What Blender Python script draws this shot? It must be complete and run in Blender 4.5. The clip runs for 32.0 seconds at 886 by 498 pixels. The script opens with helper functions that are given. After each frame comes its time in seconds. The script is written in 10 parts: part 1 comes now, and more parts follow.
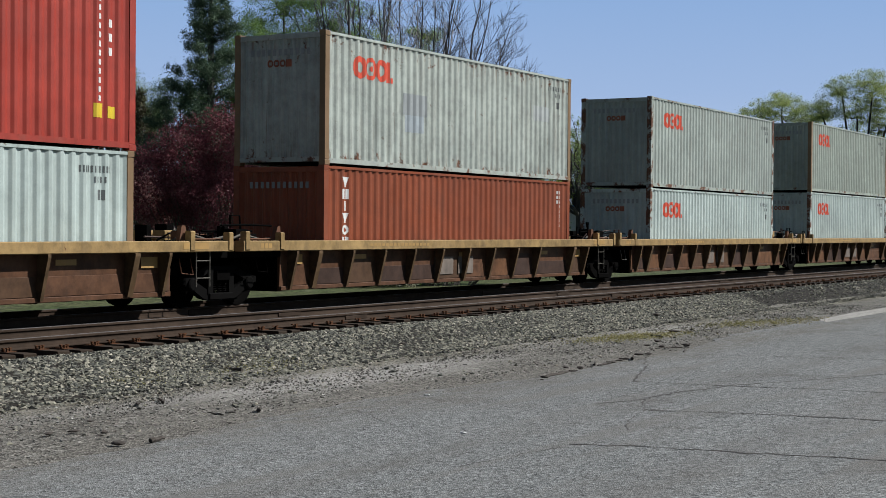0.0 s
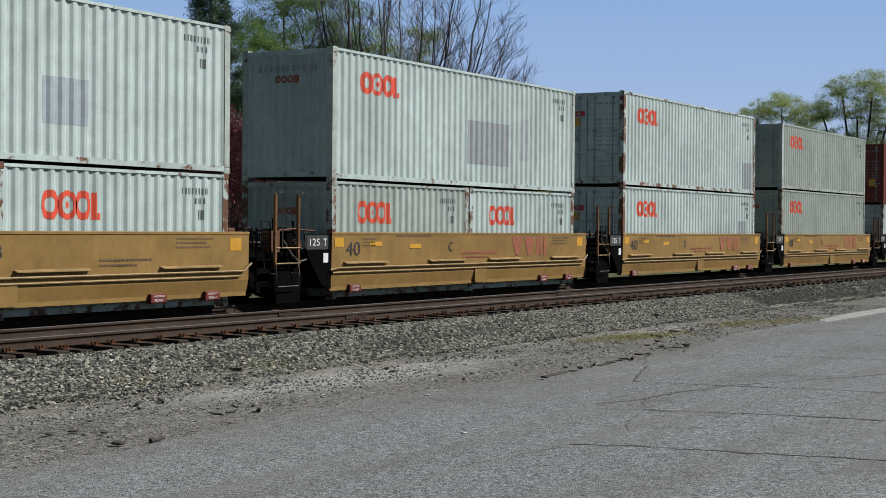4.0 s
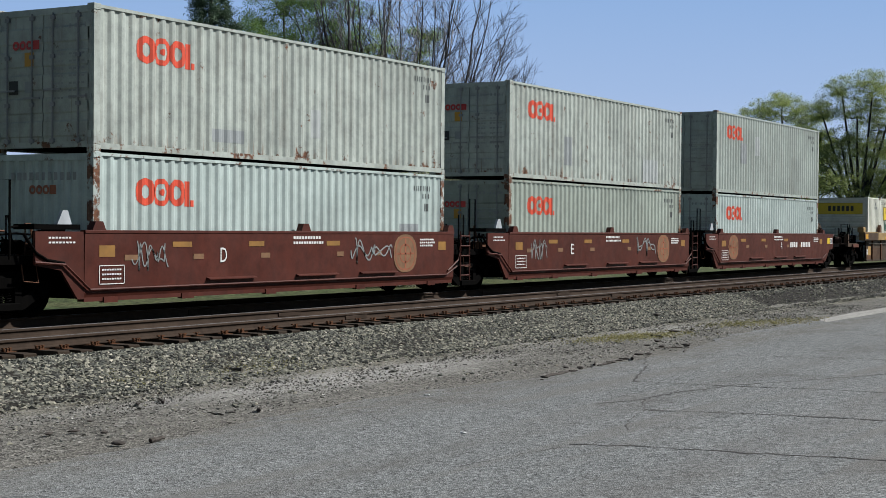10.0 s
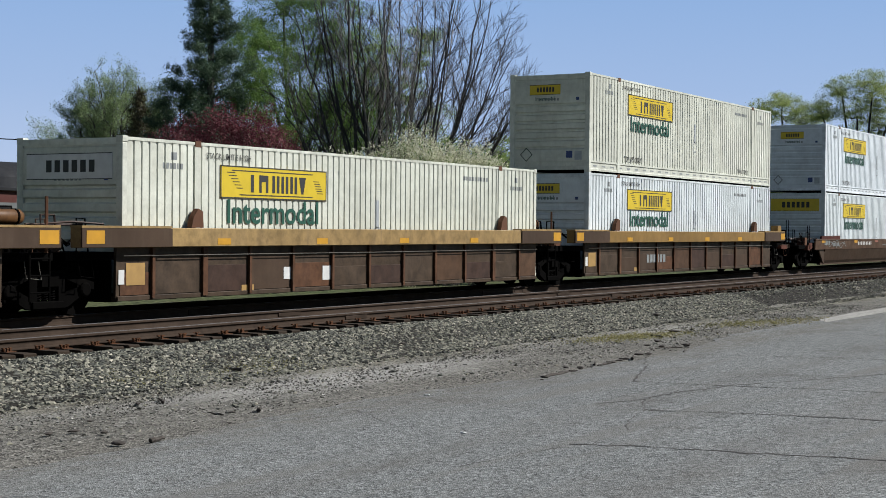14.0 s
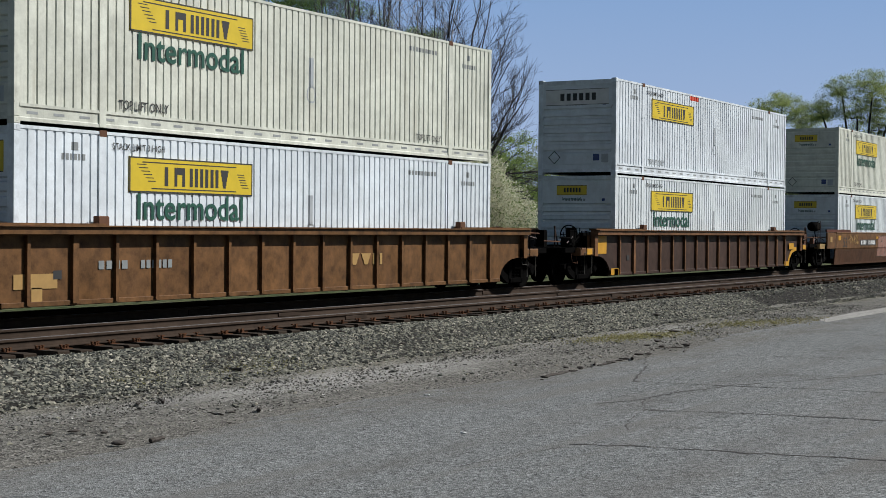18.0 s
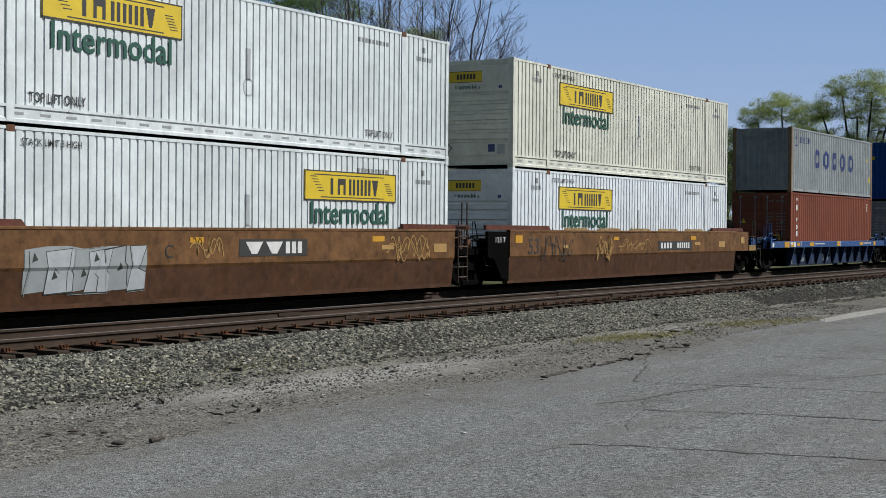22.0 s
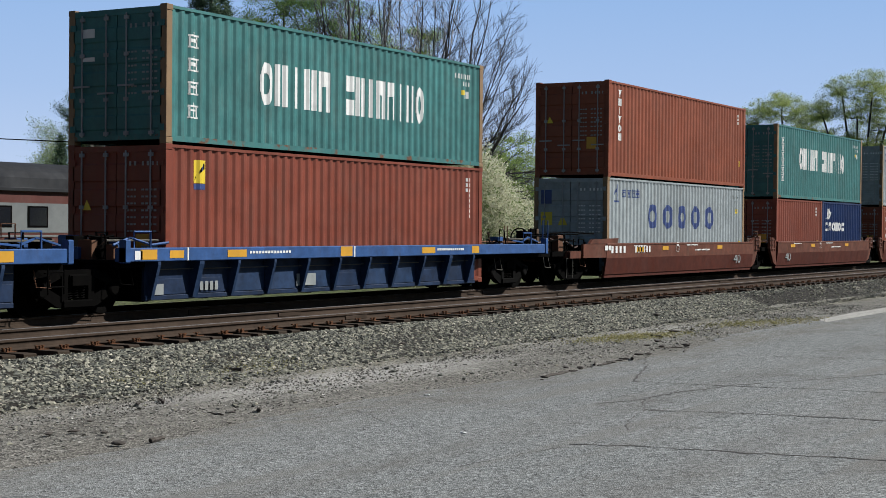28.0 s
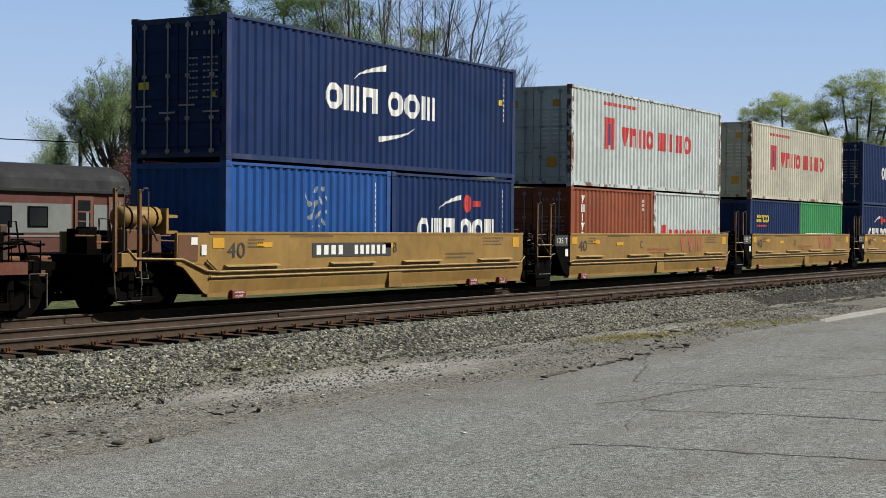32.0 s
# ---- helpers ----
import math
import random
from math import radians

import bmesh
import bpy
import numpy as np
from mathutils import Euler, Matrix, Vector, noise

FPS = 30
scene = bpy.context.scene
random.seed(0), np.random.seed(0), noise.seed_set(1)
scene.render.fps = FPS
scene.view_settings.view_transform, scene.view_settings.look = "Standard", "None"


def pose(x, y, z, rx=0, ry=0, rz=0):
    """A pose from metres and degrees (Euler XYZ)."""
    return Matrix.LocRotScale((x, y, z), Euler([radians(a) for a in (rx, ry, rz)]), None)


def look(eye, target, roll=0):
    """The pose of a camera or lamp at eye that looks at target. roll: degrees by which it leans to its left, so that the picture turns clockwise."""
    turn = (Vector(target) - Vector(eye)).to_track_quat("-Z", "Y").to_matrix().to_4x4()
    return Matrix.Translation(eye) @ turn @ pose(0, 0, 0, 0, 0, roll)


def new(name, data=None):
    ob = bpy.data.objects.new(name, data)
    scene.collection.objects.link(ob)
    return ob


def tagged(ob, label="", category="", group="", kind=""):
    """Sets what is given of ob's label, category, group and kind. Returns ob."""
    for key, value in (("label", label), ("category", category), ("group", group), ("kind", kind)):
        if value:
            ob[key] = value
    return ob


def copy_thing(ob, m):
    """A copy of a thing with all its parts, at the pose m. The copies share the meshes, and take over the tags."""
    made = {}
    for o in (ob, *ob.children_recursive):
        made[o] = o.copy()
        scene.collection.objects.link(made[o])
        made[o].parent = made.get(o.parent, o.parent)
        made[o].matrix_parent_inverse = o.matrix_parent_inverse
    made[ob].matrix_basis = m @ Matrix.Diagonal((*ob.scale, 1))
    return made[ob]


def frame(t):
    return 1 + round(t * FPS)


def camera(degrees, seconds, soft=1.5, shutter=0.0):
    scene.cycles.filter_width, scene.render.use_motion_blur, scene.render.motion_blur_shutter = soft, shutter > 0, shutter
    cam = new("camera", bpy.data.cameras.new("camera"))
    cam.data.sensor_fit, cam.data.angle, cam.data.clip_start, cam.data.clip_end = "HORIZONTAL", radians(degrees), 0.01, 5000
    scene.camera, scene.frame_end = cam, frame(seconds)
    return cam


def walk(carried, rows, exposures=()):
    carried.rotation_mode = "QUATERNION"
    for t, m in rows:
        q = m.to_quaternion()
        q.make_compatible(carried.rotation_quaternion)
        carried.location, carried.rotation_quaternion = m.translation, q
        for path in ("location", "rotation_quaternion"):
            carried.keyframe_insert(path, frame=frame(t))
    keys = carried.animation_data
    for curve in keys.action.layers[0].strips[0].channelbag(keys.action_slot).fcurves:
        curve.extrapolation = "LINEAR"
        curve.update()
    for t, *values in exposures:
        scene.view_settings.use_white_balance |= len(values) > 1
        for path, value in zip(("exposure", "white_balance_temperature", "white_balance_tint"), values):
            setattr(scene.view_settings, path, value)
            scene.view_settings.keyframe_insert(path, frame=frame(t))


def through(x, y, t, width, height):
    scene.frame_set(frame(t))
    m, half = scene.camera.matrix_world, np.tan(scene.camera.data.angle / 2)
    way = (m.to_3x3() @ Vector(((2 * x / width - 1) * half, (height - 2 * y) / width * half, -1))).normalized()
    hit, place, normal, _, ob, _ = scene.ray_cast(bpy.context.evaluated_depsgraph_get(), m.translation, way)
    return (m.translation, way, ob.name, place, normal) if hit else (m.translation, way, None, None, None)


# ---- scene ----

# The line is straight along x; the train runs towards -x. RAIL_Z is the top of the rails, y = 0 the middle of the track in use.
RAIL_Z = 0.19
EYE = Vector((0.0, -20.044, 1.76))
YAW, PITCH, LEAN = radians(59.883), radians(-0.756), 0.470
AIM = Vector((math.sin(YAW) * math.cos(PITCH), math.cos(YAW) * math.cos(PITCH), math.sin(PITCH)))
cam = camera(32.04, 32.0, soft=0.8)
walk(cam, [(0.0, look(EYE, EYE + AIM, LEAN)), (32.0, look(EYE, EYE + AIM, LEAN))],
     [(0, 0.33, 6500, 10), (4, 0.33, 6500, 10), (8, 0.38, 6500, 10), (16, 0.40, 6500, 10), (17, 0.23, 6500, 10), (18, 0.16, 6500, 10), (23, 0.16, 6500, 10), (24, 0.22, 6500, 10), (25, 0.42, 6500, 10), (28, 0.53, 6530, 9), (30, 0.55, 6830, 8), (32, 0.56, 7000, 8)])

# How far the train has run at each time, in metres.
RUN = [(0, 0.0), (1, 17.674), (2, 35.354), (3, 53.029), (4.5, 79.38), (6, 105.732), (7, 123.291), (8, 140.856), (9, 158.393),
       (10, 175.959), (11, 193.532), (12, 211.11), (13, 228.69), (14.5, 254.93), (16, 281.09), (17, 298.573), (18, 316.039),
       (19, 333.542), (20, 351.063), (21, 368.52), (22, 386.02), (23, 403.573), (24, 421.118), (25, 438.706), (26.5, 465.10),
       (28, 491.473), (29, 509.049), (30, 526.673), (31, 544.363), (32, 562.085)]

# ---- light ----
SUN_UP, SUN_TURN = radians(41), radians(141)
world = bpy.data.worlds.new("sky")
scene.world = world
world.use_nodes = True
wn = world.node_tree.nodes
sky = wn.new("ShaderNodeTexSky")
sky.sky_type, sky.sun_disc = "NISHITA", False
sky.sun_elevation, sky.sun_rotation = SUN_UP, SUN_TURN
sky.air_density, sky.dust_density, sky.ozone_density = 1.3, 0.3, 6.0
world.node_tree.links.new(sky.outputs[0], wn["Background"].inputs[0])
wn["Background"].inputs[1].default_value = 0.036
sun = new("sun", bpy.data.lights.new("sun", "SUN"))
sun.data.energy, sun.data.angle, sun.data.color = 5.0, radians(0.53), (1.0, 0.985, 0.955)
SUN_FROM = Vector((math.sin(SUN_TURN) * math.cos(SUN_UP), math.cos(SUN_TURN) * math.cos(SUN_UP), math.sin(SUN_UP)))
sun.matrix_world = look(SUN_FROM * 200, (0, 0, 0))
scene.view_settings.exposure = 0.0

# ---- materials ----


def mat_base(name):
    m = bpy.data.materials.new(name)
    m.use_nodes = True
    nt = m.node_tree
    return m, nt, nt.nodes["Principled BSDF"]


def node(nt, kind, **inputs):
    n = nt.nodes.new(kind)
    for k, v in inputs.items():
        n.inputs[k.replace("_", " ")].default_value = v
    return n


def coords(nt, scale=(1, 1, 1), jitter=True):
    """Object coordinates, shifted by the object's random number."""
    tc = nt.nodes.new("ShaderNodeTexCoord")
    mp = nt.nodes.new("ShaderNodeMapping")
    mp.inputs["Scale"].default_value = scale
    if jitter:
        oi = nt.nodes.new("ShaderNodeObjectInfo")
        mul = nt.nodes.new("ShaderNodeMath")
        mul.operation = "MULTIPLY"
        mul.inputs[1].default_value = 53.0
        nt.links.new(oi.outputs["Random"], mul.inputs[0])
        add = nt.nodes.new("ShaderNodeVectorMath")
        nt.links.new(tc.outputs["Object"], add.inputs[0])
        nt.links.new(mul.outputs[0], add.inputs[1])
        nt.links.new(add.outputs[0], mp.inputs["Vector"])
    else:
        nt.links.new(tc.outputs["Object"], mp.inputs["Vector"])
    return mp.outputs[0]


def noise_tex(nt, vec, scale, detail=4.0, rough=0.55):
    n = node(nt, "ShaderNodeTexNoise", Scale=scale, Detail=detail, Roughness=rough)
    nt.links.new(vec, n.inputs["Vector"])
    return n.outputs["Fac"]


def ramp(nt, fac, stops):
    r = nt.nodes.new("ShaderNodeValToRGB")
    el = r.color_ramp.elements
    while len(el) < len(stops):
        el.new(0.5)
    for e, (p, c) in zip(el, stops):
        e.position, e.color = p, (*c, 1) if len(c) == 3 else c
    nt.links.new(fac, r.inputs[0])
    return r.outputs[0]


def grey(v):
    return (v, v, v)


def mix(nt, fac, a, b, mode="MIX"):
    m = nt.nodes.new("ShaderNodeMix")
    m.data_type, m.blend_type = "RGBA", mode
    for sock, v in ((m.inputs["Factor"], fac), (m.inputs["A"], a), (m.inputs["B"], b)):
        if isinstance(v, bpy.types.NodeSocket):
            nt.links.new(v, sock)
        elif isinstance(v, (int, float)):
            sock.default_value = v
        else:
            sock.default_value = (*v, 1)
    return m.outputs["Result"]


def bump(nt, bsdf, height, strength=0.3, dist=0.01):
    b = node(nt, "ShaderNodeBump", Strength=strength, Distance=dist)
    nt.links.new(height, b.inputs["Height"])
    nt.links.new(b.outputs[0], bsdf.inputs["Normal"])


MATS, TINT = {}, {}


def paint(name, col, rough=0.5, fade=0.18, dirt=0.35, rust=0.0, dirtcol=(0.1216, 0.0912, 0.0646), metal=0.0, scale=1.0, spec=0.3, edge=0.0, mottle=0.2):
    """Weathered paint: broad fading, runs down the metal, and rust in spots."""
    if name in MATS:
        return MATS[name]
    m, nt, b = mat_base(name)
    v = coords(nt, (scale, scale, scale))
    broad = noise_tex(nt, v, 0.55, 3)
    c = mix(nt, ramp(nt, broad, [(0.3, grey(0)), (0.7, grey(1))]), [x * (1 - fade) for x in col],
            [min(1, x * (1 + fade * 0.5) + fade * 0.006) for x in col])
    runs = noise_tex(nt, coords(nt, (5 * scale, 5 * scale, 0.35 * scale)), 1.0, 5, 0.65)
    patch = noise_tex(nt, v, 1.7, 4)
    runm = node(nt, "ShaderNodeMath")
    runm.operation = "MULTIPLY"
    nt.links.new(ramp(nt, runs, [(0.48, grey(0)), (0.78, grey(1))]), runm.inputs[0])
    nt.links.new(ramp(nt, patch, [(0.35, grey(0.15)), (0.75, grey(1))]), runm.inputs[1])
    dm = node(nt, "ShaderNodeMath")
    dm.operation = "MULTIPLY"
    dm.inputs[1].default_value = dirt
    nt.links.new(runm.outputs[0], dm.inputs[0])
    c = mix(nt, dm.outputs[0], c, dirtcol)
    fine = noise_tex(nt, v, 38.0, 3)
    c = mix(nt, 0.12, c, ramp(nt, fine, [(0.3, grey(0.35)), (0.7, grey(0.9))]), "MULTIPLY")
    blot = noise_tex(nt, v, 3.3, 7, 0.7)
    c = mix(nt, mottle, c, ramp(nt, blot, [(0.33, grey(0.35)), (0.52, grey(0.95)), (0.72, grey(1.5))]), "MULTIPLY")
    rr = None
    if rust > 0:
        spots = noise_tex(nt, v, 2.6, 9, 0.72)
        lo = 0.80 - 0.34 * rust
        if edge:
            # rust gathers along the foot and the upper rail of a box
            sep = nt.nodes.new("ShaderNodeSeparateXYZ")
            nt.links.new(coords(nt, (1, 1, 1 / 2.9), False), sep.inputs[0])
            foot = ramp(nt, sep.outputs["Z"], [(0.0, grey(edge)), (0.05, grey(edge * 0.75)), (0.16, grey(0)), (0.80, grey(0)), (0.89, grey(edge * 0.5)), (1.0, grey(edge * 0.7))])
            more = node(nt, "ShaderNodeMath")
            nt.links.new(spots, more.inputs[0])
            nt.links.new(foot, more.inputs[1])
            spots = more.outputs[0]
        rr = ramp(nt, spots, [(lo, grey(0)), (lo + 0.05, grey(1))])
        if edge:
            # thin runs of rust that bleed down from the rails and the worn spots
            thin = noise_tex(nt, coords(nt, (11, 11, 0.55)), 1.0, 4, 0.6)
            wet = node(nt, "ShaderNodeMath")
            wet.operation = "MULTIPLY_ADD"
            wet.inputs[1].default_value = 1.1
            nt.links.new(foot, wet.inputs[0])
            nt.links.new(thin, wet.inputs[2])
            bleed = ramp(nt, wet.outputs[0], [(lo + 0.0, grey(0)), (lo + 0.12, grey(0.55))])
            c = mix(nt, bleed, c, (0.135, 0.068, 0.03))
        rc = ramp(nt, noise_tex(nt, v, 14, 4), [(0.3, (0.0532, 0.0228, 0.0137)), (0.7, (0.1596, 0.0646, 0.0304))])
        c = mix(nt, rr, c, rc)
    nt.links.new(c, b.inputs["Base Color"])
    b.inputs["Metallic"].default_value, b.inputs["Specular IOR Level"].default_value = metal, spec
    nt.links.new(ramp(nt, patch, [(0.2, grey(max(0.15, rough - 0.12))), (0.8, grey(min(1, rough + 0.2)))]), b.inputs["Roughness"])
    bump(nt, b, fine, 0.12, 0.004)
    MATS[name], TINT[name] = m, col
    return m


def worn(m, rust):
    """The same paint where it chips first, on rails and posts."""
    name = m.name
    return paint(f"{name}, chipped and rusting {rust}", TINT[name], rust=rust, dirt=0.5, mottle=0.35)


def flat(name, col, rough=0.6, var=0.15, scale=4.0, metal=0.0):
    """A plain finish with slight mottling."""
    if name in MATS:
        return MATS[name]
    m, nt, b = mat_base(name)
    v = coords(nt)
    n = noise_tex(nt, v, scale, 5)
    c = mix(nt, ramp(nt, n, [(0.3, grey(0)), (0.7, grey(1))]), [x * (1 - var) for x in col], [min(1, x * (1 + var)) for x in col])
    nt.links.new(c, b.inputs["Base Color"])
    b.inputs["Roughness"].default_value, b.inputs["Metallic"].default_value = rough, metal
    bump(nt, b, n, 0.08, 0.004)
    MATS[name] = m
    return m


def leaf_mat(name, lo, hi, through=0.25):
    if name in MATS:
        return MATS[name]
    m, nt, b = mat_base(name)
    geo = nt.nodes.new("ShaderNodeNewGeometry")
    c = ramp(nt, geo.outputs["Random Per Island"], [(0.0, lo), (1.0, hi)])
    nt.links.new(c, b.inputs["Base Color"])
    b.inputs["Roughness"].default_value, b.inputs["Specular IOR Level"].default_value = 0.6, 0.25
    tr = nt.nodes.new("ShaderNodeBsdfTranslucent")
    nt.links.new(c, tr.inputs[0])
    mx = nt.nodes.new("ShaderNodeMixShader")
    mx.inputs[0].default_value = through
    nt.links.new(b.outputs[0], mx.inputs[1])
    nt.links.new(tr.outputs[0], mx.inputs[2])
    nt.links.new(mx.outputs[0], nt.nodes["Material Output"].inputs[0])
    MATS[name] = m
    return m


def bark_mat(name, col):
    m, nt, b = mat_base(name)
    n = noise_tex(nt, coords(nt, (6, 6, 1.2), False), 3.0, 6, 0.7)
    nt.links.new(ramp(nt, n, [(0.3, [x * 0.55 for x in col]), (0.7, [x * 1.3 for x in col])]), b.inputs["Base Color"])
    b.inputs["Roughness"].default_value = 0.9
    bump(nt, b, n, 0.6, 0.03)
    return m


def stone_mat(name, stops, scale=6.0):
    m, nt, b = mat_base(name)
    geo = nt.nodes.new("ShaderNodeNewGeometry")
    c = ramp(nt, geo.outputs["Random Per Island"], stops)
    n = noise_tex(nt, coords(nt, (1, 1, 1), False), scale * 8, 4)
    c = mix(nt, 0.35, c, ramp(nt, n, [(0.3, grey(0.4)), (0.7, grey(1.0))]), "MULTIPLY")
    nt.links.new(c, b.inputs["Base Color"])
    b.inputs["Roughness"].default_value, b.inputs["Specular IOR Level"].default_value = 0.9, 0.2
    bump(nt, b, n, 0.4, 0.004)
    return m


def ground_mat(name, a, bcol, spots, fine_scale, bump_d=0.006, broad_scale=0.25, speck=0.5, streak=0.0, pale=(), silt=()):
    """Loose or paved ground: two broad tones, a third in patches, and fine specks."""
    m, nt, b = mat_base(name)
    v = coords(nt, (1, 1, 1), False)
    broad = noise_tex(nt, v, broad_scale, 5, 0.6)
    c = mix(nt, ramp(nt, broad, [(0.35, grey(0)), (0.65, grey(1))]), a, bcol)
    patch = noise_tex(nt, v, broad_scale * 3.7, 6, 0.65)
    c = mix(nt, ramp(nt, patch, [(0.56, grey(0)), (0.72, grey(0.8))]), c, spots)
    vo = node(nt, "ShaderNodeTexVoronoi", Scale=fine_scale)
    nt.links.new(v, vo.inputs["Vector"])
    sp = ramp(nt, vo.outputs["Color"], [(0.1, grey(1 - speck)), (0.9, grey(1 + speck * 0.6))])
    c = mix(nt, 1.0, c, sp, "MULTIPLY")
    fine = noise_tex(nt, v, fine_scale * 0.35, 5, 0.8)
    c = mix(nt, 0.75, c, ramp(nt, fine, [(0.32, grey(0.45)), (0.68, grey(1.35))]), "MULTIPLY")
    mid = noise_tex(nt, v, 7.0, 6, 0.75)
    c = mix(nt, 0.55, c, ramp(nt, mid, [(0.34, grey(0.62)), (0.66, grey(1.3))]), "MULTIPLY")
    if streak:
        lines = noise_tex(nt, coords(nt, (0.10, 1.6, 1), False), 1.0, 6, 0.6)
        c = mix(nt, ramp(nt, lines, [(0.52, grey(0)), (0.68, grey(streak))]), c, spots)
    for x, y, r, amount in pale:
        # a pale spill of crushed limestone, stretched along the line
        mp = nt.nodes.new("ShaderNodeMapping")
        mp.inputs["Location"].default_value = (-x / r, -y / (r * 0.24), 0)
        mp.inputs["Scale"].default_value = (1 / r, 1 / (r * 0.24), 0)
        nt.links.new(v, mp.inputs["Vector"])
        gr = nt.nodes.new("ShaderNodeTexGradient")
        gr.gradient_type = "SPHERICAL"
        nt.links.new(mp.outputs[0], gr.inputs[0])
        spill = node(nt, "ShaderNodeMath")
        spill.operation = "MULTIPLY"
        nt.links.new(gr.outputs["Fac"], spill.inputs[0])
        nt.links.new(ramp(nt, noise_tex(nt, v, 5.0, 6, 0.75), [(0.38, grey(0.2)), (0.6, grey(1.6 * amount))]), spill.inputs[1])
        c = mix(nt, ramp(nt, spill.outputs[0], [(0.05, grey(0)), (0.4, grey(amount))]), c, (0.38, 0.3724, 0.3496))
    for y, half, col, amount in silt:
        # silt and moss washed together in a band along the line
        sep = nt.nodes.new("ShaderNodeSeparateXYZ")
        wav = noise_tex(nt, coords(nt, (0.35, 0.0, 0), False), 1.0, 4, 0.6)
        nt.links.new(v, sep.inputs[0])
        off = node(nt, "ShaderNodeMath")
        off.operation, off.inputs[1].default_value = "ADD", -y
        nt.links.new(sep.outputs["Y"], off.inputs[0])
        sway = node(nt, "ShaderNodeMath")
        sway.operation, sway.inputs[1].default_value, sway.inputs[2].default_value = "MULTIPLY_ADD", half * 1.4, -half * 0.7
        nt.links.new(wav, sway.inputs[0])
        both_ = node(nt, "ShaderNodeMath")
        nt.links.new(off.outputs[0], both_.inputs[0])
        nt.links.new(sway.outputs[0], both_.inputs[1])
        far = node(nt, "ShaderNodeMath")
        far.operation = "ABSOLUTE"
        nt.links.new(both_.outputs[0], far.inputs[0])
        broken = noise_tex(nt, coords(nt, (1.0, 2.2, 1), False), 2.3, 7, 0.7)
        msk = node(nt, "ShaderNodeMath")
        msk.operation = "MULTIPLY"
        nt.links.new(ramp(nt, far.outputs[0], [(0.0, grey(1)), (half * 0.45, grey(0.75)), (half, grey(0))]), msk.inputs[0])
        nt.links.new(ramp(nt, broken, [(0.38, grey(0.1)), (0.58, grey(amount))]), msk.inputs[1])
        c = mix(nt, msk.outputs[0], c, mix(nt, 0.6, col, sp, "MULTIPLY"))
    nt.links.new(c, b.inputs["Base Color"])
    b.inputs["Roughness"].default_value, b.inputs["Specular IOR Level"].default_value = 0.92, 0.15
    bump(nt, b, vo.outputs["Distance"], 0.6, bump_d)
    return m


# paints of the containers
GREY_A = paint("pale grey-green paint", (0.2874, 0.3280, 0.2863), rust=0.3, dirt=0.6, edge=0.13)
GREY_B = paint("pale grey paint", (0.3080, 0.3510, 0.3220), rust=0.27, dirt=0.55, edge=0.11)
GREY_C = paint("dull grey-olive paint", (0.2822, 0.3120, 0.2536), rust=0.1, dirt=0.5, edge=0.1)
GREY_D = paint("bright white-green paint", (0.3927, 0.4650, 0.4437), rust=0.22, dirt=0.45, edge=0.09)
GREY_R = paint("rust-streaked grey paint", (0.353, 0.391, 0.358), rust=0.5, dirt=0.7, edge=0.13, mottle=0.35)
TRITON = paint("brick-red brown paint", (0.2120, 0.0475, 0.0165), rust=0.08, dirt=0.25, edge=0.05)
BRICK = paint("deep brick-red paint", (0.163, 0.034, 0.0172), rust=0.08, dirt=0.25, edge=0.05)
TRITON_B = paint("orange-brown paint", (0.1893, 0.0442, 0.0186), rust=0.05, dirt=0.2, edge=0.05)
MAROON = paint("maroon paint", (0.1368, 0.0219, 0.0168), rust=0.05, dirt=0.2, edge=0.05)
RED = paint("vermilion red paint", (0.304, 0.0342, 0.0213), rust=0.03, dirt=0.12)
COSCO_G = paint("light blue-grey paint", (0.2520, 0.2846, 0.2961), rust=0.14, dirt=0.5, edge=0.14, mottle=0.3)
BLUE_C = paint("royal blue paint", (0.0028, 0.062, 0.262), rust=0.02, dirt=0.12, dirtcol=(0.02, 0.024, 0.04), spec=0.15)
BLUE_N = paint("navy blue paint", (0.0022, 0.0165, 0.076), rust=0.03, dirt=0.2, dirtcol=(0.012, 0.014, 0.022), spec=0.15)
BLUE_M = paint("mid blue paint", (0.008, 0.058, 0.222), rust=0.04, dirt=0.2, dirtcol=(0.02, 0.024, 0.04), spec=0.15)
GREEN_S = paint("sea green paint", (0.034, 0.142, 0.140), rust=0.12, dirt=0.35, edge=0.13, mottle=0.35)
GREEN_E = paint("bright green paint", (0.0228, 0.2128, 0.0684), rust=0.02, dirt=0.1)
CREAM = paint("cream white paint", (0.4256, 0.4104, 0.3344), rust=0.06, dirt=0.4, edge=0.1)
WHITE_Y = paint("off-white paint", (0.404, 0.445, 0.446), rust=0.06, dirt=0.4, edge=0.1)
JBW = paint("white paint", (0.620, 0.669, 0.681), rust=0.05, dirt=0.35, dirtcol=(0.2432, 0.228, 0.1824), edge=0.07)
JBW_B = paint("yellowed white paint", (0.5939, 0.6083, 0.5294), rust=0.08, dirt=0.55, dirtcol=(0.2432, 0.1976, 0.1216), edge=0.12, mottle=0.25)
JBW_C = paint("clean white paint", (0.643, 0.693, 0.727), rust=0.02, dirt=0.12, dirtcol=(0.266, 0.2508, 0.2128))
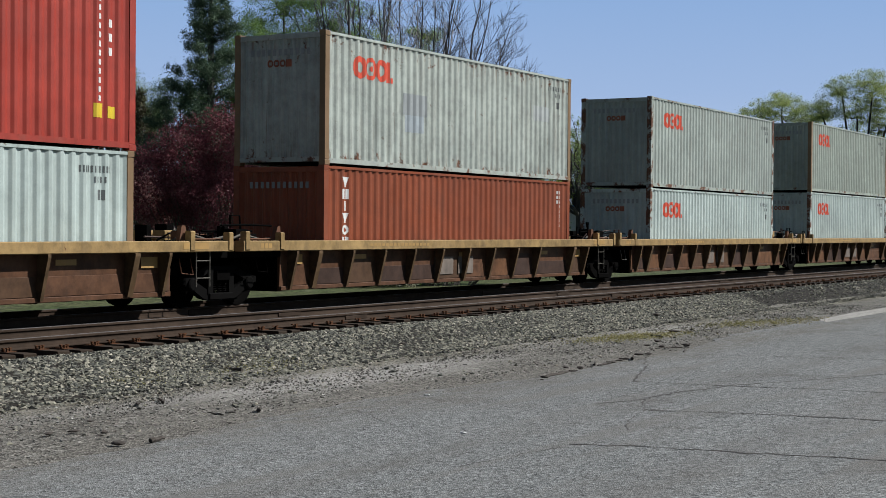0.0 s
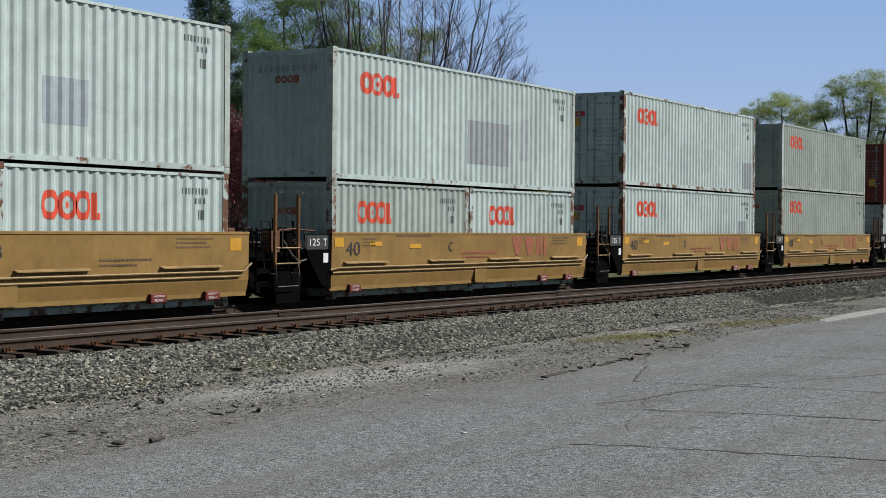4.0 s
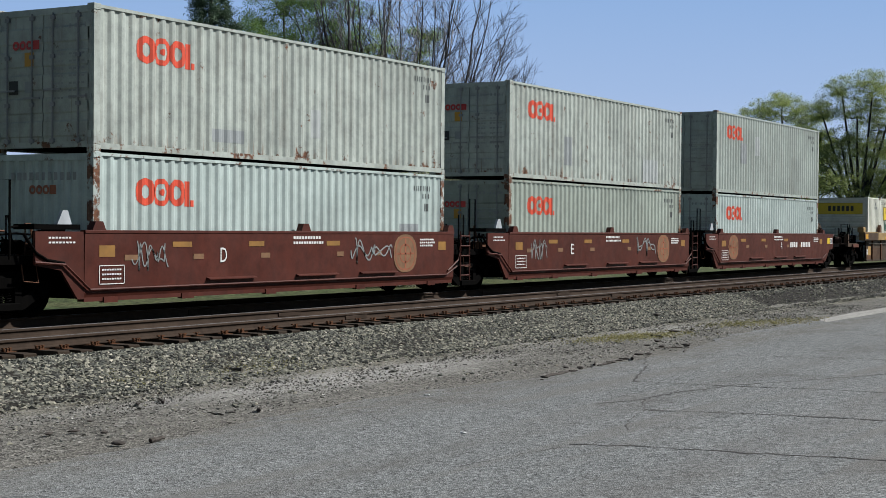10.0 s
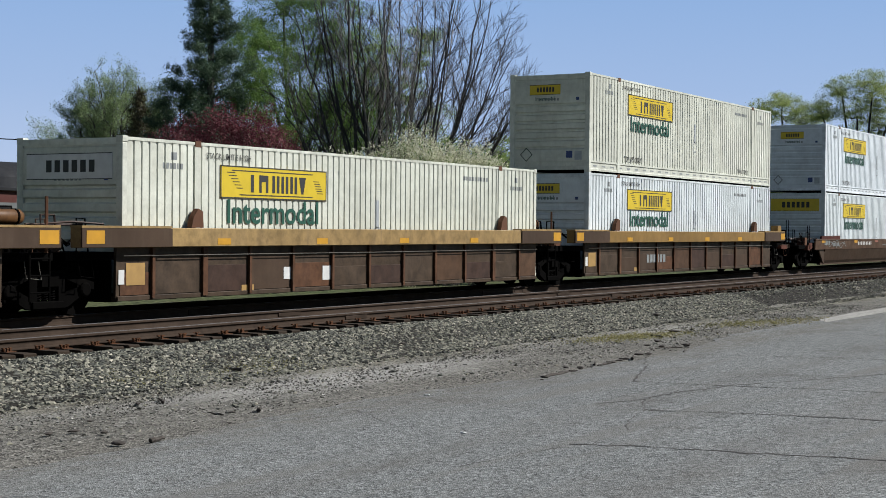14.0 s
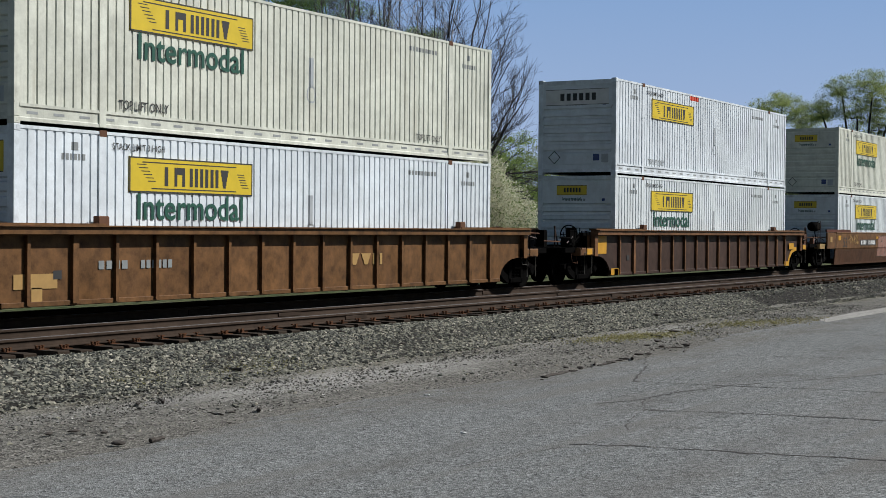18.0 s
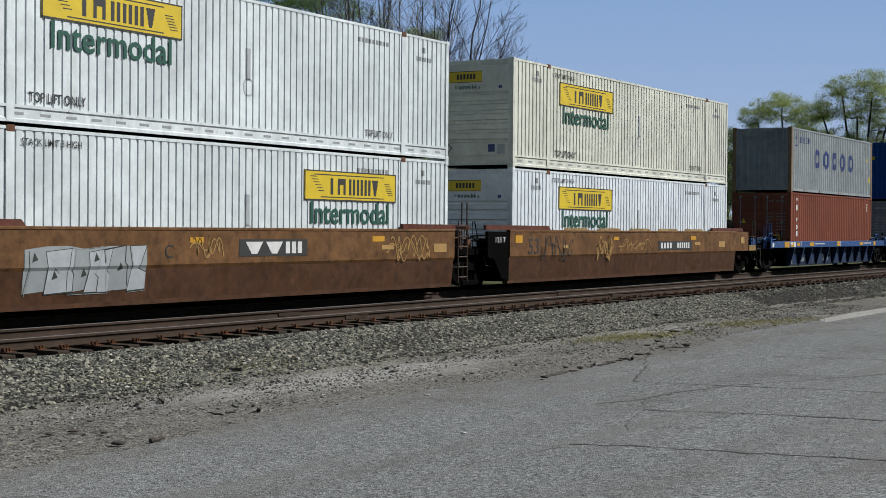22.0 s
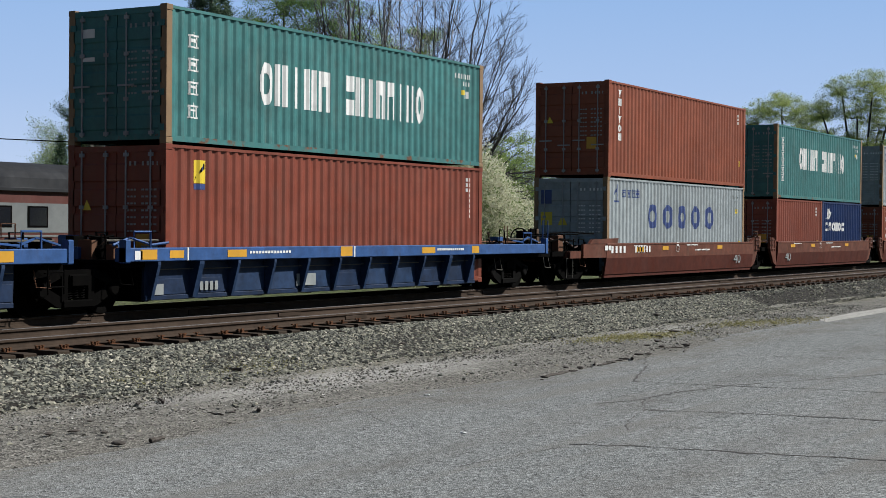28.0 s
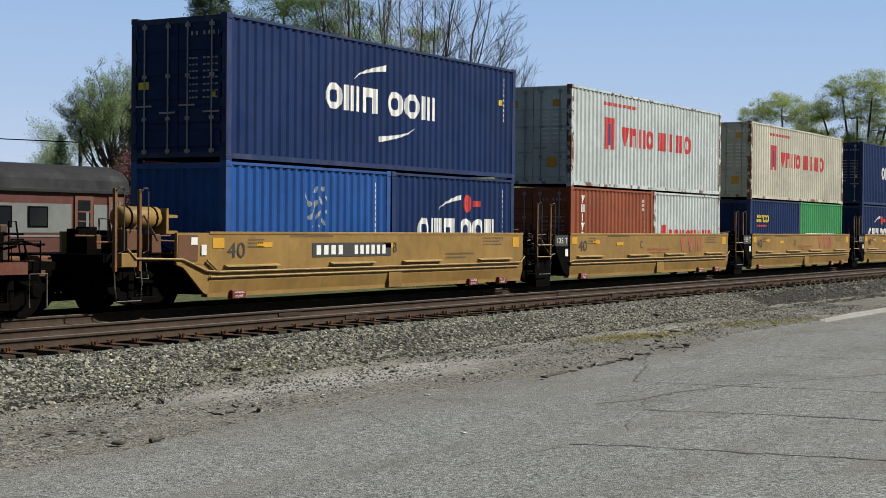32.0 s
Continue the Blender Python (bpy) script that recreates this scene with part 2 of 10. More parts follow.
# paints of the cars
YEL = paint("ochre yellow car paint", (0.232, 0.139, 0.044), rust=0.12, dirt=0.5, dirtcol=(0.10, 0.06, 0.026), fade=0.22, spec=0.18, mottle=0.25)
YEL_P = paint("pale weathered yellow paint", (0.30, 0.20, 0.085), rust=0.35, dirt=0.7, spec=0.18, mottle=0.6)
BRN_A = paint("rusty brown car paint", (0.104, 0.049, 0.026), rust=0.45, dirt=0.6, dirtcol=(0.038, 0.0266, 0.0213), spec=0.18, mottle=0.7)
RIB_T = paint("scuffed tan-brown rib paint", (0.1105, 0.0697, 0.0374), rust=0.5, dirt=0.5, dirtcol=(0.05, 0.035, 0.026), spec=0.15, mottle=0.7)
BRN_A2 = paint("orange rusty car paint", (0.137, 0.064, 0.031), rust=0.5, dirt=0.6, dirtcol=(0.0456, 0.0304, 0.0228), spec=0.18, mottle=0.7)
BRN_A3 = paint("sooty brown car paint", (0.0532, 0.0304, 0.0228), rust=0.4, dirt=0.6, dirtcol=(0.0266, 0.0213, 0.019), spec=0.18, mottle=0.6)
BRN_A4 = paint("dull red-brown car paint", (0.0830, 0.0454, 0.0260), rust=0.35, dirt=0.5, dirtcol=(0.0456, 0.0342, 0.0266), spec=0.18, mottle=0.6)
BRN_B = paint("oxide red-brown car paint", (0.0710, 0.0175, 0.0111), rust=0.12, dirt=0.35, dirtcol=(0.038, 0.0228, 0.0198), spec=0.18, mottle=0.45)
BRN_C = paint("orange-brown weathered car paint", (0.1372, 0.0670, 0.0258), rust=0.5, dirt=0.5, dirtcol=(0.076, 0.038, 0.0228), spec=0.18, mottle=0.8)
# lower side: dirt, and the shade of its inward slope painted in
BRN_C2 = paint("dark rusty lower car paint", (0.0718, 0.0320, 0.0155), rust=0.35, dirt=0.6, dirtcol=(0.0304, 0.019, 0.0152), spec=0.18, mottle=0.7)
BRN_D = paint("dark brown car paint", (0.0614, 0.0383, 0.0247), rust=0.2, dirt=0.35, spec=0.18)
BRN_N = paint("faded red-brown car paint", (0.106, 0.036, 0.0225), rust=0.2, dirt=0.4, spec=0.18, mottle=0.6)
BRN_H = paint("rusty ochre-brown car paint", (0.152, 0.0722, 0.0319), rust=0.4, dirt=0.45, dirtcol=(0.0684, 0.0456, 0.0304), spec=0.18, mottle=0.75)
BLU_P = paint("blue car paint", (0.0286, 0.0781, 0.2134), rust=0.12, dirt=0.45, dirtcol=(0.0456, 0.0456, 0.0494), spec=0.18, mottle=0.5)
# blues for the recessed side: grime, and the beam's shade put into the colour
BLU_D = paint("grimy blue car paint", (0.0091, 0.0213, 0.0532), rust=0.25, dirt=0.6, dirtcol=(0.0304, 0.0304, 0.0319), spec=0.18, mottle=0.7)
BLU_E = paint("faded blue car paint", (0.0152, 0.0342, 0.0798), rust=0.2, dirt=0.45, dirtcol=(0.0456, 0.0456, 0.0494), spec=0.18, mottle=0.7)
# grimy steel, blackened further so the colour carries the shade under the cars
GRIME_SHADE = paint("grimy black steel", (0.0025, 0.0023, 0.0022), rough=0.92, rust=0.04, dirt=0.4, dirtcol=(0.0106, 0.0091, 0.0076), fade=0.05, spec=0.02)
RUSTY = paint("rusted steel", (0.114, 0.0532, 0.0304), rough=0.8, rust=0.5, dirt=0.3, spec=0.18)
# cast steel of the side frames, with the overhang's shade in its colour
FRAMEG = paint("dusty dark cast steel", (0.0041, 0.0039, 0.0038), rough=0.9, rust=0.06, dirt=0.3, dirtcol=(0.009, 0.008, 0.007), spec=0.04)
GALV = paint("grey steel", (0.2432, 0.2508, 0.2584), rough=0.55, rust=0.1, dirt=0.2)
PIPE_G = paint("dull worn grey pipe", (0.105, 0.098, 0.084), rough=0.7, rust=0.15, dirt=0.4, spec=0.15)
BRN_J = paint("soot-darkened rusty car paint", (0.0646, 0.0435, 0.0287), rust=0.3, dirt=0.5, dirtcol=(0.0304, 0.0228, 0.019), spec=0.18, mottle=0.7)
PLATEM = paint("dark rusty plate steel", (0.095, 0.04, 0.018), rough=0.85, rust=0.2, dirt=0.3, spec=0.15)
RAILM = paint("brown rusted rail steel", (0.046, 0.031, 0.022), rough=0.8, rust=0.1, dirt=0.3, dirtcol=(0.038, 0.027, 0.021), spec=0.12, mottle=0.5)
SHINE = flat("polished rail head steel", (0.11, 0.105, 0.105), 0.6, 0.15, 9, 0.4)
TIEM = paint("weathered creosoted wood", (0.0300, 0.0205, 0.0135), rough=0.95, dirt=0.4, fade=0.35, spec=0.18)
# markings
ORANGE = flat("orange-red marking paint", (0.5472, 0.057, 0.0228), 0.5, 0.08)
MWHITE = flat("white marking paint", (0.5624, 0.5624, 0.5472), 0.6, 0.1)
MBLUE = flat("dark blue marking paint", (0.0167, 0.038, 0.1444), 0.5, 0.12)
MBLACK = flat("black marking paint", (0.019, 0.019, 0.019), 0.6, 0.1)
MYEL = flat("yellow marking paint", (0.5472, 0.3952, 0.0152), 0.5, 0.08)
MAMB = flat("amber marking paint", (0.456, 0.228, 0.0114), 0.5, 0.12)
MGREEN = flat("dark green marking paint", (0.0076, 0.0646, 0.0426), 0.5, 0.08)
MRED = flat("red marking paint", (0.418, 0.0228, 0.0228), 0.5, 0.08)
MGREY = flat("grey repaint", (0.228, 0.2508, 0.2546), 0.6, 0.1)
MFADE = flat("faded grey lettering", (0.19, 0.2052, 0.2052), 0.6, 0.15)
MFAINT = flat("worn grey numbering", (0.228, 0.2432, 0.2432), 0.6, 0.15)
CORNER = paint("rust-tinged tan steel", (0.2052, 0.1292, 0.0684), rust=0.35, dirt=0.4)
MBRN = flat("faded brown stencil paint", (0.085, 0.05, 0.02), 0.7, 0.25)
MNUM = flat("worn dark numbering", (0.075, 0.085, 0.085), 0.6, 0.25)
MDIM = flat("grimy amber marking paint", (0.21, 0.10, 0.014), 0.6, 0.2)
MWORN = flat("worn pale panel paint", (0.125, 0.10, 0.082), 0.7, 0.3)
MTAN = flat("tan marking paint", (0.3192, 0.19, 0.057), 0.6, 0.15)
MEMB = flat("faded brown emblem paint", (0.155, 0.078, 0.034), 0.6, 0.25)
MSILV = flat("silver spray paint", (0.3192, 0.342, 0.3572), 0.5, 0.15)
MPINK = flat("faded red spray paint", (0.2508, 0.0912, 0.057), 0.6, 0.2)
MPINK2 = flat("dusty pink spray paint", (0.228, 0.114, 0.0836), 0.6, 0.25)
DIM_K = flat("grimy dark green spray paint", (0.022, 0.027, 0.021), 0.85, 0.25)
MRUST = flat("faint rust-red lettering", (0.228, 0.0646, 0.0266), 0.6, 0.2)

# ---- meshes ----


class Geo:
    """Collects vertices and faces of one part."""

    def __init__(self):
        self.v, self.f, self.smooth, self.rounded = [], [], False, ()

    def add(self, vs, fs):
        o = len(self.v)
        self.v += [tuple(p) for p in vs]
        self.f += [tuple(i + o for i in q) for q in fs]
        return self

    def box(self, x0, x1, y0, y1, z0, z1, c=0.0):
        if c <= 0:
            return self.add([(x, y, z) for x in (x0, x1) for y in (y0, y1) for z in (z0, z1)],
                            [(0, 1, 3, 2), (4, 6, 7, 5), (0, 4, 5, 1), (2, 3, 7, 6), (0, 2, 6, 4), (1, 5, 7, 3)])
        poly = [(y0 + c, z0), (y1 - c, z0), (y1, z0 + c), (y1, z1 - c), (y1 - c, z1), (y0 + c, z1), (y0, z1 - c), (y0, z0 + c)]
        return self.prism_x(poly, x0, x1)

    def prism_x(self, poly, x0, x1):
        n = len(poly)
        return self.add([(x0, y, z) for y, z in poly] + [(x1, y, z) for y, z in poly],
                        [tuple(range(n - 1, -1, -1)), tuple(range(n, 2 * n))] + [(i, (i + 1) % n, n + (i + 1) % n, n + i) for i in range(n)])

    def prism_y(self, poly, y0, y1):
        n = len(poly)
        return self.add([(x, y0, z) for x, z in poly] + [(x, y1, z) for x, z in poly],
                        [tuple(range(n)), tuple(range(2 * n - 1, n - 1, -1))] + [((i + 1) % n, i, n + i, n + (i + 1) % n) for i in range(n)])

    def prism_z(self, poly, z0, z1):
        n = len(poly)
        return self.add([(x, y, z0) for x, y in poly] + [(x, y, z1) for x, y in poly],
                        [tuple(range(n - 1, -1, -1)), tuple(range(n, 2 * n))] + [(i, (i + 1) % n, n + (i + 1) % n, n + i) for i in range(n)])

    def tube(self, pts, r, n=6, r1=None):
        pts = [Vector(p) for p in pts]
        k = len(pts)
        r1 = r if r1 is None else r1
        vs = []
        for i, p in enumerate(pts):
            d = (pts[min(i + 1, k - 1)] - pts[max(i - 1, 0)]).normalized()
            a = d.cross(Vector((0, 0, 1)) if abs(d.z) < 0.9 else Vector((1, 0, 0))).normalized()
            b = d.cross(a)
            rr = r + (r1 - r) * i / max(1, k - 1)
            vs += [p + (a * math.cos(2 * math.pi * j / n) + b * math.sin(2 * math.pi * j / n)) * rr for j in range(n)]
        fs = [(i * n + j, i * n + (j + 1) % n, (i + 1) * n + (j + 1) % n, (i + 1) * n + j) for i in range(k - 1) for j in range(n)]
        fs += [tuple(range(n - 1, -1, -1)), tuple(range((k - 1) * n, k * n))]
        return self.add(vs, fs)

    def lathe_y(self, prof, cx, cz, n=20):
        """Turns (radius, y) pairs round the axis along y through (cx, cz)."""
        k = len(prof)
        vs = [(cx + r * math.cos(2 * math.pi * j / n), y, cz + r * math.sin(2 * math.pi * j / n)) for r, y in prof for j in range(n)]
        fs = [(i * n + j, i * n + (j + 1) % n, (i + 1) * n + (j + 1) % n, (i + 1) * n + j) for i in range(k - 1) for j in range(n)]
        fs += [tuple(range(n - 1, -1, -1)), tuple(range((k - 1) * n, k * n))]
        return self.add(vs, fs)

    def mesh(self, name):
        me = bpy.data.meshes.new(name)
        me.from_pydata(self.v, [], self.f)
        if self.smooth:
            me.shade_smooth()
        for i in self.rounded:
            me.polygons[i].use_smooth = True
        me.update()
        return me


FINE = {"number_marking", "stencil", "door_marking", "beam_mark", "floor_frame", "rail_pad", "small_mark", "plate_mark", "card_line", "rust_stain", "inspection_plate", "hinge_strip"}


def part(name, geo, mat, parent, label=""):
    """Links a mesh, or a Geo, as one object under a thing or part."""
    me = geo.mesh(name) if isinstance(geo, Geo) else geo
    ob = new(name, me)
    if mat and not me.materials:
        me.materials.append(mat)
    elif mat:
        ob.material_slots[0].link = "OBJECT"
        ob.material_slots[0].material = mat
    ob.parent = parent
    if name in FINE:
        tagged(ob, label, kind="stuff")
    elif label:
        tagged(ob, label)
    return ob


def thing(name, m, label, category, group="", kind=""):
    ob = new(name)
    ob.empty_display_size = 0.2
    ob.matrix_basis = m
    return tagged(ob, label, category, group, kind)


GLYPHS = {}


def lettering(text, height, width=0.0, bold=0.0):
    """Text with the built-in font as a Geo lying in the x-z plane, facing -y, its lower left corner at the origin."""
    key = (text, height, width, bold)
    if key in GLYPHS:
        return GLYPHS[key]
    cu = bpy.data.curves.new("lettering", "FONT")
    cu.body, cu.size, cu.resolution_u, cu.offset = text, 1.0, 3, bold
    ob = bpy.data.objects.new("lettering", cu)
    me = bpy.data.meshes.new_from_object(ob)
    vs = np.array([v.co[:] for v in me.vertices])
    lo, hi = vs.min(0), vs.max(0)
    k = height / (hi[1] - lo[1])
    kx = width / (hi[0] - lo[0]) if width else k
    g = Geo()
    g.add([((v[0] - lo[0]) * kx, 0.0, (v[1] - lo[1]) * k) for v in vs], [tuple(p.vertices) for p in me.polygons])
    bpy.data.objects.remove(ob)
    bpy.data.curves.remove(cu)
    bpy.data.meshes.remove(me)
    GLYPHS[key] = g
    return g


def put_text(text, x, y, z, height, mat, parent, width=0.0, name="lettering", bold=0.0):
    g = lettering(text, height, width, bold)
    h = Geo().add([(a + x, y, c + z) for a, b, c in g.v], g.f)
    return part(name, h, mat, parent)


# plain shapes for painted marks: (x0, x1, z0, z1, test on 0..1 coordinates)
def R_(x0, x1, z0, z1):
    return (x0, x1, z0, z1, None)


def ring(x0, x1, z0, z1, hole=0.55, gap=False):
    def inside(a, c):
        a, c = 2 * a - 1, 2 * c - 1
        q = (abs(a) ** 2.4 + abs(c) ** 2.4) ** (1 / 2.4)
        return hole < q <= 1 and not (gap and a > 0.25 and abs(c) < 0.32)
    return (x0, x1, z0, z1, inside)


def disc(x0, x1, z0, z1):
    return ring(x0, x1, z0, z1, -1)


def swoosh(x0, x1, z0, z1, flip=False):
    def inside(a, c):
        if flip:
            a, c = 1 - a, 1 - c
        top = a ** 0.55
        return top - 0.28 * a - 0.05 < c <= top
    return (x0, x1, z0, z1, inside)


SINGLE = {"logo", "faded_logo", "amber_patch", "tan_patch", "repainted_patch", "warning_label", "faded_panel", "spray_patch", "foot_patch", "card", "placard", "white_patch"}


def paint_on(parent, name, shapes, mat, surf, breaks=(), step=0.02, lift=0.004, zstep=0.012, label=""):
    """Paints plain shapes on a side that faces -y; surf(x) is the y of the surface."""
    if name in SINGLE and len(shapes) > 1:
        for q in shapes:
            ob = paint_on(parent, name, [q], mat, surf, breaks, step, lift, zstep, label)
        return ob
    g = Geo()
    for x0, x1, z0, z1, test in shapes:
        if test is None:
            xs = [x0] + [b for b in breaks if x0 < b < x1] + [x1]
            vs = []
            for i, x in enumerate(xs):
                y = (surf(x + 1e-5) if i < len(xs) - 1 else surf(x - 1e-5)) - lift
                vs += [(x, y, z0), (x, y, z1)]
            g.add(vs, [(2 * i, 2 * i + 2, 2 * i + 3, 2 * i + 1) for i in range(len(xs) - 1)])
            continue
        else:
            n = max(6, int((x1 - x0) / step))
            xs = sorted({round(x0 + (x1 - x0) * i / n, 4) for i in range(n + 1)} | {b for b in breaks if x0 < b < x1})
            k = max(8, int((z1 - z0) / zstep))
            spans = []
            for a, b in zip(xs, xs[1:]):
                am = ((a + b) / 2 - x0) / (x1 - x0)
                col, start = [], None
                for i in range(k):
                    on = test(am, (i + 0.5) / k)
                    if on and start is None:
                        start = i / k
                    if not on and start is not None:
                        col.append((start, i / k))
                        start = None
                if start is not None:
                    col.append((start, 1.0))
                spans.append(col)
        for (a, b), col in zip(zip(xs, xs[1:]), spans):
            ya, yb = surf(a + 1e-5) - lift, surf(b - 1e-5) - lift
            for c0, c1 in col:
                za, zb = z0 + (z1 - z0) * c0, z0 + (z1 - z0) * c1
                g.add([(a, ya, za), (b, yb, za), (b, yb, zb), (a, ya, zb)], [(0, 1, 2, 3)])
    return part(name, g, mat, parent, label)


def paint_end(parent, name, shapes, mat, x=-0.004, label=""):
    """Paints plain shapes on an end that faces -x; the first pair is y (from the near side), the second z."""
    g = Geo()
    for y0, y1, z0, z1, test in shapes:
        if test is None:
            g.add([(x, y0, z0), (x, y0, z1), (x, y1, z1), (x, y1, z0)], [(0, 1, 2, 3)])
        else:
            n, k = 24, 24
            for i in range(n):
                for j in range(k):
                    if test((i + 0.5) / n, (j + 0.5) / k):
                        a, b = y1 + (y0 - y1) * i / n, y1 + (y0 - y1) * (i + 1) / n
                        c, d = z0 + (z1 - z0) * j / k, z0 + (z1 - z0) * (j + 1) / k
                        g.add([(x, a, c), (x, a, d), (x, b, d), (x, b, c)], [(0, 3, 2, 1)])
    return part(name, g, mat, parent, label)


def word_bars(x0, x1, z0, z1, n, fill=0.72):
    """A word that is not spelt out: one bar a letter."""
    w = (x1 - x0) / n
    return [R_(x0 + w * i, x0 + w * (i + fill), z0, z1) for i in range(n)]

# ---- ground and track ----


def lie(y):
    """Height of the ground across the line, y away from the road."""
    pts = [(-900, 0.0), (-20, -0.20), (-7, -0.42), (-6.3, -0.37), (-5.5, -0.08), (-5.12, -0.02), (-4.96, -0.035), (-4.75, -0.045), (-2.6, -0.04), (-2.2, -0.05), (-1.4, -0.03), (1.5, -0.03), (2.9, -0.42), (6, -0.5), (900, -0.5)]
    for (a, p), (b, q) in zip(pts, pts[1:]):
        if y <= b:
            return p + (q - p) * (y - a) / (b - a)
    return pts[-1][1]


def sheet(name, xs, ys, mat, lift=0.0, rough=0.0, kind="structure", label="", category="", edge=None):
    """A sheet of ground that follows the lie of the land; edge(x) bounds it on the track side."""
    rng = random.Random(5)
    g = Geo()
    n = len(ys)
    for x in xs:
        for y in ys:
            yy = y if edge is None else min(y, edge(x) - 0.0004 * (ys[-1] - y))
            g.v.append((x, yy, lie(yy) + lift + rng.uniform(-rough, rough)))
    for i in range(len(xs) - 1):
        for j in range(n - 1):
            g.f.append((i * n + j, (i + 1) * n + j, (i + 1) * n + j + 1, i * n + j + 1))
    ob = new(name, g.mesh(name))
    ob.data.materials.append(mat)
    return tagged(ob, label, category, kind=kind)


def spaced(a, b, step):
    n = max(1, int(round((b - a) / step)))
    return [a + (b - a) * i / n for i in range(n + 1)]


GRASS = ground_mat("spring grass", (0.057, 0.08, 0.03), (0.091, 0.099, 0.046), (0.137, 0.125, 0.091), 9.0, 0.03, 0.3, 0.7)
GRAVEL = ground_mat("dusty gravel", (0.20, 0.193, 0.172), (0.155, 0.147, 0.128), (0.265, 0.258, 0.238), 34.0, 0.03, 0.45, 0.9, 0.3,
                    pale=[(18.9, -7.7, 5.6, 0.55), (31.4, -7.2, 4.4, 0.45), (26.5, -6.9, 3.4, 0.4)],
                    silt=[(-6.75, 0.55, (0.125, 0.113, 0.075), 0.6), (-9.75, 0.9, (0.145, 0.136, 0.118), 0.7)])
ASPHALT = ground_mat("old grey asphalt", (0.199, 0.207, 0.203), (0.221, 0.229, 0.224), (0.145, 0.140, 0.130), 60.0, 0.014, 0.22, 0.8, 0.7,
                     silt=[(-10.15, 0.85, (0.14, 0.131, 0.115), 0.8), (-12.9, 0.35, (0.135, 0.132, 0.124), 0.6), (-15.3, 0.4, (0.14, 0.137, 0.13), 0.6)])
# bed stone, its colour darkened for the shade between rails and under cars
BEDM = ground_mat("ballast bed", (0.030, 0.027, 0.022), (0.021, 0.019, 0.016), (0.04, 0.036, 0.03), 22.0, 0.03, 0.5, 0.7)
CONCRETE = ground_mat("pale concrete", (0.33, 0.32, 0.295), (0.29, 0.28, 0.255), (0.36, 0.35, 0.32), 40.0, 0.004, 0.4, 0.2)

far_x = [-900, -300, -100] + spaced(-40, 140, 3) + [200, 400, 900, 1800]
sheet("ground", far_x, [-1500, -400, -100, -40, -20, -14, -9, -7, -6.3, -5.5, -5.05, -4.75, -2.6, -1.4, 1.5, 2.9, 6, 12, 40, 120, 400, 1500], GRASS, -0.03,
      label="grass and earth beside the railway line", category="ground")
sheet("gravel_shoulder", spaced(-20, 140, 1), spaced(-13, -5.0, 0.4), GRAVEL, 0.0, 0.012, label="dusty gravel verge between ballast and asphalt", category="gravel")
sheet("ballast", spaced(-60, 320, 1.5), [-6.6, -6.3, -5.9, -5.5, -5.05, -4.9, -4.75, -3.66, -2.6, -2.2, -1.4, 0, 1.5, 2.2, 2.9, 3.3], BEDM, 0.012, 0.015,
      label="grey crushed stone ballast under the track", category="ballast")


def road_edge(x):
    k = [(-30, -10.6), (9.4, -10.25), (11.3, -10.15), (13.5, -9.84), (15.6, -9.7), (17.3, -9.83), (19.7, -10.2), (23.5, -10.22), (26.4, -10.0), (30.3, -9.3), (36.3, -9.38), (42.8, -9.3), (160, -8.5)]
    for (a, p), (b, q) in zip(k, k[1:]):
        if x <= b:
            break
    y = p + (q - p) * (x - a) / (b - a)
    return y + 0.16 * noise.noise((x * 1.3, 3.0, 0)) + 0.08 * noise.noise((x * 5.1, 9.0, 0)) + 0.03 * noise.noise((x * 17, 5.0, 0))


sheet("asphalt_lot", [-300, -100] + spaced(-40, 90, 0.2) + [120, 300], [-900, -200, -60, -30, -20, -15, -12, -10.5, -9.5, -8.5, -7], ASPHALT, 0.022,
      label="old cracked grey asphalt parking area", category="asphalt", edge=road_edge)



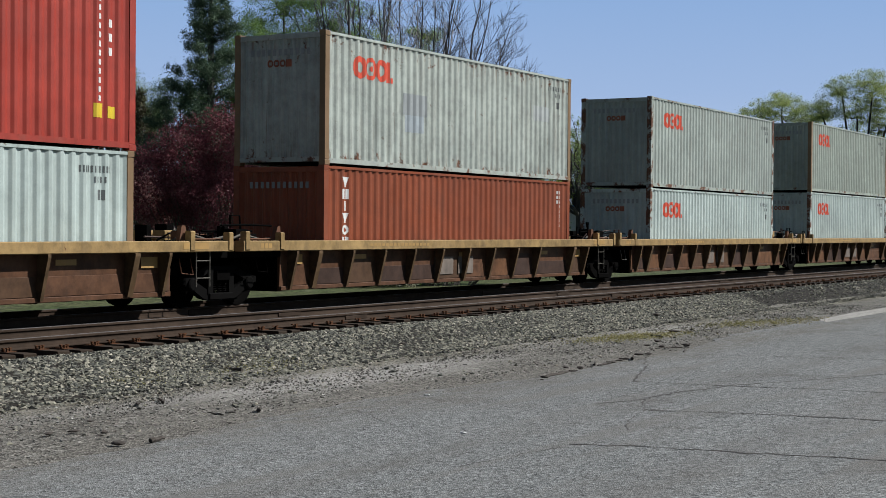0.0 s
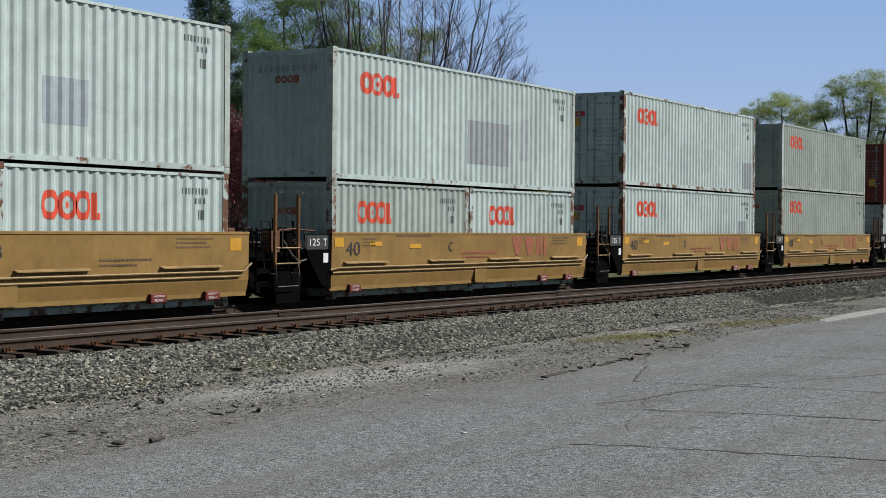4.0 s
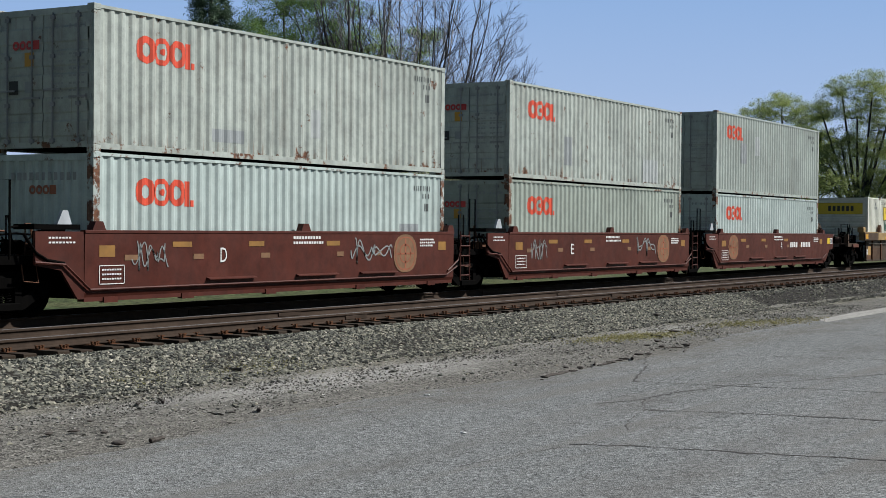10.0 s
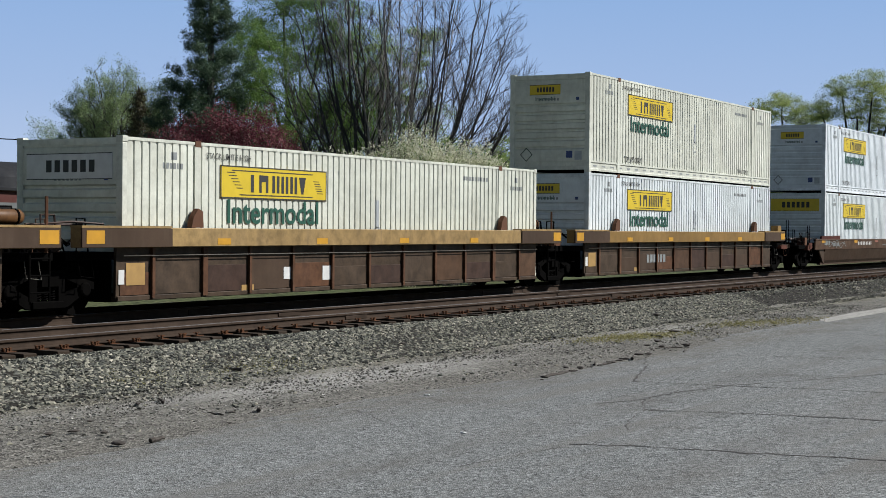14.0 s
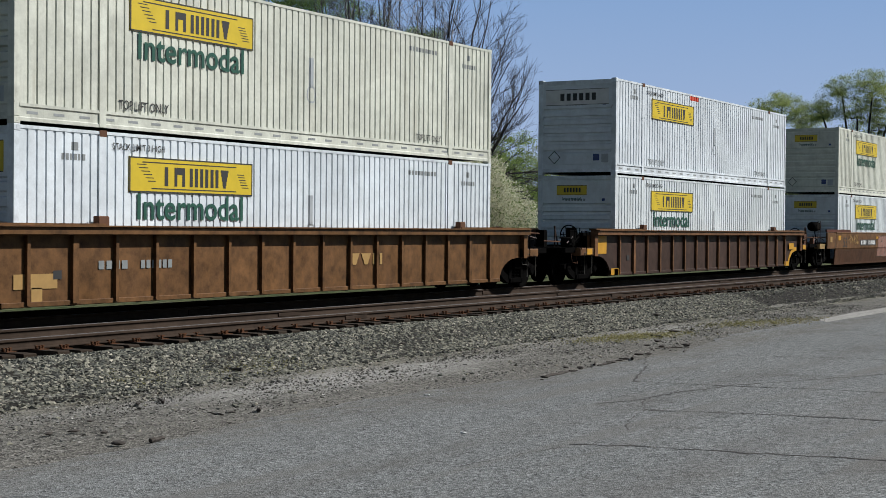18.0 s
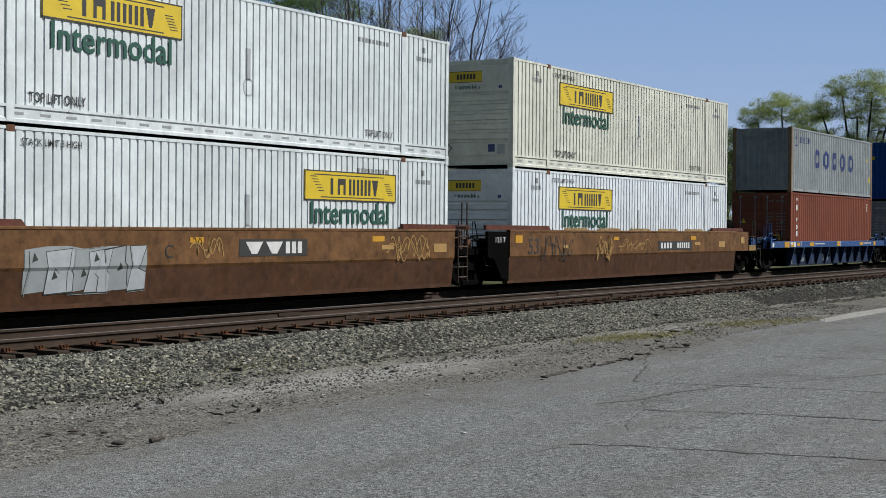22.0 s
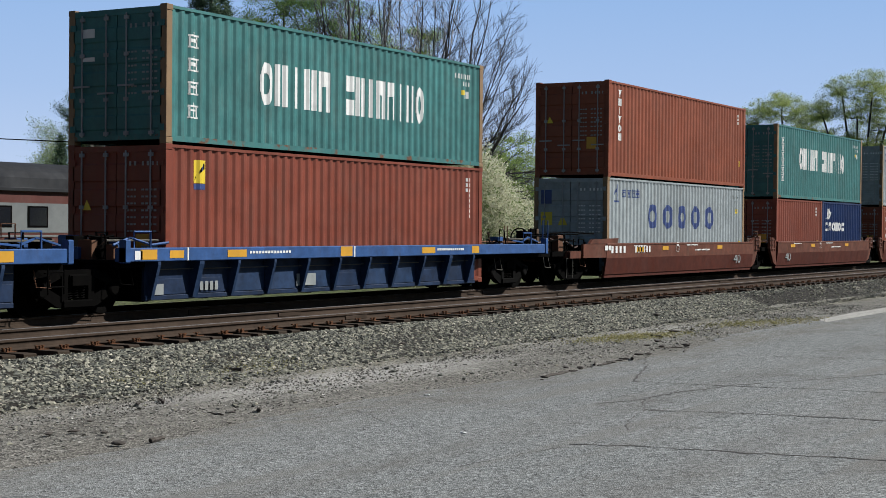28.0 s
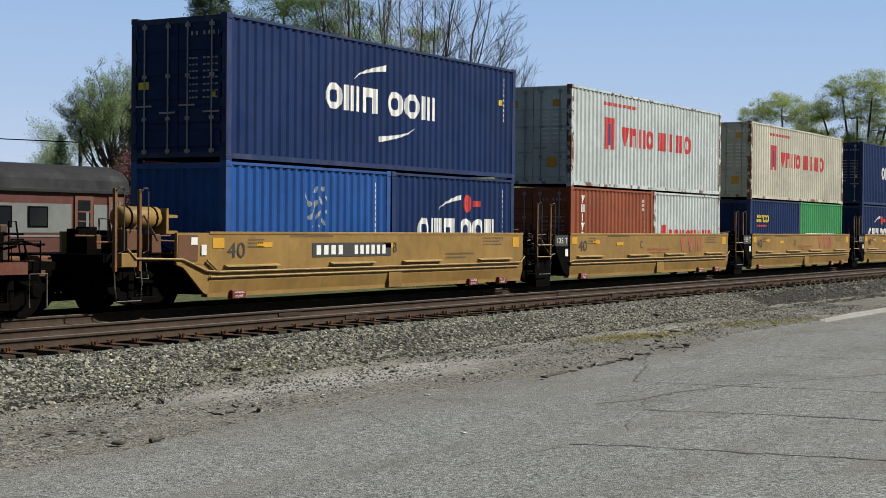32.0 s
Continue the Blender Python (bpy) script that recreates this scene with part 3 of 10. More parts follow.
def lay_track(yc, top, rail_h, label, near):
    """A track: two rails, and ties with plates and spikes under them."""
    track = thing("railway_track", pose(0, yc, top), label, "railway track", kind="structure")
    b = -rail_h
    for side in (-1, 1):
        c = side * 0.7535
        prof = [(c - 0.066, b), (c + 0.066, b), (c + 0.066, b + 0.011), (c + 0.016, b + 0.028), (c + 0.009, b + 0.07), (c + 0.012, -0.05),
                (c + 0.036, -0.036), (c + 0.036, -0.010), (c + 0.028, -0.001), (c - 0.028, -0.001), (c - 0.036, -0.010), (c - 0.036, -0.036),
                (c - 0.012, -0.05), (c - 0.009, b + 0.07), (c - 0.016, b + 0.028), (c - 0.066, b + 0.011)]
        rail = part("rail", Geo().prism_x(prof, -200, 900), RAILM, track, "rusted steel rail")
        part("rail_head", Geo().prism_x([(c - 0.031, -0.004), (c + 0.031, -0.004), (c + 0.024, 0.0015), (c - 0.024, 0.0015)], -200, 900), SHINE, rail, "polished running surface")
        for x in (23.4, 35.3, 47.2):
            part("joint_bar", Geo().box(x, x + 0.7, c - 0.03, c - 0.01, b + 0.03, -0.05, 0.006), RAILM, rail)
    t1, t0 = b - 0.008, b - 0.19
    rng = random.Random(11)
    tie_me = Geo().box(-0.115, 0.115, -1.30, 1.30, t0, t1, 0.015).mesh("tie")
    tie_me.materials.append(TIEM)
    pl = Geo().box(-0.09, 0.09, -0.19, 0.19, t1, b)
    for sx, sy in ((-0.06, -0.10), (0.06, 0.10), (0.06, -0.10), (-0.05, -0.16)):
        pl.box(sx - 0.012, sx + 0.012, sy - 0.014, sy + 0.014, b - 0.01, b + 0.035).box(sx - 0.018, sx + 0.018, sy - 0.02, sy + 0.02, b + 0.035, b + 0.05)
    plate_me = pl.mesh("tie_plate")
    plate_me.materials.append(PLATEM)
    first = 160 if near else 0
    for i in range(first):
        x = 8 + i * 0.51 + rng.uniform(-0.05, 0.05)
        t = part("tie", tie_me, None, track)
        t.matrix_basis = pose(x, rng.uniform(-0.10, 0.10), rng.uniform(-0.018, 0.0), 0, 0, rng.uniform(-2.5, 2.5))
        if i < 110:
            part("tie_plate", plate_me, None, t).matrix_basis = pose(0, -0.7535, 0)
    g = Geo()
    for x in spaced(-60, 7.4, 0.52) + spaced(8 if not near else 90.0, 320, 0.52):
        g.box(x - 0.115, x + 0.115, -1.3, 1.3, t0, t1)
    tagged(part("far_ties", g, TIEM, track), kind="stuff")


lay_track(-3.66, 0.205, 0.15, "empty railway track of rusted rails on wooden ties", True)
lay_track(0.0, RAIL_Z, 0.175, "railway track that carries the train", False)


def stones(name, n, area, size, mat, label, seed=3, sink=0.3, prob=None, small=False):
    """Scattered broken stones, each a crooked eight-faced chip, the small ones four-faced."""
    rg = np.random.default_rng(seed)
    if small:
        base = np.array([(1, 1, 1), (1, -1, -1), (-1, 1, -1), (-1, -1, 1)], float)
        faces = np.array([(0, 1, 2), (0, 3, 1), (0, 2, 3), (1, 3, 2)])
    else:
        base = np.array([(1, 0, 0), (-1, 0, 0), (0, 1, 0), (0, -1, 0), (0, 0, 1), (0, 0, -1)], float) * 1.45
        faces = np.array([(0, 2, 4), (2, 1, 4), (1, 3, 4), (3, 0, 4), (2, 0, 5), (1, 2, 5), (3, 1, 5), (0, 3, 5)])
    c = len(base)
    xs, ys = rg.uniform(area[0], area[1], n), rg.uniform(area[2], area[3], n)
    if prob is not None:
        keep = rg.uniform(0, 1, n) < np.array([prob(a, b) for a, b in zip(xs, ys)])
        xs, ys = xs[keep], ys[keep]
        n = len(xs)
    sz = size[0] + (size[1] - size[0]) * rg.uniform(0, 1, n) ** 2
    v = (base[None] * (0.5 + 0.5 * rg.uniform(0.35, 1.0, (n, c, 3))) + rg.normal(size=(n, c, 3)) * 0.16) * (sz[:, None, None] * 0.5) * rg.uniform(0.7, 1.2, (n, 1, 3))
    q = rg.normal(size=(n, 4))
    q /= np.linalg.norm(q, axis=1)[:, None]
    w, a, b, d = q.T
    rot = np.stack([np.stack([1 - 2 * (b * b + d * d), 2 * (a * b - d * w), 2 * (a * d + b * w)], -1),
                    np.stack([2 * (a * b + d * w), 1 - 2 * (a * a + d * d), 2 * (b * d - a * w)], -1),
                    np.stack([2 * (a * d - b * w), 2 * (b * d + a * w), 1 - 2 * (a * a + b * b)], -1)], 1)
    v = np.einsum("nij,nkj->nki", rot, v) * np.array([1.12, 1.0, 0.66])
    zs = np.array([lie(y) for y in ys]) + sz * (0.5 - sink)
    v += np.stack([xs, ys, zs], -1)[:, None]
    f = (faces[None] + c * np.arange(n)[:, None, None]).reshape(-1, 3)
    me = bpy.data.meshes.new(name)
    me.from_pydata(v.reshape(-1, 3).tolist(), [], f.tolist())
    me.materials.append(mat)
    me.update()
    ob = new(name, me)
    return tagged(ob, label, "stones", kind="stuff")


BALLAST_S = stone_mat("crushed grey stone", [(0.0, (0.022, 0.023, 0.021)), (0.25, (0.075, 0.077, 0.068)), (0.55, (0.15, 0.15, 0.125)), (0.82, (0.235, 0.228, 0.18)), (0.95, (0.29, 0.275, 0.22)), (1.0, (0.46, 0.43, 0.35))])
VERGE_S = stone_mat("mixed verge stone", [(0.0, (0.045, 0.043, 0.038)), (0.3, (0.14, 0.135, 0.12)), (0.75, (0.25, 0.242, 0.22)), (0.94, (0.36, 0.35, 0.32)), (1.0, (0.56, 0.54, 0.50))])
stones("ballast_stones", 84000, (11, 42, -6.75, -4.94), (0.032, 0.078), BALLAST_S, "loose crushed grey ballast stones along the rail", seed=3, sink=0.3,
       prob=lambda x, y: 1.0 if y > -6.25 else max(0.0, 1 - (-6.25 - y) / 0.5))
stones("ballast_stones", 24000, (42, 110, -6.8, -4.94), (0.035, 0.09), BALLAST_S, "loose crushed grey ballast stones along the rail", seed=4, sink=0.45, small=True)
stones("ballast_stones", 5000, (12, 60, -4.75, -2.5), (0.04, 0.08), BALLAST_S, "crushed grey ballast stones between the ties", seed=5, sink=0.6)
stones("verge_stones", 70000, (7, 46, -10.4, -6.2), (0.010, 0.036), VERGE_S, "small stones scattered over the gravel verge", seed=6, sink=0.4, small=True,
       prob=lambda x, y: max(0.12, 1 - (-6.3 - y) / 4.0))
stones("verge_stones", 2600, (7, 46, -9.6, -6.4), (0.03, 0.075), BALLAST_S, "stray ballast stones strewn over the gravel verge", seed=7, sink=0.4,
       prob=lambda x, y: max(0.1, 1 - (-6.4 - y) / 3.0))

# ---- containers ----
L20, L40, L53, HC, STD = 6.058, 12.22, 16.40, 2.896, 2.591
W40, W53 = 2.438, 2.591


def wave(L, post, pitch, cuts, depth, base):
    """Corrugation of a side: its break points and the y of the sheet at x."""
    n = max(1, round((L - 2 * post) / pitch))
    p = (L - 2 * post) / n
    a, b, c = cuts
    xs = []
    for i in range(n):
        xs += [post + p * (i + k) for k in (0, a, b, c)]
    xs.append(L - post)
    # short facets on both sides of each bend give it a small radius
    xs = sorted({round(x + d, 5) for x in xs for d in (-0.012, 0.0, 0.012) if post <= x + d <= L - post})

    def surf(x):
        if x < post or x > L - post:
            return base - 0.012
        k = ((x - post) / p) % 1.0
        if k < a:
            return base
        if k < b:
            return base + depth * (k - a) / (b - a)
        if k < c:
            return base + depth
        return base + depth * (1 - k) / (1 - c)
    return xs, surf


WAVES = {
    "c40": wave(L40, 0.17, 0.278, (0.26, 0.5, 0.76), 0.036, -W40 / 2 + 0.012),
    "c20": wave(L20, 0.17, 0.278, (0.26, 0.5, 0.76), 0.036, -W40 / 2 + 0.012),
    "c53": wave(L53, 0.12, 0.212, (0.70, 0.78, 0.92), 0.022, -W53 / 2 + 0.012),
}


def side_sheet(xs, surf, z0, z1, back, mirror=False, rounded=True):
    g = Geo()
    s = -1 if mirror else 1
    e = 1e-5
    for a, b in zip(xs, xs[1:]):
        ya, yb = surf(a + e) * s, surf(b - e) * s
        q = (0, 1, 2, 3) if s > 0 else (3, 2, 1, 0)
        g.add([(a, back * s, z0), (b, back * s, z0), (b, yb, z0), (a, ya, z0)], [q])
        g.add([(a, back * s, z1), (b, back * s, z1), (b, yb, z1), (a, ya, z1)], [q[::-1]])
    # the pressed waves share their bends, so that they shade as rounded ones
    w = []
    for i, x in enumerate(xs):
        y = surf(x + e if i < len(xs) - 1 else x - e) * s
        w += [(x, y, z0), (x, y, z1)]
    q = [(2 * i, 2 * i + 2, 2 * i + 3, 2 * i + 1) for i in range(len(xs) - 1)]
    g.rounded = range(len(g.f), len(g.f) + len(q)) if rounded else ()
    g.add(w, q if s > 0 else [f[::-1] for f in q])
    g.add([(xs[0], back * s, z0), (xs[-1], back * s, z0), (xs[-1], back * s, z1), (xs[0], back * s, z1)], [(3, 2, 1, 0) if s > 0 else (0, 1, 2, 3)])
    return g


def end_sheet(W, z0, z1, x, out):
    """A corrugated front wall across y, its outside towards out (-1 or 1)."""
    g = Geo()
    n = 9
    p = (W - 0.3) / n
    pts = []
    for i in range(n):
        y = -W / 2 + 0.15 + p * i
        pts += [(y, 0), (y + p * 0.30, 0), (y + p * 0.5, 0.04), (y + p * 0.8, 0.04)]
    pts.append((W / 2 - 0.15, 0))
    sec = [(x - out * d, y) for y, d in pts] + [(x - out * 0.055, W / 2 - 0.15), (x - out * 0.055, -W / 2 + 0.15)]
    return g.prism_z(sec if out > 0 else sec[::-1], z0, z1)


def make_doors(root, W, H, x, out):
    """Two container doors with bars, handles and hinges on the end at x."""
    for s in (-1, 1):
        y0, y1 = (-W / 2 + 0.12, -0.012) if s < 0 else (0.012, W / 2 - 0.12)
        prof = [(x - out * 0.06, 0.17), (x - out * 0.018, 0.17)]
        for k in range(5):
            za = 0.26 + k * (H - 0.5) / 5
            zb = za + (H - 0.5) / 5 - 0.12
            prof += [(x - out * 0.018, za), (x - out * 0.001, za + 0.03), (x - out * 0.001, zb - 0.03), (x - out * 0.018, zb)]
        prof += [(x - out * 0.018, H - 0.15), (x - out * 0.06, H - 0.15)]
        g = Geo().prism_y(prof if out < 0 else prof[::-1], y0, y1)
        door = part("door", g, None, root)
        for k, yb in enumerate((y0 + 0.24, y1 - 0.24)):
            b = Geo().tube([(x + out * 0.018, yb, 0.14), (x + out * 0.018, yb, H - 0.12)], 0.017, 6)
            for zc in (0.2, 0.85, 1.7, H - 0.2):
                b.box(min(x - out * 0.01, x + out * 0.035), max(x - out * 0.01, x + out * 0.035), yb - 0.05, yb + 0.05, zc - 0.035, zc + 0.035)
            part("locking_bar", b, None, door)
            hz = 0.95 + 0.14 * k
            part("handle", Geo().box(min(x + out * 0.02, x + out * 0.045), max(x + out * 0.02, x + out * 0.045), yb - 0.30 * s * 0 - 0.2, yb + 0.2, hz, hz + 0.035), None, door)
        h = Geo()
        yo = y0 if s < 0 else y1
        for zc in (0.3, 0.95, 1.65, H - 0.35):
            h.box(min(x - out * 0.01, x + out * 0.012), max(x - out * 0.01, x + out * 0.012), yo - 0.07, yo + 0.07, zc - 0.06, zc + 0.06)
        part("hinge_strip", h, None, door)


def make_container(kind, H, end):
    """One container at the origin: length along x, its near side at -y. end: what its -x end shows."""
    L = {"c40": L40, "c20": L20, "c53": L53}[kind]
    W = W53 if kind == "c53" else W40
    root = thing("shipping_container", pose(0, 0, 0), "", "container")
    xs, surf = WAVES[kind]
    h = W / 2
    pw = 0.12 if kind == "c53" else 0.16
    sill = 0.34 if kind == "c53" else 0.15
    for far in (False, True):
        part("side_wall", side_sheet(xs, surf, sill - 0.01, H - 0.07, -h + 0.075, far, kind != "c53"), None, root)
    for s in (-1, 1):
        ya, yb = sorted((s * h, s * (h - 0.06)))
        if kind == "c53":
            # a deep pressed sill: a lip, a sloping face and a foot
            sec = [(s * (h - 0.06), 0.045), (s * h, 0.045), (s * h, 0.10), (s * (h - 0.02), 0.12), (s * (h - 0.02), 0.27), (s * (h + 0.004), 0.29), (s * (h + 0.004), sill), (s * (h - 0.06), sill)]
            part("bottom_rail", Geo().prism_x(sec if s < 0 else sec[::-1], pw, L - pw), None, root)
        else:
            part("bottom_rail", Geo().box(pw, L - pw, ya, yb, 0.045, 0.15), None, root)
        yc, yd = sorted((s * h, s * (h - 0.06)))
        part("top_rail", Geo().box(pw, L - pw, yc, yd, H - 0.075, H - 0.018), None, root)
    for a, b in ((0, pw), (L - pw, L)):
        for s in (-1, 1):
            ya, yb = sorted((s * (h - 0.001), s * (h - 0.15)))
            part("corner_post", Geo().box(a + 0.001, b - 0.001, ya, yb, 0.118, H - 0.118, 0.012), None, root)
            for z in (0, H - 0.118):
                yc, yd = sorted((s * (h + 0.004), s * (h - 0.158)))
                cg = Geo().box(a - 0.003, b + 0.015, yc, yd, z, z + 0.118, 0.01)
                cg.box(a + 0.05, b - 0.03, *sorted((s * (h + 0.006), s * (h + 0.0045))), z + 0.035, z + 0.085)
                part("corner_casting", cg, None, root)
    rf = Geo().box(pw, L - pw, -h + 0.06, h - 0.06, H - 0.065, H - 0.04)
    for i in range(int((L - 0.6) / 0.42)):
        rf.box(0.4 + i * 0.42, 0.6 + i * 0.42, -h + 0.2, h - 0.2, H - 0.04, H - 0.025)
    part("roof", rf, None, root)
    part("underframe", Geo().box(0.1, L - 0.1, -h + 0.07, h - 0.07, 0.08, 0.13), GRIME_SHADE, root)
    for x, out in ((0, -1), (L, 1)):
        xa, xb = sorted((x, x - out * 0.09))
        part("end_sill", Geo().box(xa + 0.002, xb - 0.002, -h + 0.15, h - 0.15, 0.075, 0.18), None, root)
        part("end_header", Geo().box(xa + 0.002, xb - 0.002, -h + 0.15, h - 0.15, H - 0.15, H - 0.035), None, root)
    if kind == "c53":
        if end == "nose":
            n = 5
            z0, z1 = 0.72, H - 0.90
            sec = [(0.09, 0.18), (0.03, 0.18), (0.03, 0.30), (0.012, 0.33), (0.012, 0.66), (0.066, 0.70)]
            for i in range(n):
                za = z0 + (z1 - z0) * i / n
                p = (z1 - z0) / n
                sec += [(0.066, za + p * 0.10), (0.012, za + p * 0.20), (0.012, za + p * 0.74), (0.066, za + p * 0.84)]
            sec += [(0.066, H - 0.90), (0.012, H - 0.87), (0.012, H - 0.2), (0.03, H - 0.18), (0.03, H - 0.15), (0.09, H - 0.15)]
            part("front_wall", Geo().prism_y(sec, -h + 0.15, h - 0.15), None, root)
        else:
            make_doors(root, W, H, 0, -1)
        make_doors(root, W, H, L, 1)
        # lifting posts at the forty-foot marks, near the ends
        for xp in (2.09, L - 2.09):
            for s in (-1, 1):
                ya, yb = sorted((s * (h + 0.004), s * (h - 0.05)))
                post = part("lift_post", Geo().box(xp - 0.085, xp + 0.085, *sorted((s * (h + 0.008), s * (h - 0.05))), 0.05, H - 0.10), None, root)
                yc, yd = sorted((s * (h + 0.010), s * (h - 0.10)))
                part("lift_casting", Geo().box(xp - 0.075, xp + 0.10, yc, yd, H - 0.115, H - 0.0), RUSTY, post, "rusty lifting casting")
        for s in (-1, 1):
            g = Geo()
            for i in range(int(L / 0.62)):
                ya, yb = sorted((s * (h - 0.016), s * (h - 0.03)))
                g.box(0.3 + i * 0.62, 0.55 + i * 0.62, ya, yb, 0.17, 0.215)
            part("rail_pad", g, MFAINT, root)
    elif end == "front":
        part("front_wall", end_sheet(W, 0.15, H - 0.13, 0.02, -1), None, root)
        make_doors(root, W, H, L, 1)
    else:
        make_doors(root, W, H, 0, -1)
        part("front_wall", end_sheet(W, 0.15, H - 0.13, L - 0.02, 1), None, root)
    return root


MODELS = {}
TRAIN = []


def container(kind, H, end, u, z, body, label, metal=None, group="containers on the train"):
    key = (kind, H, end)
    if key not in MODELS:
        MODELS[key] = make_container(kind, H, end)
    c = copy_thing(MODELS[key], pose(u, 0, z))
    c.name = "shipping_container"
    pale = min(TINT[body.name]) > 0.15
    chips = (0.5, 0.3, 0.2) if kind == "c53" else ((0.98, 0.84, 0.70) if pale else (0.45, 0.3, 0.2))
    for o in c.children_recursive:
        if not o.data.materials:
            o.data.materials.append(body)
    for o in c.children_recursive:
        n = o.name.split(".")[0]
        if n in ("underframe", "lift_casting", "rail_pad"):
            continue
        m = body
        if n in ("locking_bar", "handle"):
            m = GALV
        elif n == "corner_casting":
            m = metal or worn(body, chips[0])
        elif n == "corner_post" and (metal or pale):
            m = metal or worn(body, chips[0])
        elif n in ("corner_post", "bottom_rail", "end_sill"):
            m = worn(body, chips[1] if metal is None else 0.72)
        elif n in ("top_rail", "end_header"):
            m = worn(body, chips[2] if metal is None else 0.5)
        o.material_slots[0].link = "OBJECT"
        o.material_slots[0].material = m
    tagged(c, label, "container", group)
    TRAIN.append((c, u, z))
    return c


def on_side(c, kind, name, shapes, mat, label=""):
    xs, surf = WAVES[kind]
    return paint_on(c, name, shapes, mat, surf, xs, label=label)


def number_bars(c, kind, L, H, mat):
    """Small unreadable numbers near the far end of the side."""
    sh = word_bars(L - 1.35, L - 0.55, H - 0.42, H - 0.30, 11, 0.42) + word_bars(L - 1.0, L - 0.65, H - 0.60, H - 0.49, 4, 0.45) + word_bars(L - 0.9, L - 0.7, H - 0.9, H - 0.72, 2)
    on_side(c, kind, "number_marking", sh, mat)


def end_bars(c, W, H, mat, doors):
    if doors:
        sh = [R_(y, y + 0.05, H - 0.41, H - 0.33) for y in (-1.05, -0.93, -0.81, -0.69, -0.5, -0.38)]
        for i in range(7):
            sh += [R_(-1.0 + 0.1 * k, -0.93 + 0.1 * k, H - 0.88 - 0.13 * i, H - 0.845 - 0.13 * i) for k in range(4)] + [R_(-0.5 + 0.08 * k, -0.445 + 0.08 * k, H - 0.88 - 0.13 * i, H - 0.845 - 0.13 * i) for k in range(3)]
        paint_end(c, "door_marking", sh, mat, -0.006)
    else:
        paint_end(c, "number_marking", [R_(-0.8 + 0.15 * i, -0.8 + 0.15 * i + 0.08, H - 0.5, H - 0.36) for i in range(11)], mat, 0.016)


def rings_logo(x, z, w, h):
    """Three rings and a foot: the red mark on the grey boxes, as plain shapes."""
    k = w / 4.0
    return [ring(x, x + 1.18 * k, z, z + h, 0.5), ring(x + 1.12 * k, x + 2.3 * k, z, z + h, 0.62), disc(x + 1.57 * k, x + 1.85 * k, z + h * 0.38, z + h * 0.62),
            ring(x + 2.22 * k, x + 3.3 * k, z, z + h, 0.5), R_(x + 3.36 * k, x + 3.66 * k, z, z + h * 0.95), R_(x + 3.70 * k, x + 4.0 * k, z, z + h * 0.24)]


PATCH = [MGREY, flat("pale repaint", (0.3192, 0.3458, 0.342), 0.6, 0.1), flat("blue-grey repaint", (0.2584, 0.2964, 0.3192), 0.6, 0.12)]


def grey_box(u, z, H, end, paintm, label, patches=(), rust=None, kind="c40", lz=None, marks=True):
    c = container(kind, H, end, u, z, paintm, label, rust)
    L = L20 if kind == "c20" else L40
    s = 0.9 if kind == "c20" else 1.0
    on_side(c, kind, "logo", rings_logo(1.15 * s, H - 0.93, 1.62 * s, 0.50), ORANGE, "orange-red company mark")
    number_bars(c, kind, L, H, MNUM)
    if patches:
        for k, (a, b, e, d) in enumerate(patches):
            on_side(c, kind, "repainted_patch", [R_(a, b, H - d, H - e)], PATCH[k % 3], "darker repainted patch")
    doors = end == "doors"
    paint_end(c, "end_logo", [(-0.95 + 1.1 * q[0] + (1.0 if doors else 0.6), -0.95 + 1.1 * q[1] + (1.0 if doors else 0.6), H - 0.75 + q[2], H - 0.75 + q[3], q[4]) for q in
              [(0.48, 0.62, 0, 0.16, ring(0, 1, 0, 1, 0.45)[4]), (0.33, 0.47, 0, 0.16, ring(0, 1, 0, 1, 0.45)[4]), (0.18, 0.32, 0, 0.16, ring(0, 1, 0, 1, 0.45)[4]), (0.03, 0.17, 0, 0.16, None)]],
              MRUST if not doors else MRED, -0.006 if doors else 0.016, "faded red company mark")
    end_bars(c, W40, H, MFAINT, doors)
    if doors:
        paint_end(c, "label_plate", [R_(0.60, 0.82, H - 1.55, H - 1.30)], MBLACK, -0.007)
        paint_end(c, "label_plate", [R_(0.25, 0.43, H - 1.53, H - 1.32)], MGREY, -0.007)
        if int(u) % 3:
            paint_end(c, "warning_label", [R_(0.22, 0.44, H - 1.05, H - 0.80)], MAMB, -0.007)
    return c


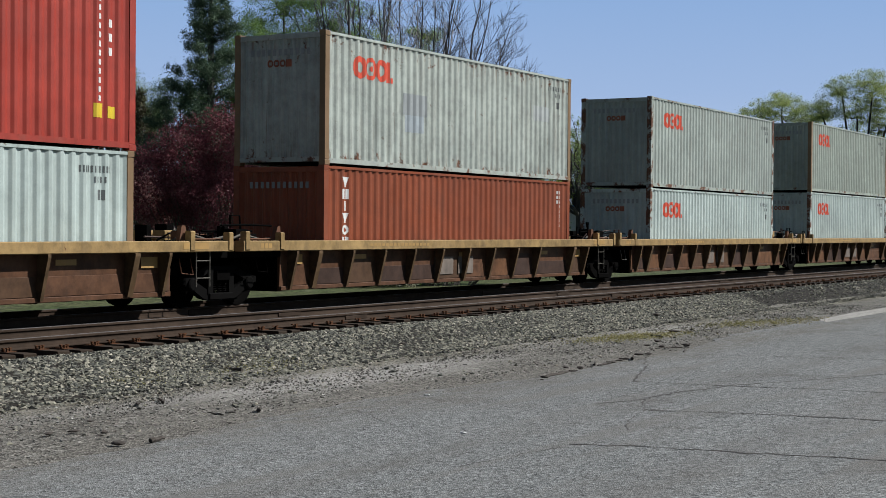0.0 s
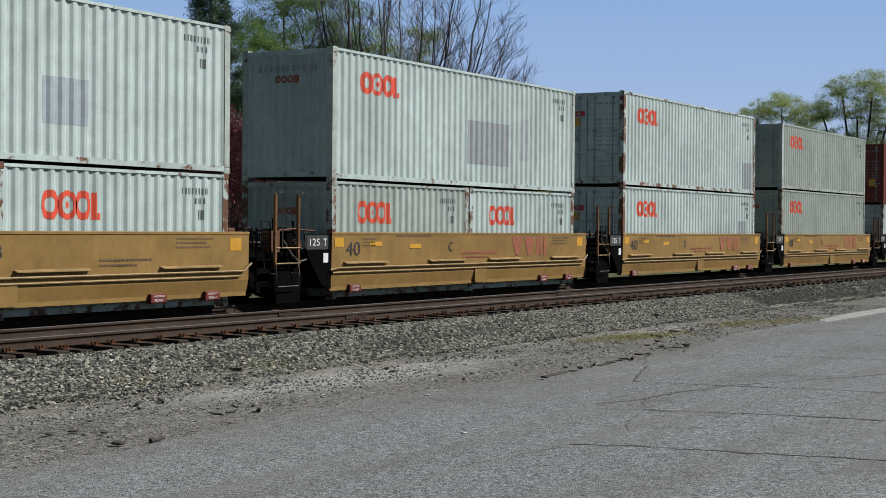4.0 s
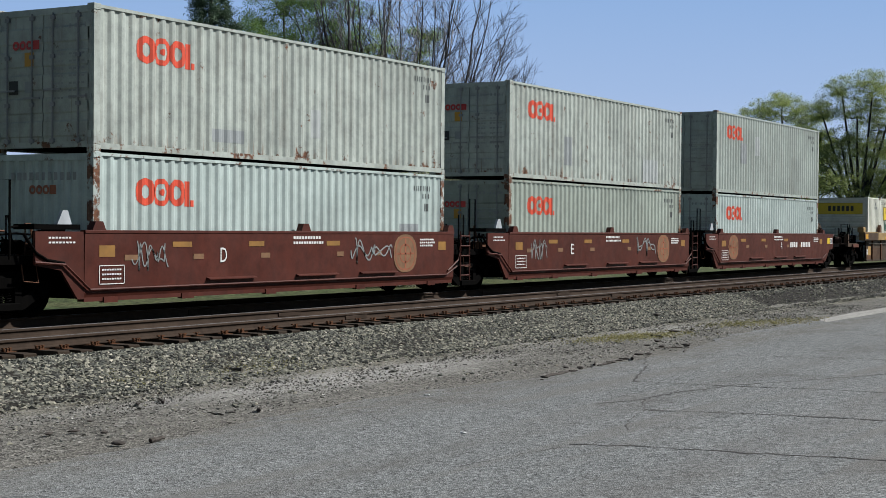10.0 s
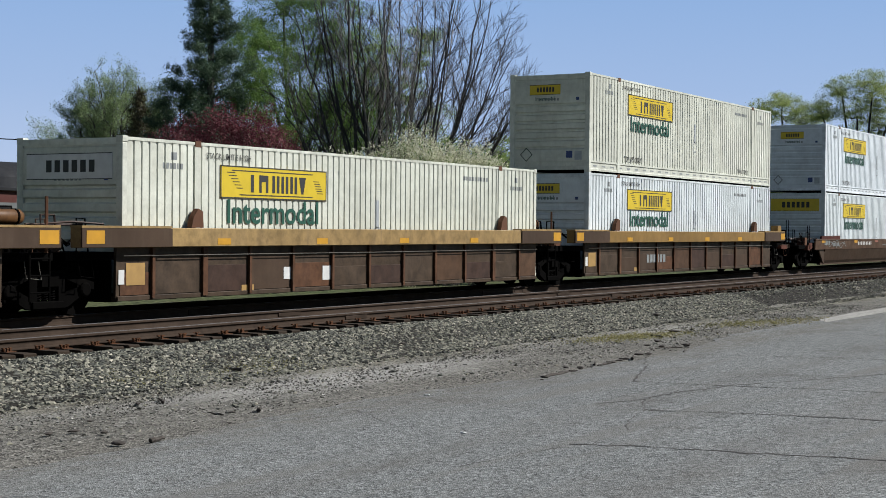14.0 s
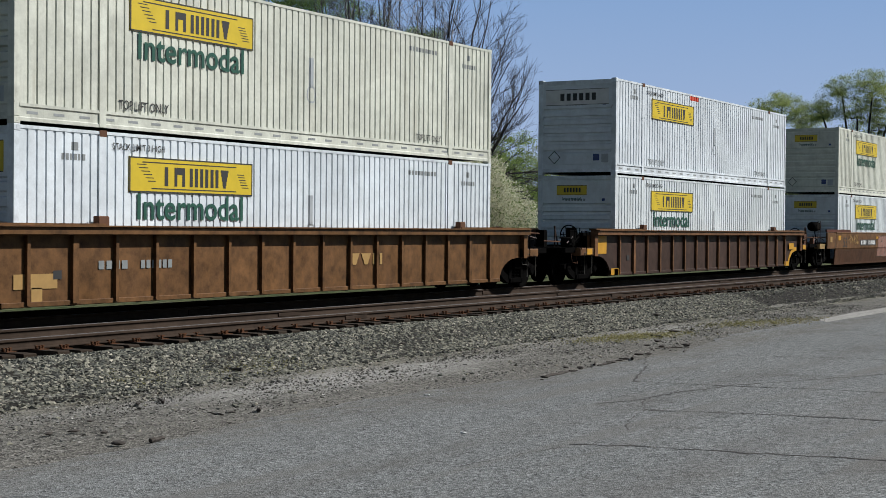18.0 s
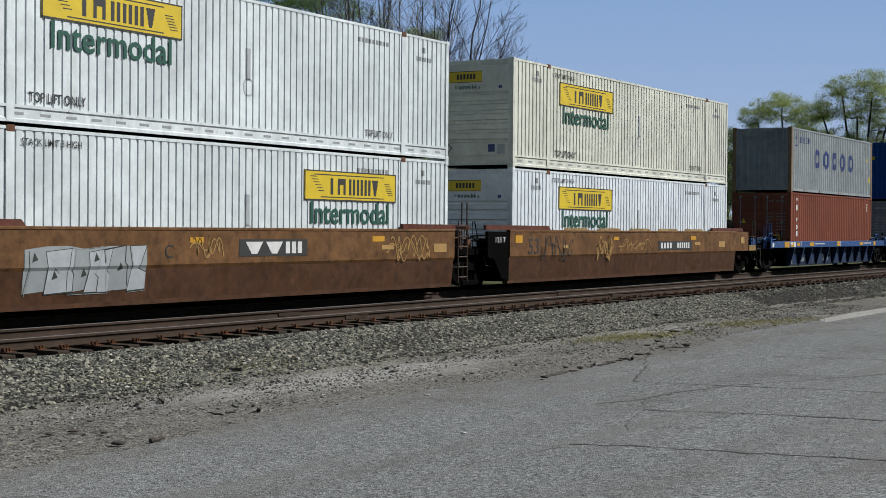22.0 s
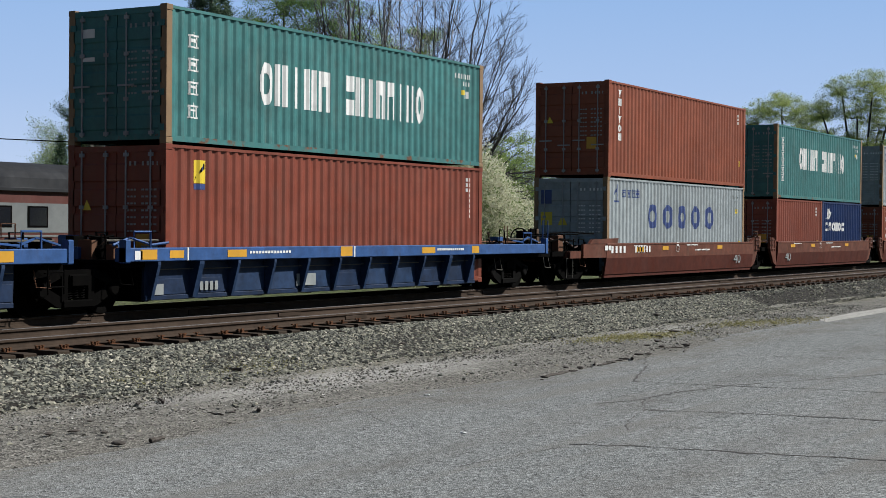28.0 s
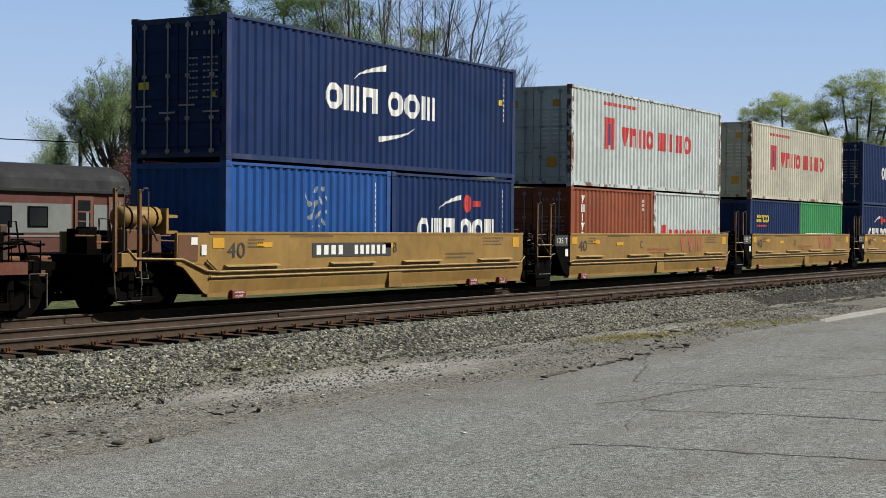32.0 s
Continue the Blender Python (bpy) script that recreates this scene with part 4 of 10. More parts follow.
def brown_box(u, z, H, end, paintm, label, kind="c40", stacked=True, word=6):
    c = container(kind, H, end, u, z, paintm, label)
    L = L20 if kind == "c20" else L40
    if stacked:
        sh = []
        for i in range(word):
            zt = H - 0.24 - 0.262 * i
            x0, x1 = 0.72, 0.98
            if i in (4,):
                sh.append(ring(x0, x1, zt - 0.22, zt, 0.5))
            elif i in (0, 3):
                sh.append((x0, x1, zt - 0.22, zt, lambda u, v: abs(u - 0.5) < 0.16 + 0.34 * v))
            elif i == 2:
                sh.append(R_(x0 + 0.08, x1 - 0.08, zt - 0.22, zt))
            else:
                sh += [R_(x0, x0 + 0.09, zt - 0.22, zt), R_(x1 - 0.09, x1, zt - 0.22, zt)]
        on_side(c, kind, "logo", sh, MWHITE, "white marks one above the other")
    sh = [R_(L - 0.62, L - 0.56, H - 0.28 - 0.13 * i - 0.09, H - 0.28 - 0.13 * i) for i in range(8)] + [R_(L - 0.78, L - 0.72, H - 0.28 - 0.13 * i - 0.09, H - 0.28 - 0.13 * i) for i in range(3)]
    on_side(c, kind, "number_marking", sh, MWHITE)
    on_side(c, kind, "warning_label", [R_(L - 0.66, L - 0.50, 0.75, 0.95)], MYEL)
    end_bars(c, W40, H, MFADE, end == "doors")
    if end == "doors":
        paint_end(c, "warning_label", [(0.62, 0.84, H - 1.25, H - 1.05, lambda p, q: abs(p - 0.5) < 0.5 * (1 - q))], MYEL, -0.007)
        paint_end(c, "label_plate", [R_(-0.82, -0.50, 0.85, 1.2)], MAMB, -0.007)
    return c


def letter_row(x0, x1, z0, z1, kinds, w=0.72):
    """A brand word as a row of plain shapes of its size: rings, posts, arches and wedges, not letters."""
    n = len(kinds)
    p = (x1 - x0) / n
    out = []
    for i, k in enumerate(kinds):
        a, b = x0 + p * i, x0 + p * (i + w)
        t = (b - a) * 0.3
        h = z1 - z0
        if k in "oc":
            out.append(ring(a, b, z0, z1, 0.5))
        elif k == "O":
            out.append(ring(a, b, z0, z1, 0.42))
        elif k == "i":
            out.append(R_((a + b) / 2 - t * 0.55, (a + b) / 2 + t * 0.55, z0, z1))
        elif k == "s":
            out += [R_(a, b, z0, z0 + h * 0.4), R_(a, b, z1 - h * 0.4, z1)]
        elif k in "pa":
            out.append((a, b, z0, z1, lambda u, v: abs(u - 0.5) > 0.2 or v > 0.62))
        elif k == "m":
            out += [R_(a + (b - a) * 0.37 * j, a + (b - a) * (0.37 * j + 0.26), z0, z1) for j in range(3)]
        elif k == "b":
            out += [R_(a, a + t * 1.25, z0, z1), R_(b - t * 1.25, b, z0, z1)]
        elif k == "y":
            out.append((a, b, z0, z1, lambda u, v: abs(u - 0.5) < 0.16 + 0.34 * v))
    return out


def glyph_block(x, z, s, seed):
    """A square written sign as plain crossing bars."""
    r = random.Random(seed)
    out = [R_(x, x + s, z + s * 0.72, z + s * 0.84), R_(x + s * 0.44, x + s * 0.56, z, z + s), R_(x + s * 0.1, x + s * 0.9, z + s * r.uniform(0.3, 0.5), z + s * 0.58)]
    out += [R_(x + s * 0.05, x + s * 0.17, z, z + s * 0.7), R_(x + s * 0.8, x + s * 0.92, z + s * 0.05, z + s * 0.7), R_(x, x + s, z, z + s * 0.1)]
    return out


def cosco_box(u, z, H, end, label, kind="c40"):
    c = container(kind, H, end, u, z, COSCO_G, label, metal=CORNER)
    sh = []
    for (a, b), k in zip(((3.2, 3.95), (4.48, 5.27), (5.75, 6.47), (7.0, 7.71), (8.27, 9.05)), "coOco"):
        sh += letter_row(a, b, H - 1.52, H - 0.76, k, 1.0)
    on_side(c, kind, "logo", sh, MBLUE, "dark blue company mark")
    on_side(c, kind, "small_logo", [R_(0.72, 0.76, H - 0.72, H - 0.2), R_(0.55, 0.95, H - 0.74, H - 0.69), swoosh(0.55, 0.74, H - 0.66, H - 0.3)] + sum([glyph_block(1.2 + 0.34 * i, H - 0.58, 0.27, i) for i in range(4)], []),
            MBLUE, "small blue ship mark")
    number_bars(c, kind, L40, H, MFADE)
    on_side(c, kind, "warning_label", [R_(L40 - 0.85, L40 - 0.7, H - 0.95, H - 0.8), R_(L40 - 0.5, L40 - 0.34, 0.7, 0.95)], MYEL)
    end_bars(c, W40, H, MWHITE if end == "doors" else MFADE, end == "doors")
    if end == "doors":
        paint_end(c, "blue_label", [R_(0.62, 0.98, H - 0.80, H - 0.38)], MBLUE, -0.006)
        paint_end(c, "warning_label", [R_(0.60, 0.98, H - 1.45, H - 1.05)], MYEL, -0.006)
        paint_end(c, "warning_label", [R_(0.10 + 0.02 * k, 0.40 - 0.02 * k, H - 1.45 + 0.04 * k, H - 1.41 + 0.04 * k) for k in range(7)], MYEL, -0.006)
    return c


def hunt_box(u, z, body, label, end="nose", sign=True, word=True, shift=0.0, flame=False, blue=False, nose="small", red=False):
    """A fifty-three foot white domestic container with its yellow sign."""
    H, L = HC, L53
    c = container("c53", H, end, u, z, body, label)
    x0 = 2.78 + shift
    if sign:
        y = -W53 / 2 - 0.006
        g = Geo().box(x0, x0 + 3.62, y, -W53 / 2 + 0.012, H - 1.06, H - 0.42)
        sg = part("sign", g, MYEL, c, "yellow company sign with a black rim")
        fl = lambda x: y
        rim = [R_(x0, x0 + 3.62, H - 0.445, H - 0.42), R_(x0, x0 + 3.62, H - 1.06, H - 1.035), R_(x0, x0 + 0.03, H - 1.06, H - 0.42), R_(x0 + 3.59, x0 + 3.62, H - 1.06, H - 0.42)]
        rim += [R_(x0 + 0.35, x0 + 3.1, H - 0.52, H - 0.50), R_(x0 + 0.6, x0 + 3.1, H - 0.995, H - 0.975)]
        rim += letter_row(x0 + 0.86, x0 + 1.62, H - 0.93, H - 0.58, "ip", 0.8) + letter_row(x0 + 1.68, x0 + 2.92, H - 0.93, H - 0.58, "bbby", 0.78)
        for i in range(6):
            rim.append(R_(x0 + 0.2 + 0.06 * i, x0 + 0.46 + 0.05 * i, H - 0.56 - 0.06 * i, H - 0.545 - 0.06 * i))
            rim.append(R_(x0 + 3.12 + 0.03 * i, x0 + 3.34 + 0.03 * i, H - 0.66 - 0.05 * i, H - 0.645 - 0.05 * i))
        paint_on(sg, "sign_mark", rim, MBLACK, fl, lift=0.003)
    if word:
        put_text("Intermodal", x0 + 0.22, -W53 / 2 - 0.008, H - 1.56, 0.48, MGREEN, c, 3.1, bold=0.014)
    put_text("TOP LIFT ONLY", 2.5, -W53 / 2 - 0.006, 0.40, 0.17, MFADE if not word else MBLACK, c, 1.35, bold=0.012)
    put_text("TOP LIFT ONLY", L - 3.7, -W53 / 2 - 0.006, 0.40, 0.15, MBLACK, c, 1.15, bold=0.006)
    put_text("STACK LIMIT 3 HIGH", 2.35, -W53 / 2 - 0.006, H - 0.32, 0.12, MBLACK, c, 1.4, bold=0.006)
    sh = word_bars(L - 4.0, L - 2.7, H - 0.42, H - 0.32, 9) + word_bars(1.1, 1.7, H - 0.55, H - 0.44, 6) + [R_(1.35, 1.5, H - 0.38, H - 0.24)]
    sh += word_bars(L - 1.5, L - 0.8, H - 0.6, H - 0.5, 6) + [R_(L - 1.25, L - 1.1, H - 0.4, H - 0.27)]
    on_side(c, "c53", "number_marking", sh, MFADE)
    # document holder: a small diamond on a disc
    on_side(c, "c53", "placard_holder", [ring(8.28, 8.62, 0.95, 1.3, 0.8), R_(8.38, 8.52, 1.28, 1.9)], MSILV if not flame else MRUST, "placard holder")
    if blue:
        on_side(c, "c53", "logo", [R_(11.1, 13.0, H - 0.92, H - 0.34)], MBLUE, "blue company panel")
        on_side(c, "c53", "logo_mark", letter_row(11.4, 12.75, H - 0.78, H - 0.46, "ipibs", 0.7) + word_bars(11.15, 12.95, H - 1.06, H - 0.97, 14), MWHITE)
    if red:
        on_side(c, "c53", "orange_patch", [R_(6.1, 6.9, H - 0.22, H - 0.06)], ORANGE, "small orange-red patch")
    if end == "nose":
        big = nose == "big"
        a, b, zl, zh = (-1.05, 1.05, H - 0.80, H - 0.27) if big else (-0.35, 0.65, H - 0.62, H - 0.32)
        if nose == "white":
            sg = part("nose_sign", Geo().box(0.004, 0.02, -1.05, 1.05, H - 0.78, H - 0.3), MWHITE, c, "white company sign")
            a, b, zl, zh = -1.05, 1.05, H - 0.78, H - 0.3
        else:
            sg = part("nose_sign", Geo().box(0.003, 0.02, a, b, zl, zh), MYEL, c, "yellow company sign")
        k = (b - a)
        paint_end(sg, "sign_mark", [R_(a + k * (0.2 + 0.1 * i), a + k * (0.2 + 0.1 * i + 0.065), zl + (zh - zl) * 0.28, zl + (zh - zl) * 0.74) for i in range(6)]
                  + [R_(a, b, zh - 0.015, zh), R_(a, b, zl, zl + 0.015)], MBLACK, 0.001)
        paint_end(c, "number_marking", [R_(-0.3 + 0.1 * i, -0.3 + 0.1 * i + 0.06, H - 0.80, H - 0.73) for i in range(7)], MFADE, 0.009)
        paint_end(c, "inspection_plate", [R_(-0.75, -0.55, 0.42, 0.62), R_(-0.95, -0.85, H - 0.80, H - 0.72)], MBLUE if not big else MFADE, 0.009)
        if body is JBW_B and "dirty" in label:
            rs = random.Random(int(u))
            for yc in (-0.72, 0.62):
                paint_end(c, "rust_stain", [R_(yc - rs.uniform(0.05, 0.12), yc + rs.uniform(0.05, 0.14), z_ - rs.uniform(0.02, 0.05), z_ + rs.uniform(0.01, 0.03)) for z_ in (0.80, 0.96, 1.11, 1.27, 1.42, 1.58, 1.74)], BRN_A, 0.010, "rust worn through the ribs")
        paint_end(c, "vent_plate", [R_(-1.05, -0.82, 0.36, 0.62)], MSILV, 0.009, "grey cover plate")
        rhomb = lambda p, q: 0.86 < abs(2 * p - 1) + abs(2 * q - 1) <= 1.0
        paint_end(c, "placard", [(0.55, 0.95, 0.33, 0.73, rhomb)], MBLACK, 0.009, "empty black-edged placard frame")
        if not big and nose != "white":
            t = lettering("Intermodal", 0.10, 0.62, 0.01)
            part("lettering", Geo().add([(0.008, 0.46 - a_, H - 0.78 + c_) for a_, _, c_ in t.v], [f[::-1] for f in t.f]), MGREEN, c)
    return c

# ---- well cars ----

def truck_meshes():
    bol = Geo().box(-0.22, 0.22, -1.12, 1.12, 0.50, 0.74, 0.04).box(-0.35, 0.35, -0.4, 0.4, 0.72, 0.92)
    bol.box(-0.2, 0.2, -1.16, -1.10, 0.53, 0.70).box(-0.2, 0.2, 1.10, 1.16, 0.53, 0.70)
    fr = Geo()
    # the top member, the sloping tension members and the spring seat
    fr.prism_y([(-1.13, 0.45), (-1.13, 0.58), (-0.80, 0.66), (-0.46, 0.80), (-0.42, 0.66), (-0.80, 0.52)], -1.09, -0.91)
    fr.prism_y([(-0.46, 0.80), (0.46, 0.80), (0.42, 0.68), (-0.42, 0.68)], -1.09, -0.91)
    fr.prism_y([(0.46, 0.80), (0.80, 0.66), (1.13, 0.58), (1.13, 0.45), (0.80, 0.52), (0.42, 0.66)], -1.09, -0.91)
    fr.prism_y([(-1.0, 0.44), (-0.78, 0.52), (-0.30, 0.30), (-0.34, 0.14), (-0.5, 0.17)], -1.08, -0.92)
    fr.prism_y([(1.0, 0.44), (0.5, 0.17), (0.34, 0.14), (0.30, 0.30), (0.78, 0.52)], -1.08, -0.92)
    fr.box(-0.36, 0.36, -1.12, -0.88, 0.14, 0.28, 0.02)
    fr.box(-0.40, -0.25, -1.10, -0.90, 0.26, 0.70).box(0.25, 0.40, -1.10, -0.90, 0.26, 0.70)
    for x in (-0.89, 0.89):
        fr.lathe_y([(0.10, -1.14), (0.13, -1.12), (0.13, -0.9)], x, 0.457, 12)
        fr.box(x - 0.17, x + 0.17, -1.08, -0.92, 0.42, 0.60)
    sp = Geo()
    for x in (-0.16, 0.0, 0.16):
        pts = []
        for k in range(26):
            a = k * 1.45
            pts.append((x + 0.06 * math.cos(a), -1.02 + 0.06 * math.sin(a), 0.28 + 0.24 * k / 25))
        sp.tube(pts, 0.018, 3)
    ws = Geo()
    for s in (-1, 1):
        yo, yi = s * 0.815, s * 0.68
        ws.lathe_y([(0.12, yo), (0.30, yo - s * 0.035), (0.40, yo - s * 0.005), (0.455, yo), (0.457, yo - s * 0.1), (0.485, yo - s * 0.112), (0.485, yi), (0.39, yi), (0.3, yi + s * 0.03), (0.12, yi - s * 0.01)], 0, 0, 28)
        for k in range(5):
            a = 2 * math.pi * k / 5
            ws.box(0.2 * math.cos(a) - 0.03, 0.2 * math.cos(a) + 0.03, min(yo, yo - s * 0.02), max(yo, yo - s * 0.02), 0.2 * math.sin(a) - 0.03, 0.2 * math.sin(a) + 0.03)
    ws.lathe_y([(0.085, -1.06), (0.085, 1.06)], 0, 0, 12)
    return [g.mesh(n) for g, n in ((bol, "truck"), (fr, "side_frame"), (sp, "spring"), (ws, "wheelset"))]


TRUCK_ME = truck_meshes()
WHEELS = []


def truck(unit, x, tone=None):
    bol = part("truck", TRUCK_ME[0], GRIME_SHADE, unit)
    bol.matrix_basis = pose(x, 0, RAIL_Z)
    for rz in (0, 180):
        f = part("side_frame", TRUCK_ME[1], GRIME_SHADE, bol)
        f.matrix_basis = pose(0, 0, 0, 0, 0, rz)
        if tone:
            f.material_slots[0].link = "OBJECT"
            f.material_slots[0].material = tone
        part("spring", TRUCK_ME[2], GRIME_SHADE, bol).matrix_basis = pose(0, 0, 0, 0, 0, rz)
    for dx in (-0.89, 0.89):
        w = part("wheelset", TRUCK_ME[3], GRIME_SHADE, bol)
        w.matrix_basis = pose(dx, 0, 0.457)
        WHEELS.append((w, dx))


def both(name, make, mat, unit, label=""):
    """A part on the near side and its twin on the far side."""
    for s in (-1, 1):
        part(name, make(s), mat, unit, label)


def ybox(g, x0, x1, ya, yb, z0, z1, s, c=0.0):
    """A box between the depths ya and yb, counted from the middle, on side s."""
    a, b = sorted((s * ya, s * yb))
    return g.box(x0, x1, a, b, z0, z1, c)


def yprism(x0, x1, poly, s):
    return Geo().prism_x([(s * y, z) for y, z in (poly if s > 0 else poly[::-1])], x0, x1)


def coupler(unit, x, d):
    g = Geo().box(*sorted((x, x + d * 0.75)), -0.11, 0.11, 0.90, 1.14, 0.02)
    g.box(*sorted((x + d * 0.70, x + d * 1.0)), -0.19, 0.17, 0.82, 1.22, 0.04)
    part("coupler", g, RUSTY, unit)
    h = Geo().tube([(x + d * 0.1, -0.3, 0.8), (x + d * 0.4, -0.33, 0.52), (x + d * 0.8, -0.25, 0.36), (x + d * 1.0, -0.1, 0.5)], 0.025, 6)
    part("air_hose", h, GRIME_SHADE, unit)


def brake_stand(unit, x, y, z, mat, wheel=True):
    """A hand brake: wheel, chain box and post."""
    g = Geo().box(x - 0.06, x + 0.10, y - 0.14, y + 0.14, z, z + 0.62, 0.02)
    st = part("hand_brake", g, mat, unit)
    if wheel:
        w = Geo()
        ringp = [(x - 0.13, y + 0.27 * math.cos(2 * math.pi * k / 20), z + 0.42 + 0.27 * math.sin(2 * math.pi * k / 20)) for k in range(21)]
        w.tube(ringp, 0.02, 6)
        for k in range(6):
            a = math.pi * k / 3
            w.tube([(x - 0.13, y, z + 0.42), (x - 0.13, y + 0.27 * math.cos(a), z + 0.42 + 0.27 * math.sin(a))], 0.013, 5)
        part("brake_wheel", w, mat, st)


def ladder(unit, x0, x1, y, z0, z1, rungs, mat, r=0.016):
    g = Geo().tube([(x0, y, z0), (x0, y, z1)], r, 6).tube([(x1, y, z0), (x1, y, z1)], r, 6)
    for i in range(rungs):
        z = z0 + (z1 - z0) * (i + 0.5) / rungs
        g.tube([(x0, y, z), (x1, y, z)], r * 0.9, 6)
    part("ladder", g, mat, unit)


def hoop(unit, x, y, z0, z1, w, mat, axis="x", name="grab_iron", r=0.016):
    e = (w, 0) if axis == "x" else (0, w)
    part(name, Geo().tube([(x, y, z0), (x, y, z1), (x + e[0], y + e[1], z1), (x + e[0], y + e[1], z0)], r, 6), mat, unit)


def end_posts(unit, xs, y, z0, z1, mat, drop=1.1):
    """Flat climbing posts, each with a bent grab iron on its side."""
    for x in xs:
        p = part("post", Geo().box(x, x + 0.06, y - 0.015, y + 0.045, z0, z1, 0.008), mat, unit)
        part("grab_iron", Geo().tube([(x + 0.04, y - 0.03, z1 - 0.04), (x + 0.07, y - 0.05, z1 + 0.02), (x + 0.17, y - 0.05, z1 + 0.02), (x + 0.20, y - 0.05, z1 - 0.04), (x + 0.20, y - 0.05, z1 - drop), (x + 0.08, y - 0.03, z1 - drop - 0.04)], 0.014, 5), PIPE_G, p)


def stirrup(unit, x0, x1, y, z0, z1):
    """A step of bent rod that hangs below the end sill."""
    part("stirrup_step", Geo().tube([(x0 - 0.05, y, z1), (x0 - 0.03, y, z0 + 0.25), (x0 + 0.02, y, z0), (x1, y, z0), (x1 + 0.03, y, z0 + 0.3), (x1 - 0.02, y, z1)], 0.014, 5), PIPE_G, unit)


def tank(unit, x0, x1, y, z, r, mat, label="air tank"):
    n = 5
    prof = [(r * 0.35, x0 - 0.08), (r * 0.8, x0 - 0.045), (r, x0), (r, x1), (r * 0.8, x1 + 0.045), (r * 0.35, x1 + 0.08)]
    g = Geo()
    g.tube([(p[1], y, z) for p in prof], r, 14)
    k = 14
    for i, p in enumerate(prof):
        for j in range(k):
            v = g.v[i * k + j]
            g.v[i * k + j] = (v[0], y + (v[1] - y) * p[0] / r, z + (v[2] - z) * p[0] / r)
    g.smooth = True
    t = part("air_tank", g, mat, unit, label)
    for xs in (x0 + 0.15 * (x1 - x0), x0 + 0.85 * (x1 - x0)):
        part("strap", Geo().tube([(xs - 0.02, y, z), (xs + 0.02, y, z)], r + 0.012, 14), GRIME_SHADE, t)


def end_gear(unit, xa, xb, z, w, mat):
    """Brake gear, pipes and rails crowded on an end platform."""
    r = random.Random(round(unit.location.x * 10 + xa * 7 + xb))
    tones = [mat, RUSTY, GRIME_SHADE, GRIME_SHADE, BRN_A3, GRIME_SHADE]
    n = xb - xa
    for k in range(3 if n < 1.8 else 5):
        x, y, h = xa + n * r.uniform(0.15, 0.85), r.uniform(-w + 0.1, -0.3), r.uniform(0.25, 0.7)
        q = r.uniform(0.2, 0.45)
        part("hand_rail", Geo().tube([(x, y, z - 0.04), (x, y, z + h), (x + q, y + r.uniform(-0.05, 0.2), z + h), (x + q, y, z - 0.04)], r.uniform(0.014, 0.026), 5), r.choice(tones), unit)
    for k in range(4 if n < 1.8 else 6):
        x, y = xa + n * r.uniform(0.08, 0.8), r.uniform(-w + 0.05, 0.2)
        a, b, c = r.uniform(0.1, 0.4), r.uniform(0.1, 0.35), r.uniform(0.1, 0.5)
        part("valve_box", Geo().box(x, x + a, y, y + b, z - 0.04, z + c, 0.02), r.choice(tones), unit)
    for k in range(2):
        za = z + r.uniform(0.18, 0.5)
        part("cross_rod", Geo().tube([(xa + 0.05, -w + 0.2 + 0.5 * k, za), (xa + n * 0.5, -w + 0.3 + 0.4 * k, za + r.uniform(-0.05, 0.05)), (xb - 0.05, -w + 0.2 + 0.5 * k, za)], 0.02, 5), r.choice(tones), unit)
        x, y = xa + n * r.uniform(0.05, 0.4), r.uniform(-w + 0.05, -0.5)
        pts = [(x + n * 0.14 * j, y + r.uniform(-0.1, 0.1), z + 0.08 + r.uniform(0, 0.28)) for j in range(5)]
        part("hose", Geo().tube(pts, r.uniform(0.015, 0.028), 5), r.choice([GRIME_SHADE, GRIME_SHADE, BRN_A3]), unit)
    x, y = xa + n * r.uniform(0.2, 0.7), r.uniform(-w + 0.25, -0.4)
    part("brake_cylinder", Geo().lathe_y([(0.04, y - 0.16), (0.12, y - 0.15), (0.13, y + 0.2), (0.05, y + 0.24)], x, z + 0.14, 12), r.choice(tones), unit)
    x = xa + n * r.uniform(0.1, 0.6)
    part("lever_rod", Geo().tube([(x, -w + 0.02, z - 0.1), (x, -w - 0.04, z - 0.42), (x + 0.34, -w - 0.04, z - 0.45), (x + 0.36, -w + 0.05, z - 0.12)], 0.012, 5), r.choice([PIPE_G, RUSTY, GRIME_SHADE]), unit)


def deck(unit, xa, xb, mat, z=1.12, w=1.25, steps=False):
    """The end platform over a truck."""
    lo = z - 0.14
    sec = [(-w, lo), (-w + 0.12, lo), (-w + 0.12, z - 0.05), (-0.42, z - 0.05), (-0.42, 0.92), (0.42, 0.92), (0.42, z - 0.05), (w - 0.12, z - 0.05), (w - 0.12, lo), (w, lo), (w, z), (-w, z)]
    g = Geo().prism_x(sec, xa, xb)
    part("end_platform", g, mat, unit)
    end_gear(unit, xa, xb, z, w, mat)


def base_parts(unit, L, floor_z, dark=GRIME_SHADE, w=1.2, bulk_top=1.3):
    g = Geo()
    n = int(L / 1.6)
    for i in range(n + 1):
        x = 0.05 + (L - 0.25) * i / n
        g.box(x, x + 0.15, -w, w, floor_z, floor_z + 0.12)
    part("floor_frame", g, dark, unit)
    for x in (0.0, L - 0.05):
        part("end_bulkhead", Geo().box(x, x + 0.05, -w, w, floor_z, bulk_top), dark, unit)


